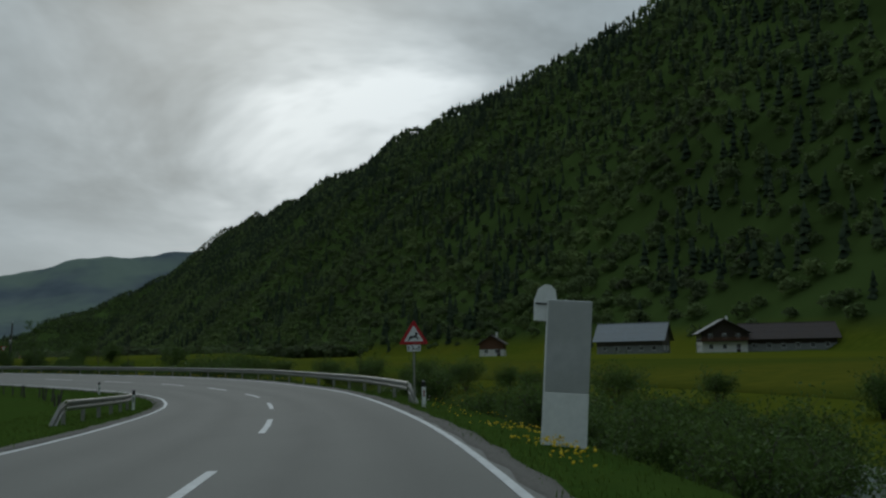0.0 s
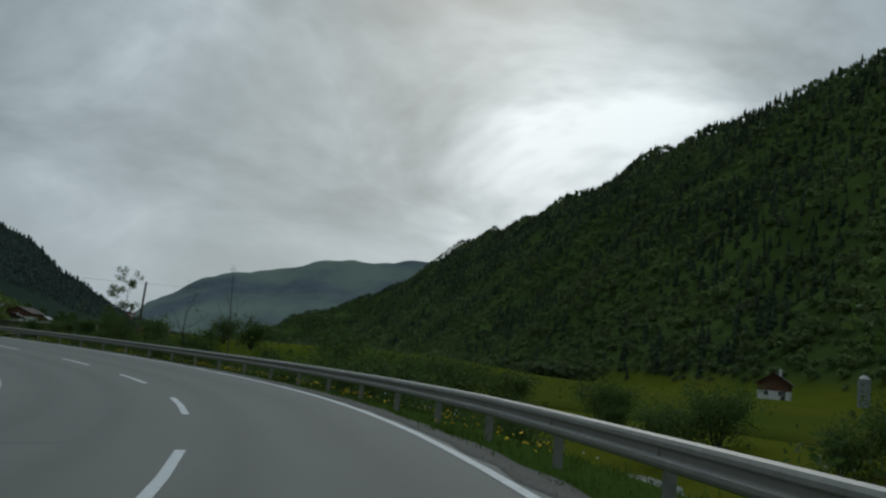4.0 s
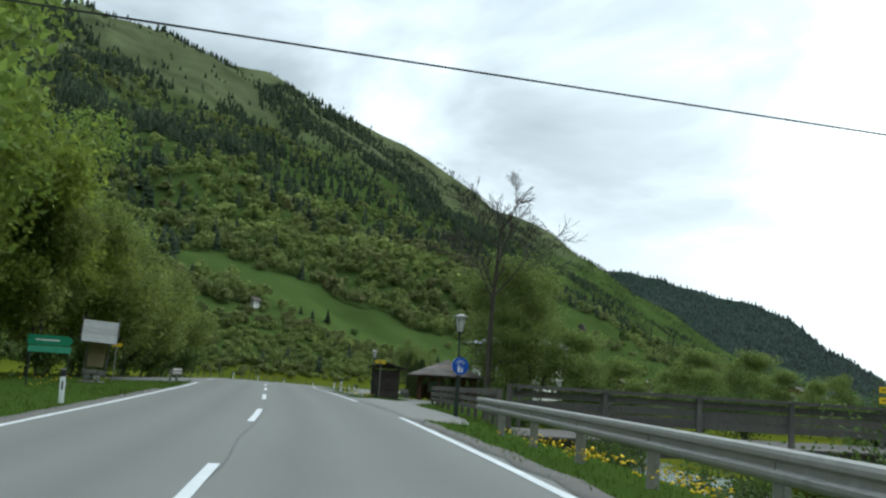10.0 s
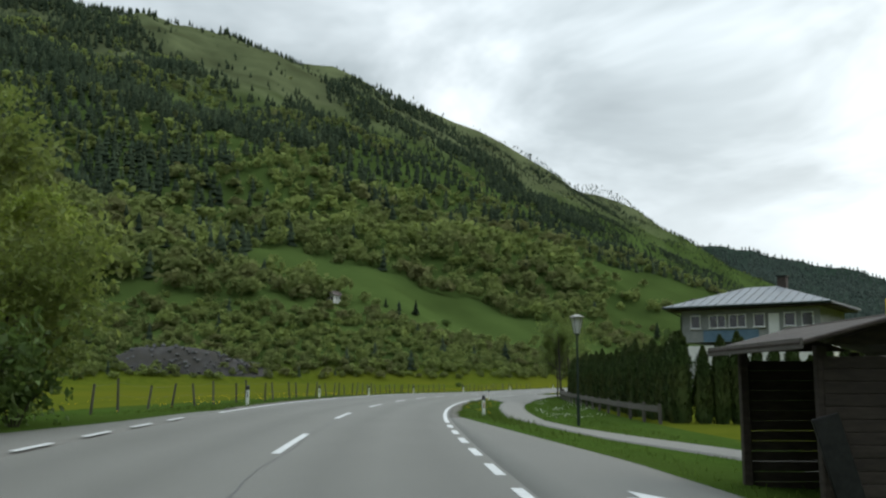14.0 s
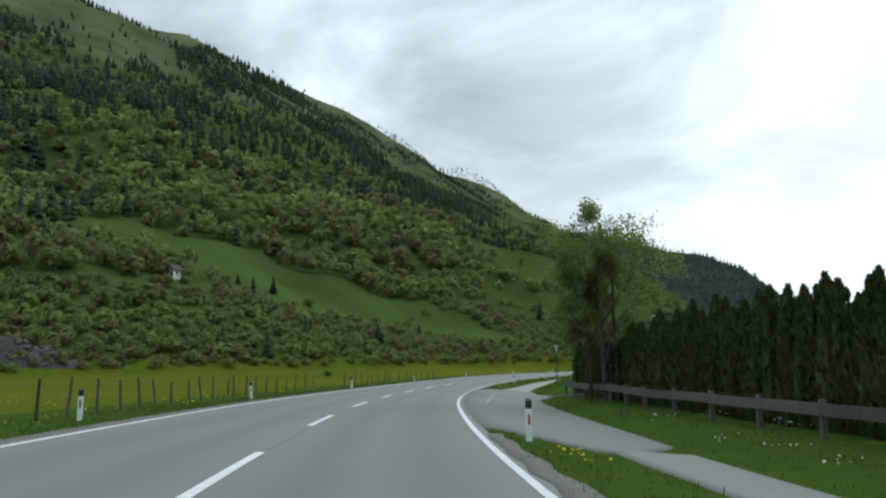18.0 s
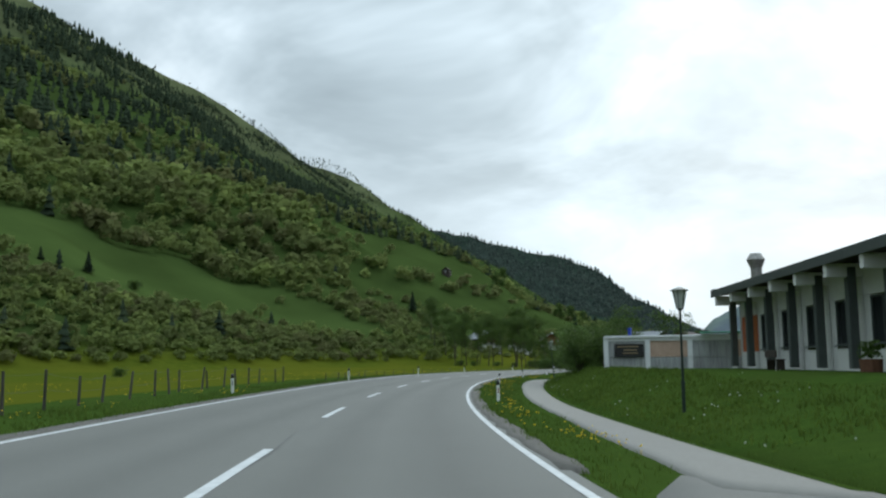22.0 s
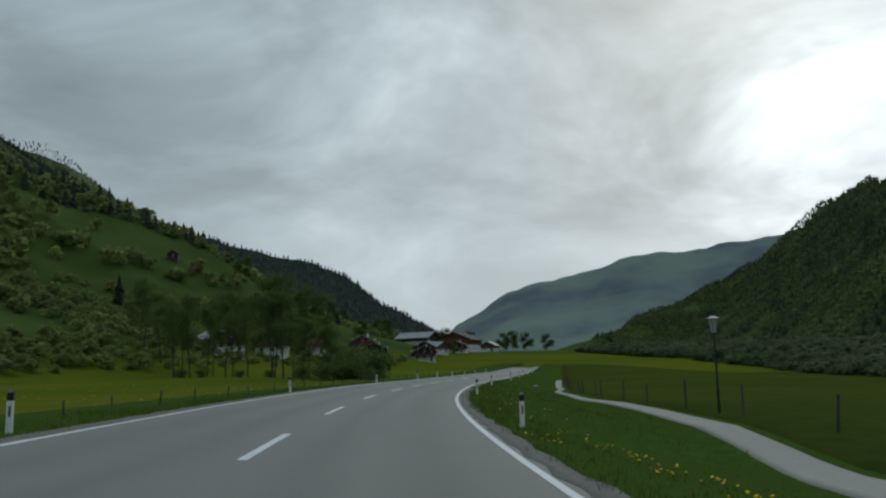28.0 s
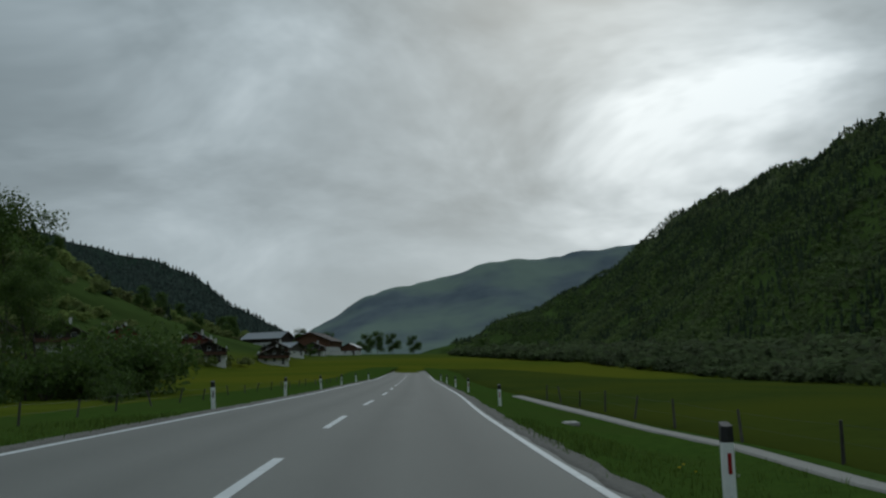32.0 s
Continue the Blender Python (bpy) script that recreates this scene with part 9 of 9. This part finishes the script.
def build_houses():
    blue_house()
    low_building()
    container_cafe()
    site_clutter()
    # farm ahead
    gable_house(place(-433, 829, 6), 22, 30, 7.4, 4.6, M_PLASTER, M_BROWN_WOOD, M_ROOF_BROWN, "large farm barn with white base and brown boards", 1, False, 1, 5, 1.6, False, "barn", "barn", 3)
    gable_house(place(-455, 812, 80), 13, 24, 5.2, 3.2, M_PLASTER, M_DARK_WOOD, M_ROOF_METAL, "long brown barn with a pale metal roof", 2, False, 1, 4, 1.2, False, "barn", "barn", 3)
    gable_house(place(-412, 826, 6), 9, 11, 4.0, 2.2, M_PLASTER, M_BROWN_WOOD, M_ROOF_METAL, "small outbuilding with a grey roof", 3, False, 1, 2, 0.9, False, "outbuilding", "outbuilding", 3)
    gable_house(place(-420, 790, 14), 11, 13, 4.4, 2.4, M_PLASTER, M_DARK_WOOD, M_ROOF_BROWN, "brown and white chalet with a wide gable", 4, base=3)
    gable_house(place(-392, 611, 20), 8.5, 10, 3.2, 2.2, M_PLASTER, M_RED_HOUSE, M_ROOF_BROWN, "chalet with red-brown boards and balcony", 5, base=3)
    gable_house(place(-383, 650, 28), 10, 11, 3.8, 2.3, M_PLASTER, M_DARK_WOOD, M_ROOF_BROWN, "dark timber chalet with a white ground floor", 6, base=3)
    gable_house(place(-381, 598, 24), 9.5, 11, 3.8, 2.3, M_PLASTER, M_DARK_WOOD, M_ROOF_BROWN, "brown timber chalet behind the trees", 7, base=4)
    gable_house(place(-397, 686, 18), 10, 12, 4.0, 2.4, M_PLASTER, M_DARK_WOOD, M_ROOF_BROWN, "dark timber chalet with balcony in the meadow", 8, base=3)
    gable_house(place(-408, 722, 70), 9, 14, 3.4, 2.2, M_PLASTER, M_OLD_WOOD, M_ROOF_METAL, "weathered hay barn with a grey roof", 9, False, 1, 2, 1.0, False, "barn", "barn", 3)
    gable_house(place(-386, 558, 40), 9, 11, 4.6, 2.6, M_PLASTER, M_RED_HOUSE, M_ROOF_BROWN, "chalet with red-brown gable and white ground floor behind the trees", 17, base=3)
    gable_house(place(-384, 531, 30), 10, 12, 4.8, 2.6, M_PLASTER, M_DARK_WOOD, M_ROOF_BROWN, "brown timber house with white ground floor behind the trees", 18, base=3)
    gable_house(place(-387, 507, 60), 9, 15, 3.8, 2.4, M_PLASTER, M_DARK_WOOD, M_ROOF_METAL, "low dark timber house with white base behind the trees", 19, base=3)
    gable_house(place(-446, 321, 25), 5.0, 6.5, 2.8, 1.8, M_PLASTER, M_PLASTER, M_ROOF_BROWN, "tiny white hut on the slope meadow", 10, False, 1, 1, 0.5, False, "hut", "hut", 2)
    gable_house(place(-484, 610, 25), 4.2, 5.4, 2.1, 1.4, M_DARK_WOOD, M_DARK_WOOD, M_ROOF_BROWN, "small dark hay hut on the slope", 11, False, 1, 1, 0.6, False, "hut", "hut", 3)
    # farm beyond the brook
    gable_house(place(97, 240, 55), 11, 18, 4.0, 4.2, M_GREY_WALL, M_OLD_WOOD, M_ROOF_METAL, "long barn with a pale grey roof", 12, False, 1, 2, 1.0, False, "barn", "barn", 2)
    gable_house(place(112, 218, -20), 11, 13, 5.2, 3.0, M_PLASTER, M_DARK_WOOD, M_ROOF_METAL, "dark timber farmhouse with a balcony across the brook", 13, base=2)
    gable_house(place(128, 214, 70), 10, 22, 3.6, 3.4, M_GREY_WALL, M_DARK_WOOD, M_ROOF_BROWN, "low dark barn across the brook", 14, False, 1, 2, 1.0, False, "barn", "barn", 2)
    gable_house(place(62, 262, -20), 7, 8, 3.8, 2.2, M_PLASTER, M_BROWN_WOOD, M_ROOF_BROWN, "small cottage with warm brown boards", 15, False, 1, 2, 0.8, True, base=2)
    gable_house(place(-172, 352, 30), 6, 9, 2.8, 1.4, M_PLASTER, M_PLASTER, M_ROOF_METAL, "low white shed with a grey roof in the field", 16, False, 1, 2, 0.6, False, "shed", "shed", 2)
    o = thing("silo", place(76, 246), "slim pale silo beside the barn", "silo")
    part("tank", Geo().tube((0, 0, -0.5), (0, 0, 6.0), 1.3, 1.3, 16), M_GREY_WALL, o)
    part("cap", Geo().tube((0, 0, 6.0), (0, 0, 6.9), 1.45, 0.2, 16), M_GALV, o)

# ================= the place =================
build_ground()
build_road()
for k in range(-1, 53):
    s = float(np.interp(k, *DASH_AT)) if 0 <= k <= 38 else (7 + 11.7 * k if k < 0 else DASH_AT[1][-1] + 12.2 * (k - 38))
    tagged(new("centre_line_dash", line_piece(s, s + 5.0, lambda q: np.interp(q, [15, 33, 45, 56, 80], [0.0, 0.2, 0.35, 0.3, 0.05]), 0.14, "centre_line_dash")), "white painted centre line dash", "road marking", "centre line dashes", "structure")
tagged(new("edge_line", line_piece(S0, 139, lambda s: right_edge(s), 0.13, "edge_line")), "white painted edge line", "road marking", kind="structure")
tagged(new("edge_line", line_piece(196, 273, lambda s: right_edge(s), 0.125, "edge_line")), "white painted edge line", "road marking", kind="structure")
tagged(new("edge_line", line_piece(149.5, 166, lambda s: right_edge(s), 0.13, "edge_line")), "white painted edge line", "road marking", kind="structure")
for s in np.arange(167.6, 195, 3.0):
    tagged(new("bay_dash", line_piece(s, s + 1.6, lambda s: right_edge(s), 0.14, "bay_dash")), "short white dash along the bus bay", "road marking", "bus bay dashes", "structure")
tagged(new("edge_line", line_piece(S0, 163, lambda s: left_edge(s), 0.125, "edge_line")), "white painted edge line", "road marking", kind="structure")
tagged(new("edge_line", line_piece(196, 600, lambda s: left_edge(s), 0.125, "edge_line")), "white painted edge line", "road marking", kind="structure")
tagged(new("edge_line", line_piece(291, 600, lambda s: right_edge(s), 0.125, "edge_line")), "white painted edge line", "road marking", kind="structure")
for s in np.arange(274.2, 290, 2.35):
    tagged(new("entrance_dash", line_piece(s, s + 1.35, lambda s: right_edge(s), 0.115, "entrance_dash", 0.012)), "bold white dash across the entrance", "road marking", "entrance dashes", "structure")
for s in np.arange(243, 281, 2.6):
    tagged(new("side_dash", line_piece(s, s + 1.6, lambda s: np.interp(s, [243, 262, 270, 281], [4.95, 4.98, 5.3, 5.6]), 0.05, "side_dash", -0.03)), "thin white dash along the lay-by", "road marking", "lay-by dashes", "structure")
build_far_range("mountain_far", [(30, 0.2, 4300), (22.6, 1.0, 4400), (21.3, 2.4, 4400), (18.1, 4.15, 4450), (16, 4.75, 4450), (13.6, 5.15, 4500), (11.6, 5.75, 4500), (10.4, 6.12, 4500), (8.2, 6.25, 4500), (6, 6.45, 4550), (2.5, 6.95, 4550), (-4, 7.2, 4600), (-12, 6.5, 4600)], 0.72, M_FAR_PASTURE_HAZED, "far mountain with pastures, haze mixed into its colour", 3)
RIDGE_WEST = build_far_range("mountain_ridge_west", [(58, 5.0, 3300), (46, 7.6, 3300), (41, 8.2, 3300), (38.5, 8.0, 3300), (34.5, 7.3, 3300), (31, 6.5, 3250), (28, 5.3, 3200), (26, 3.8, 3150), (24.5, 3.0, 3100), (22.5, 1.8, 3000), (20, 0.9, 2900), (18, 0.1, 2850)], 0.62, M_FAR_FOREST_HAZED, "dark forested mountain ridge", 7)
build_woods()
build_ridge_wood(RIDGE_WEST)
build_valley_scrub()
build_furniture()
build_paving()
build_brook()
build_houses()
build_hedge()
build_trees()
build_rock_pile()
build_grass()
build_flowers()
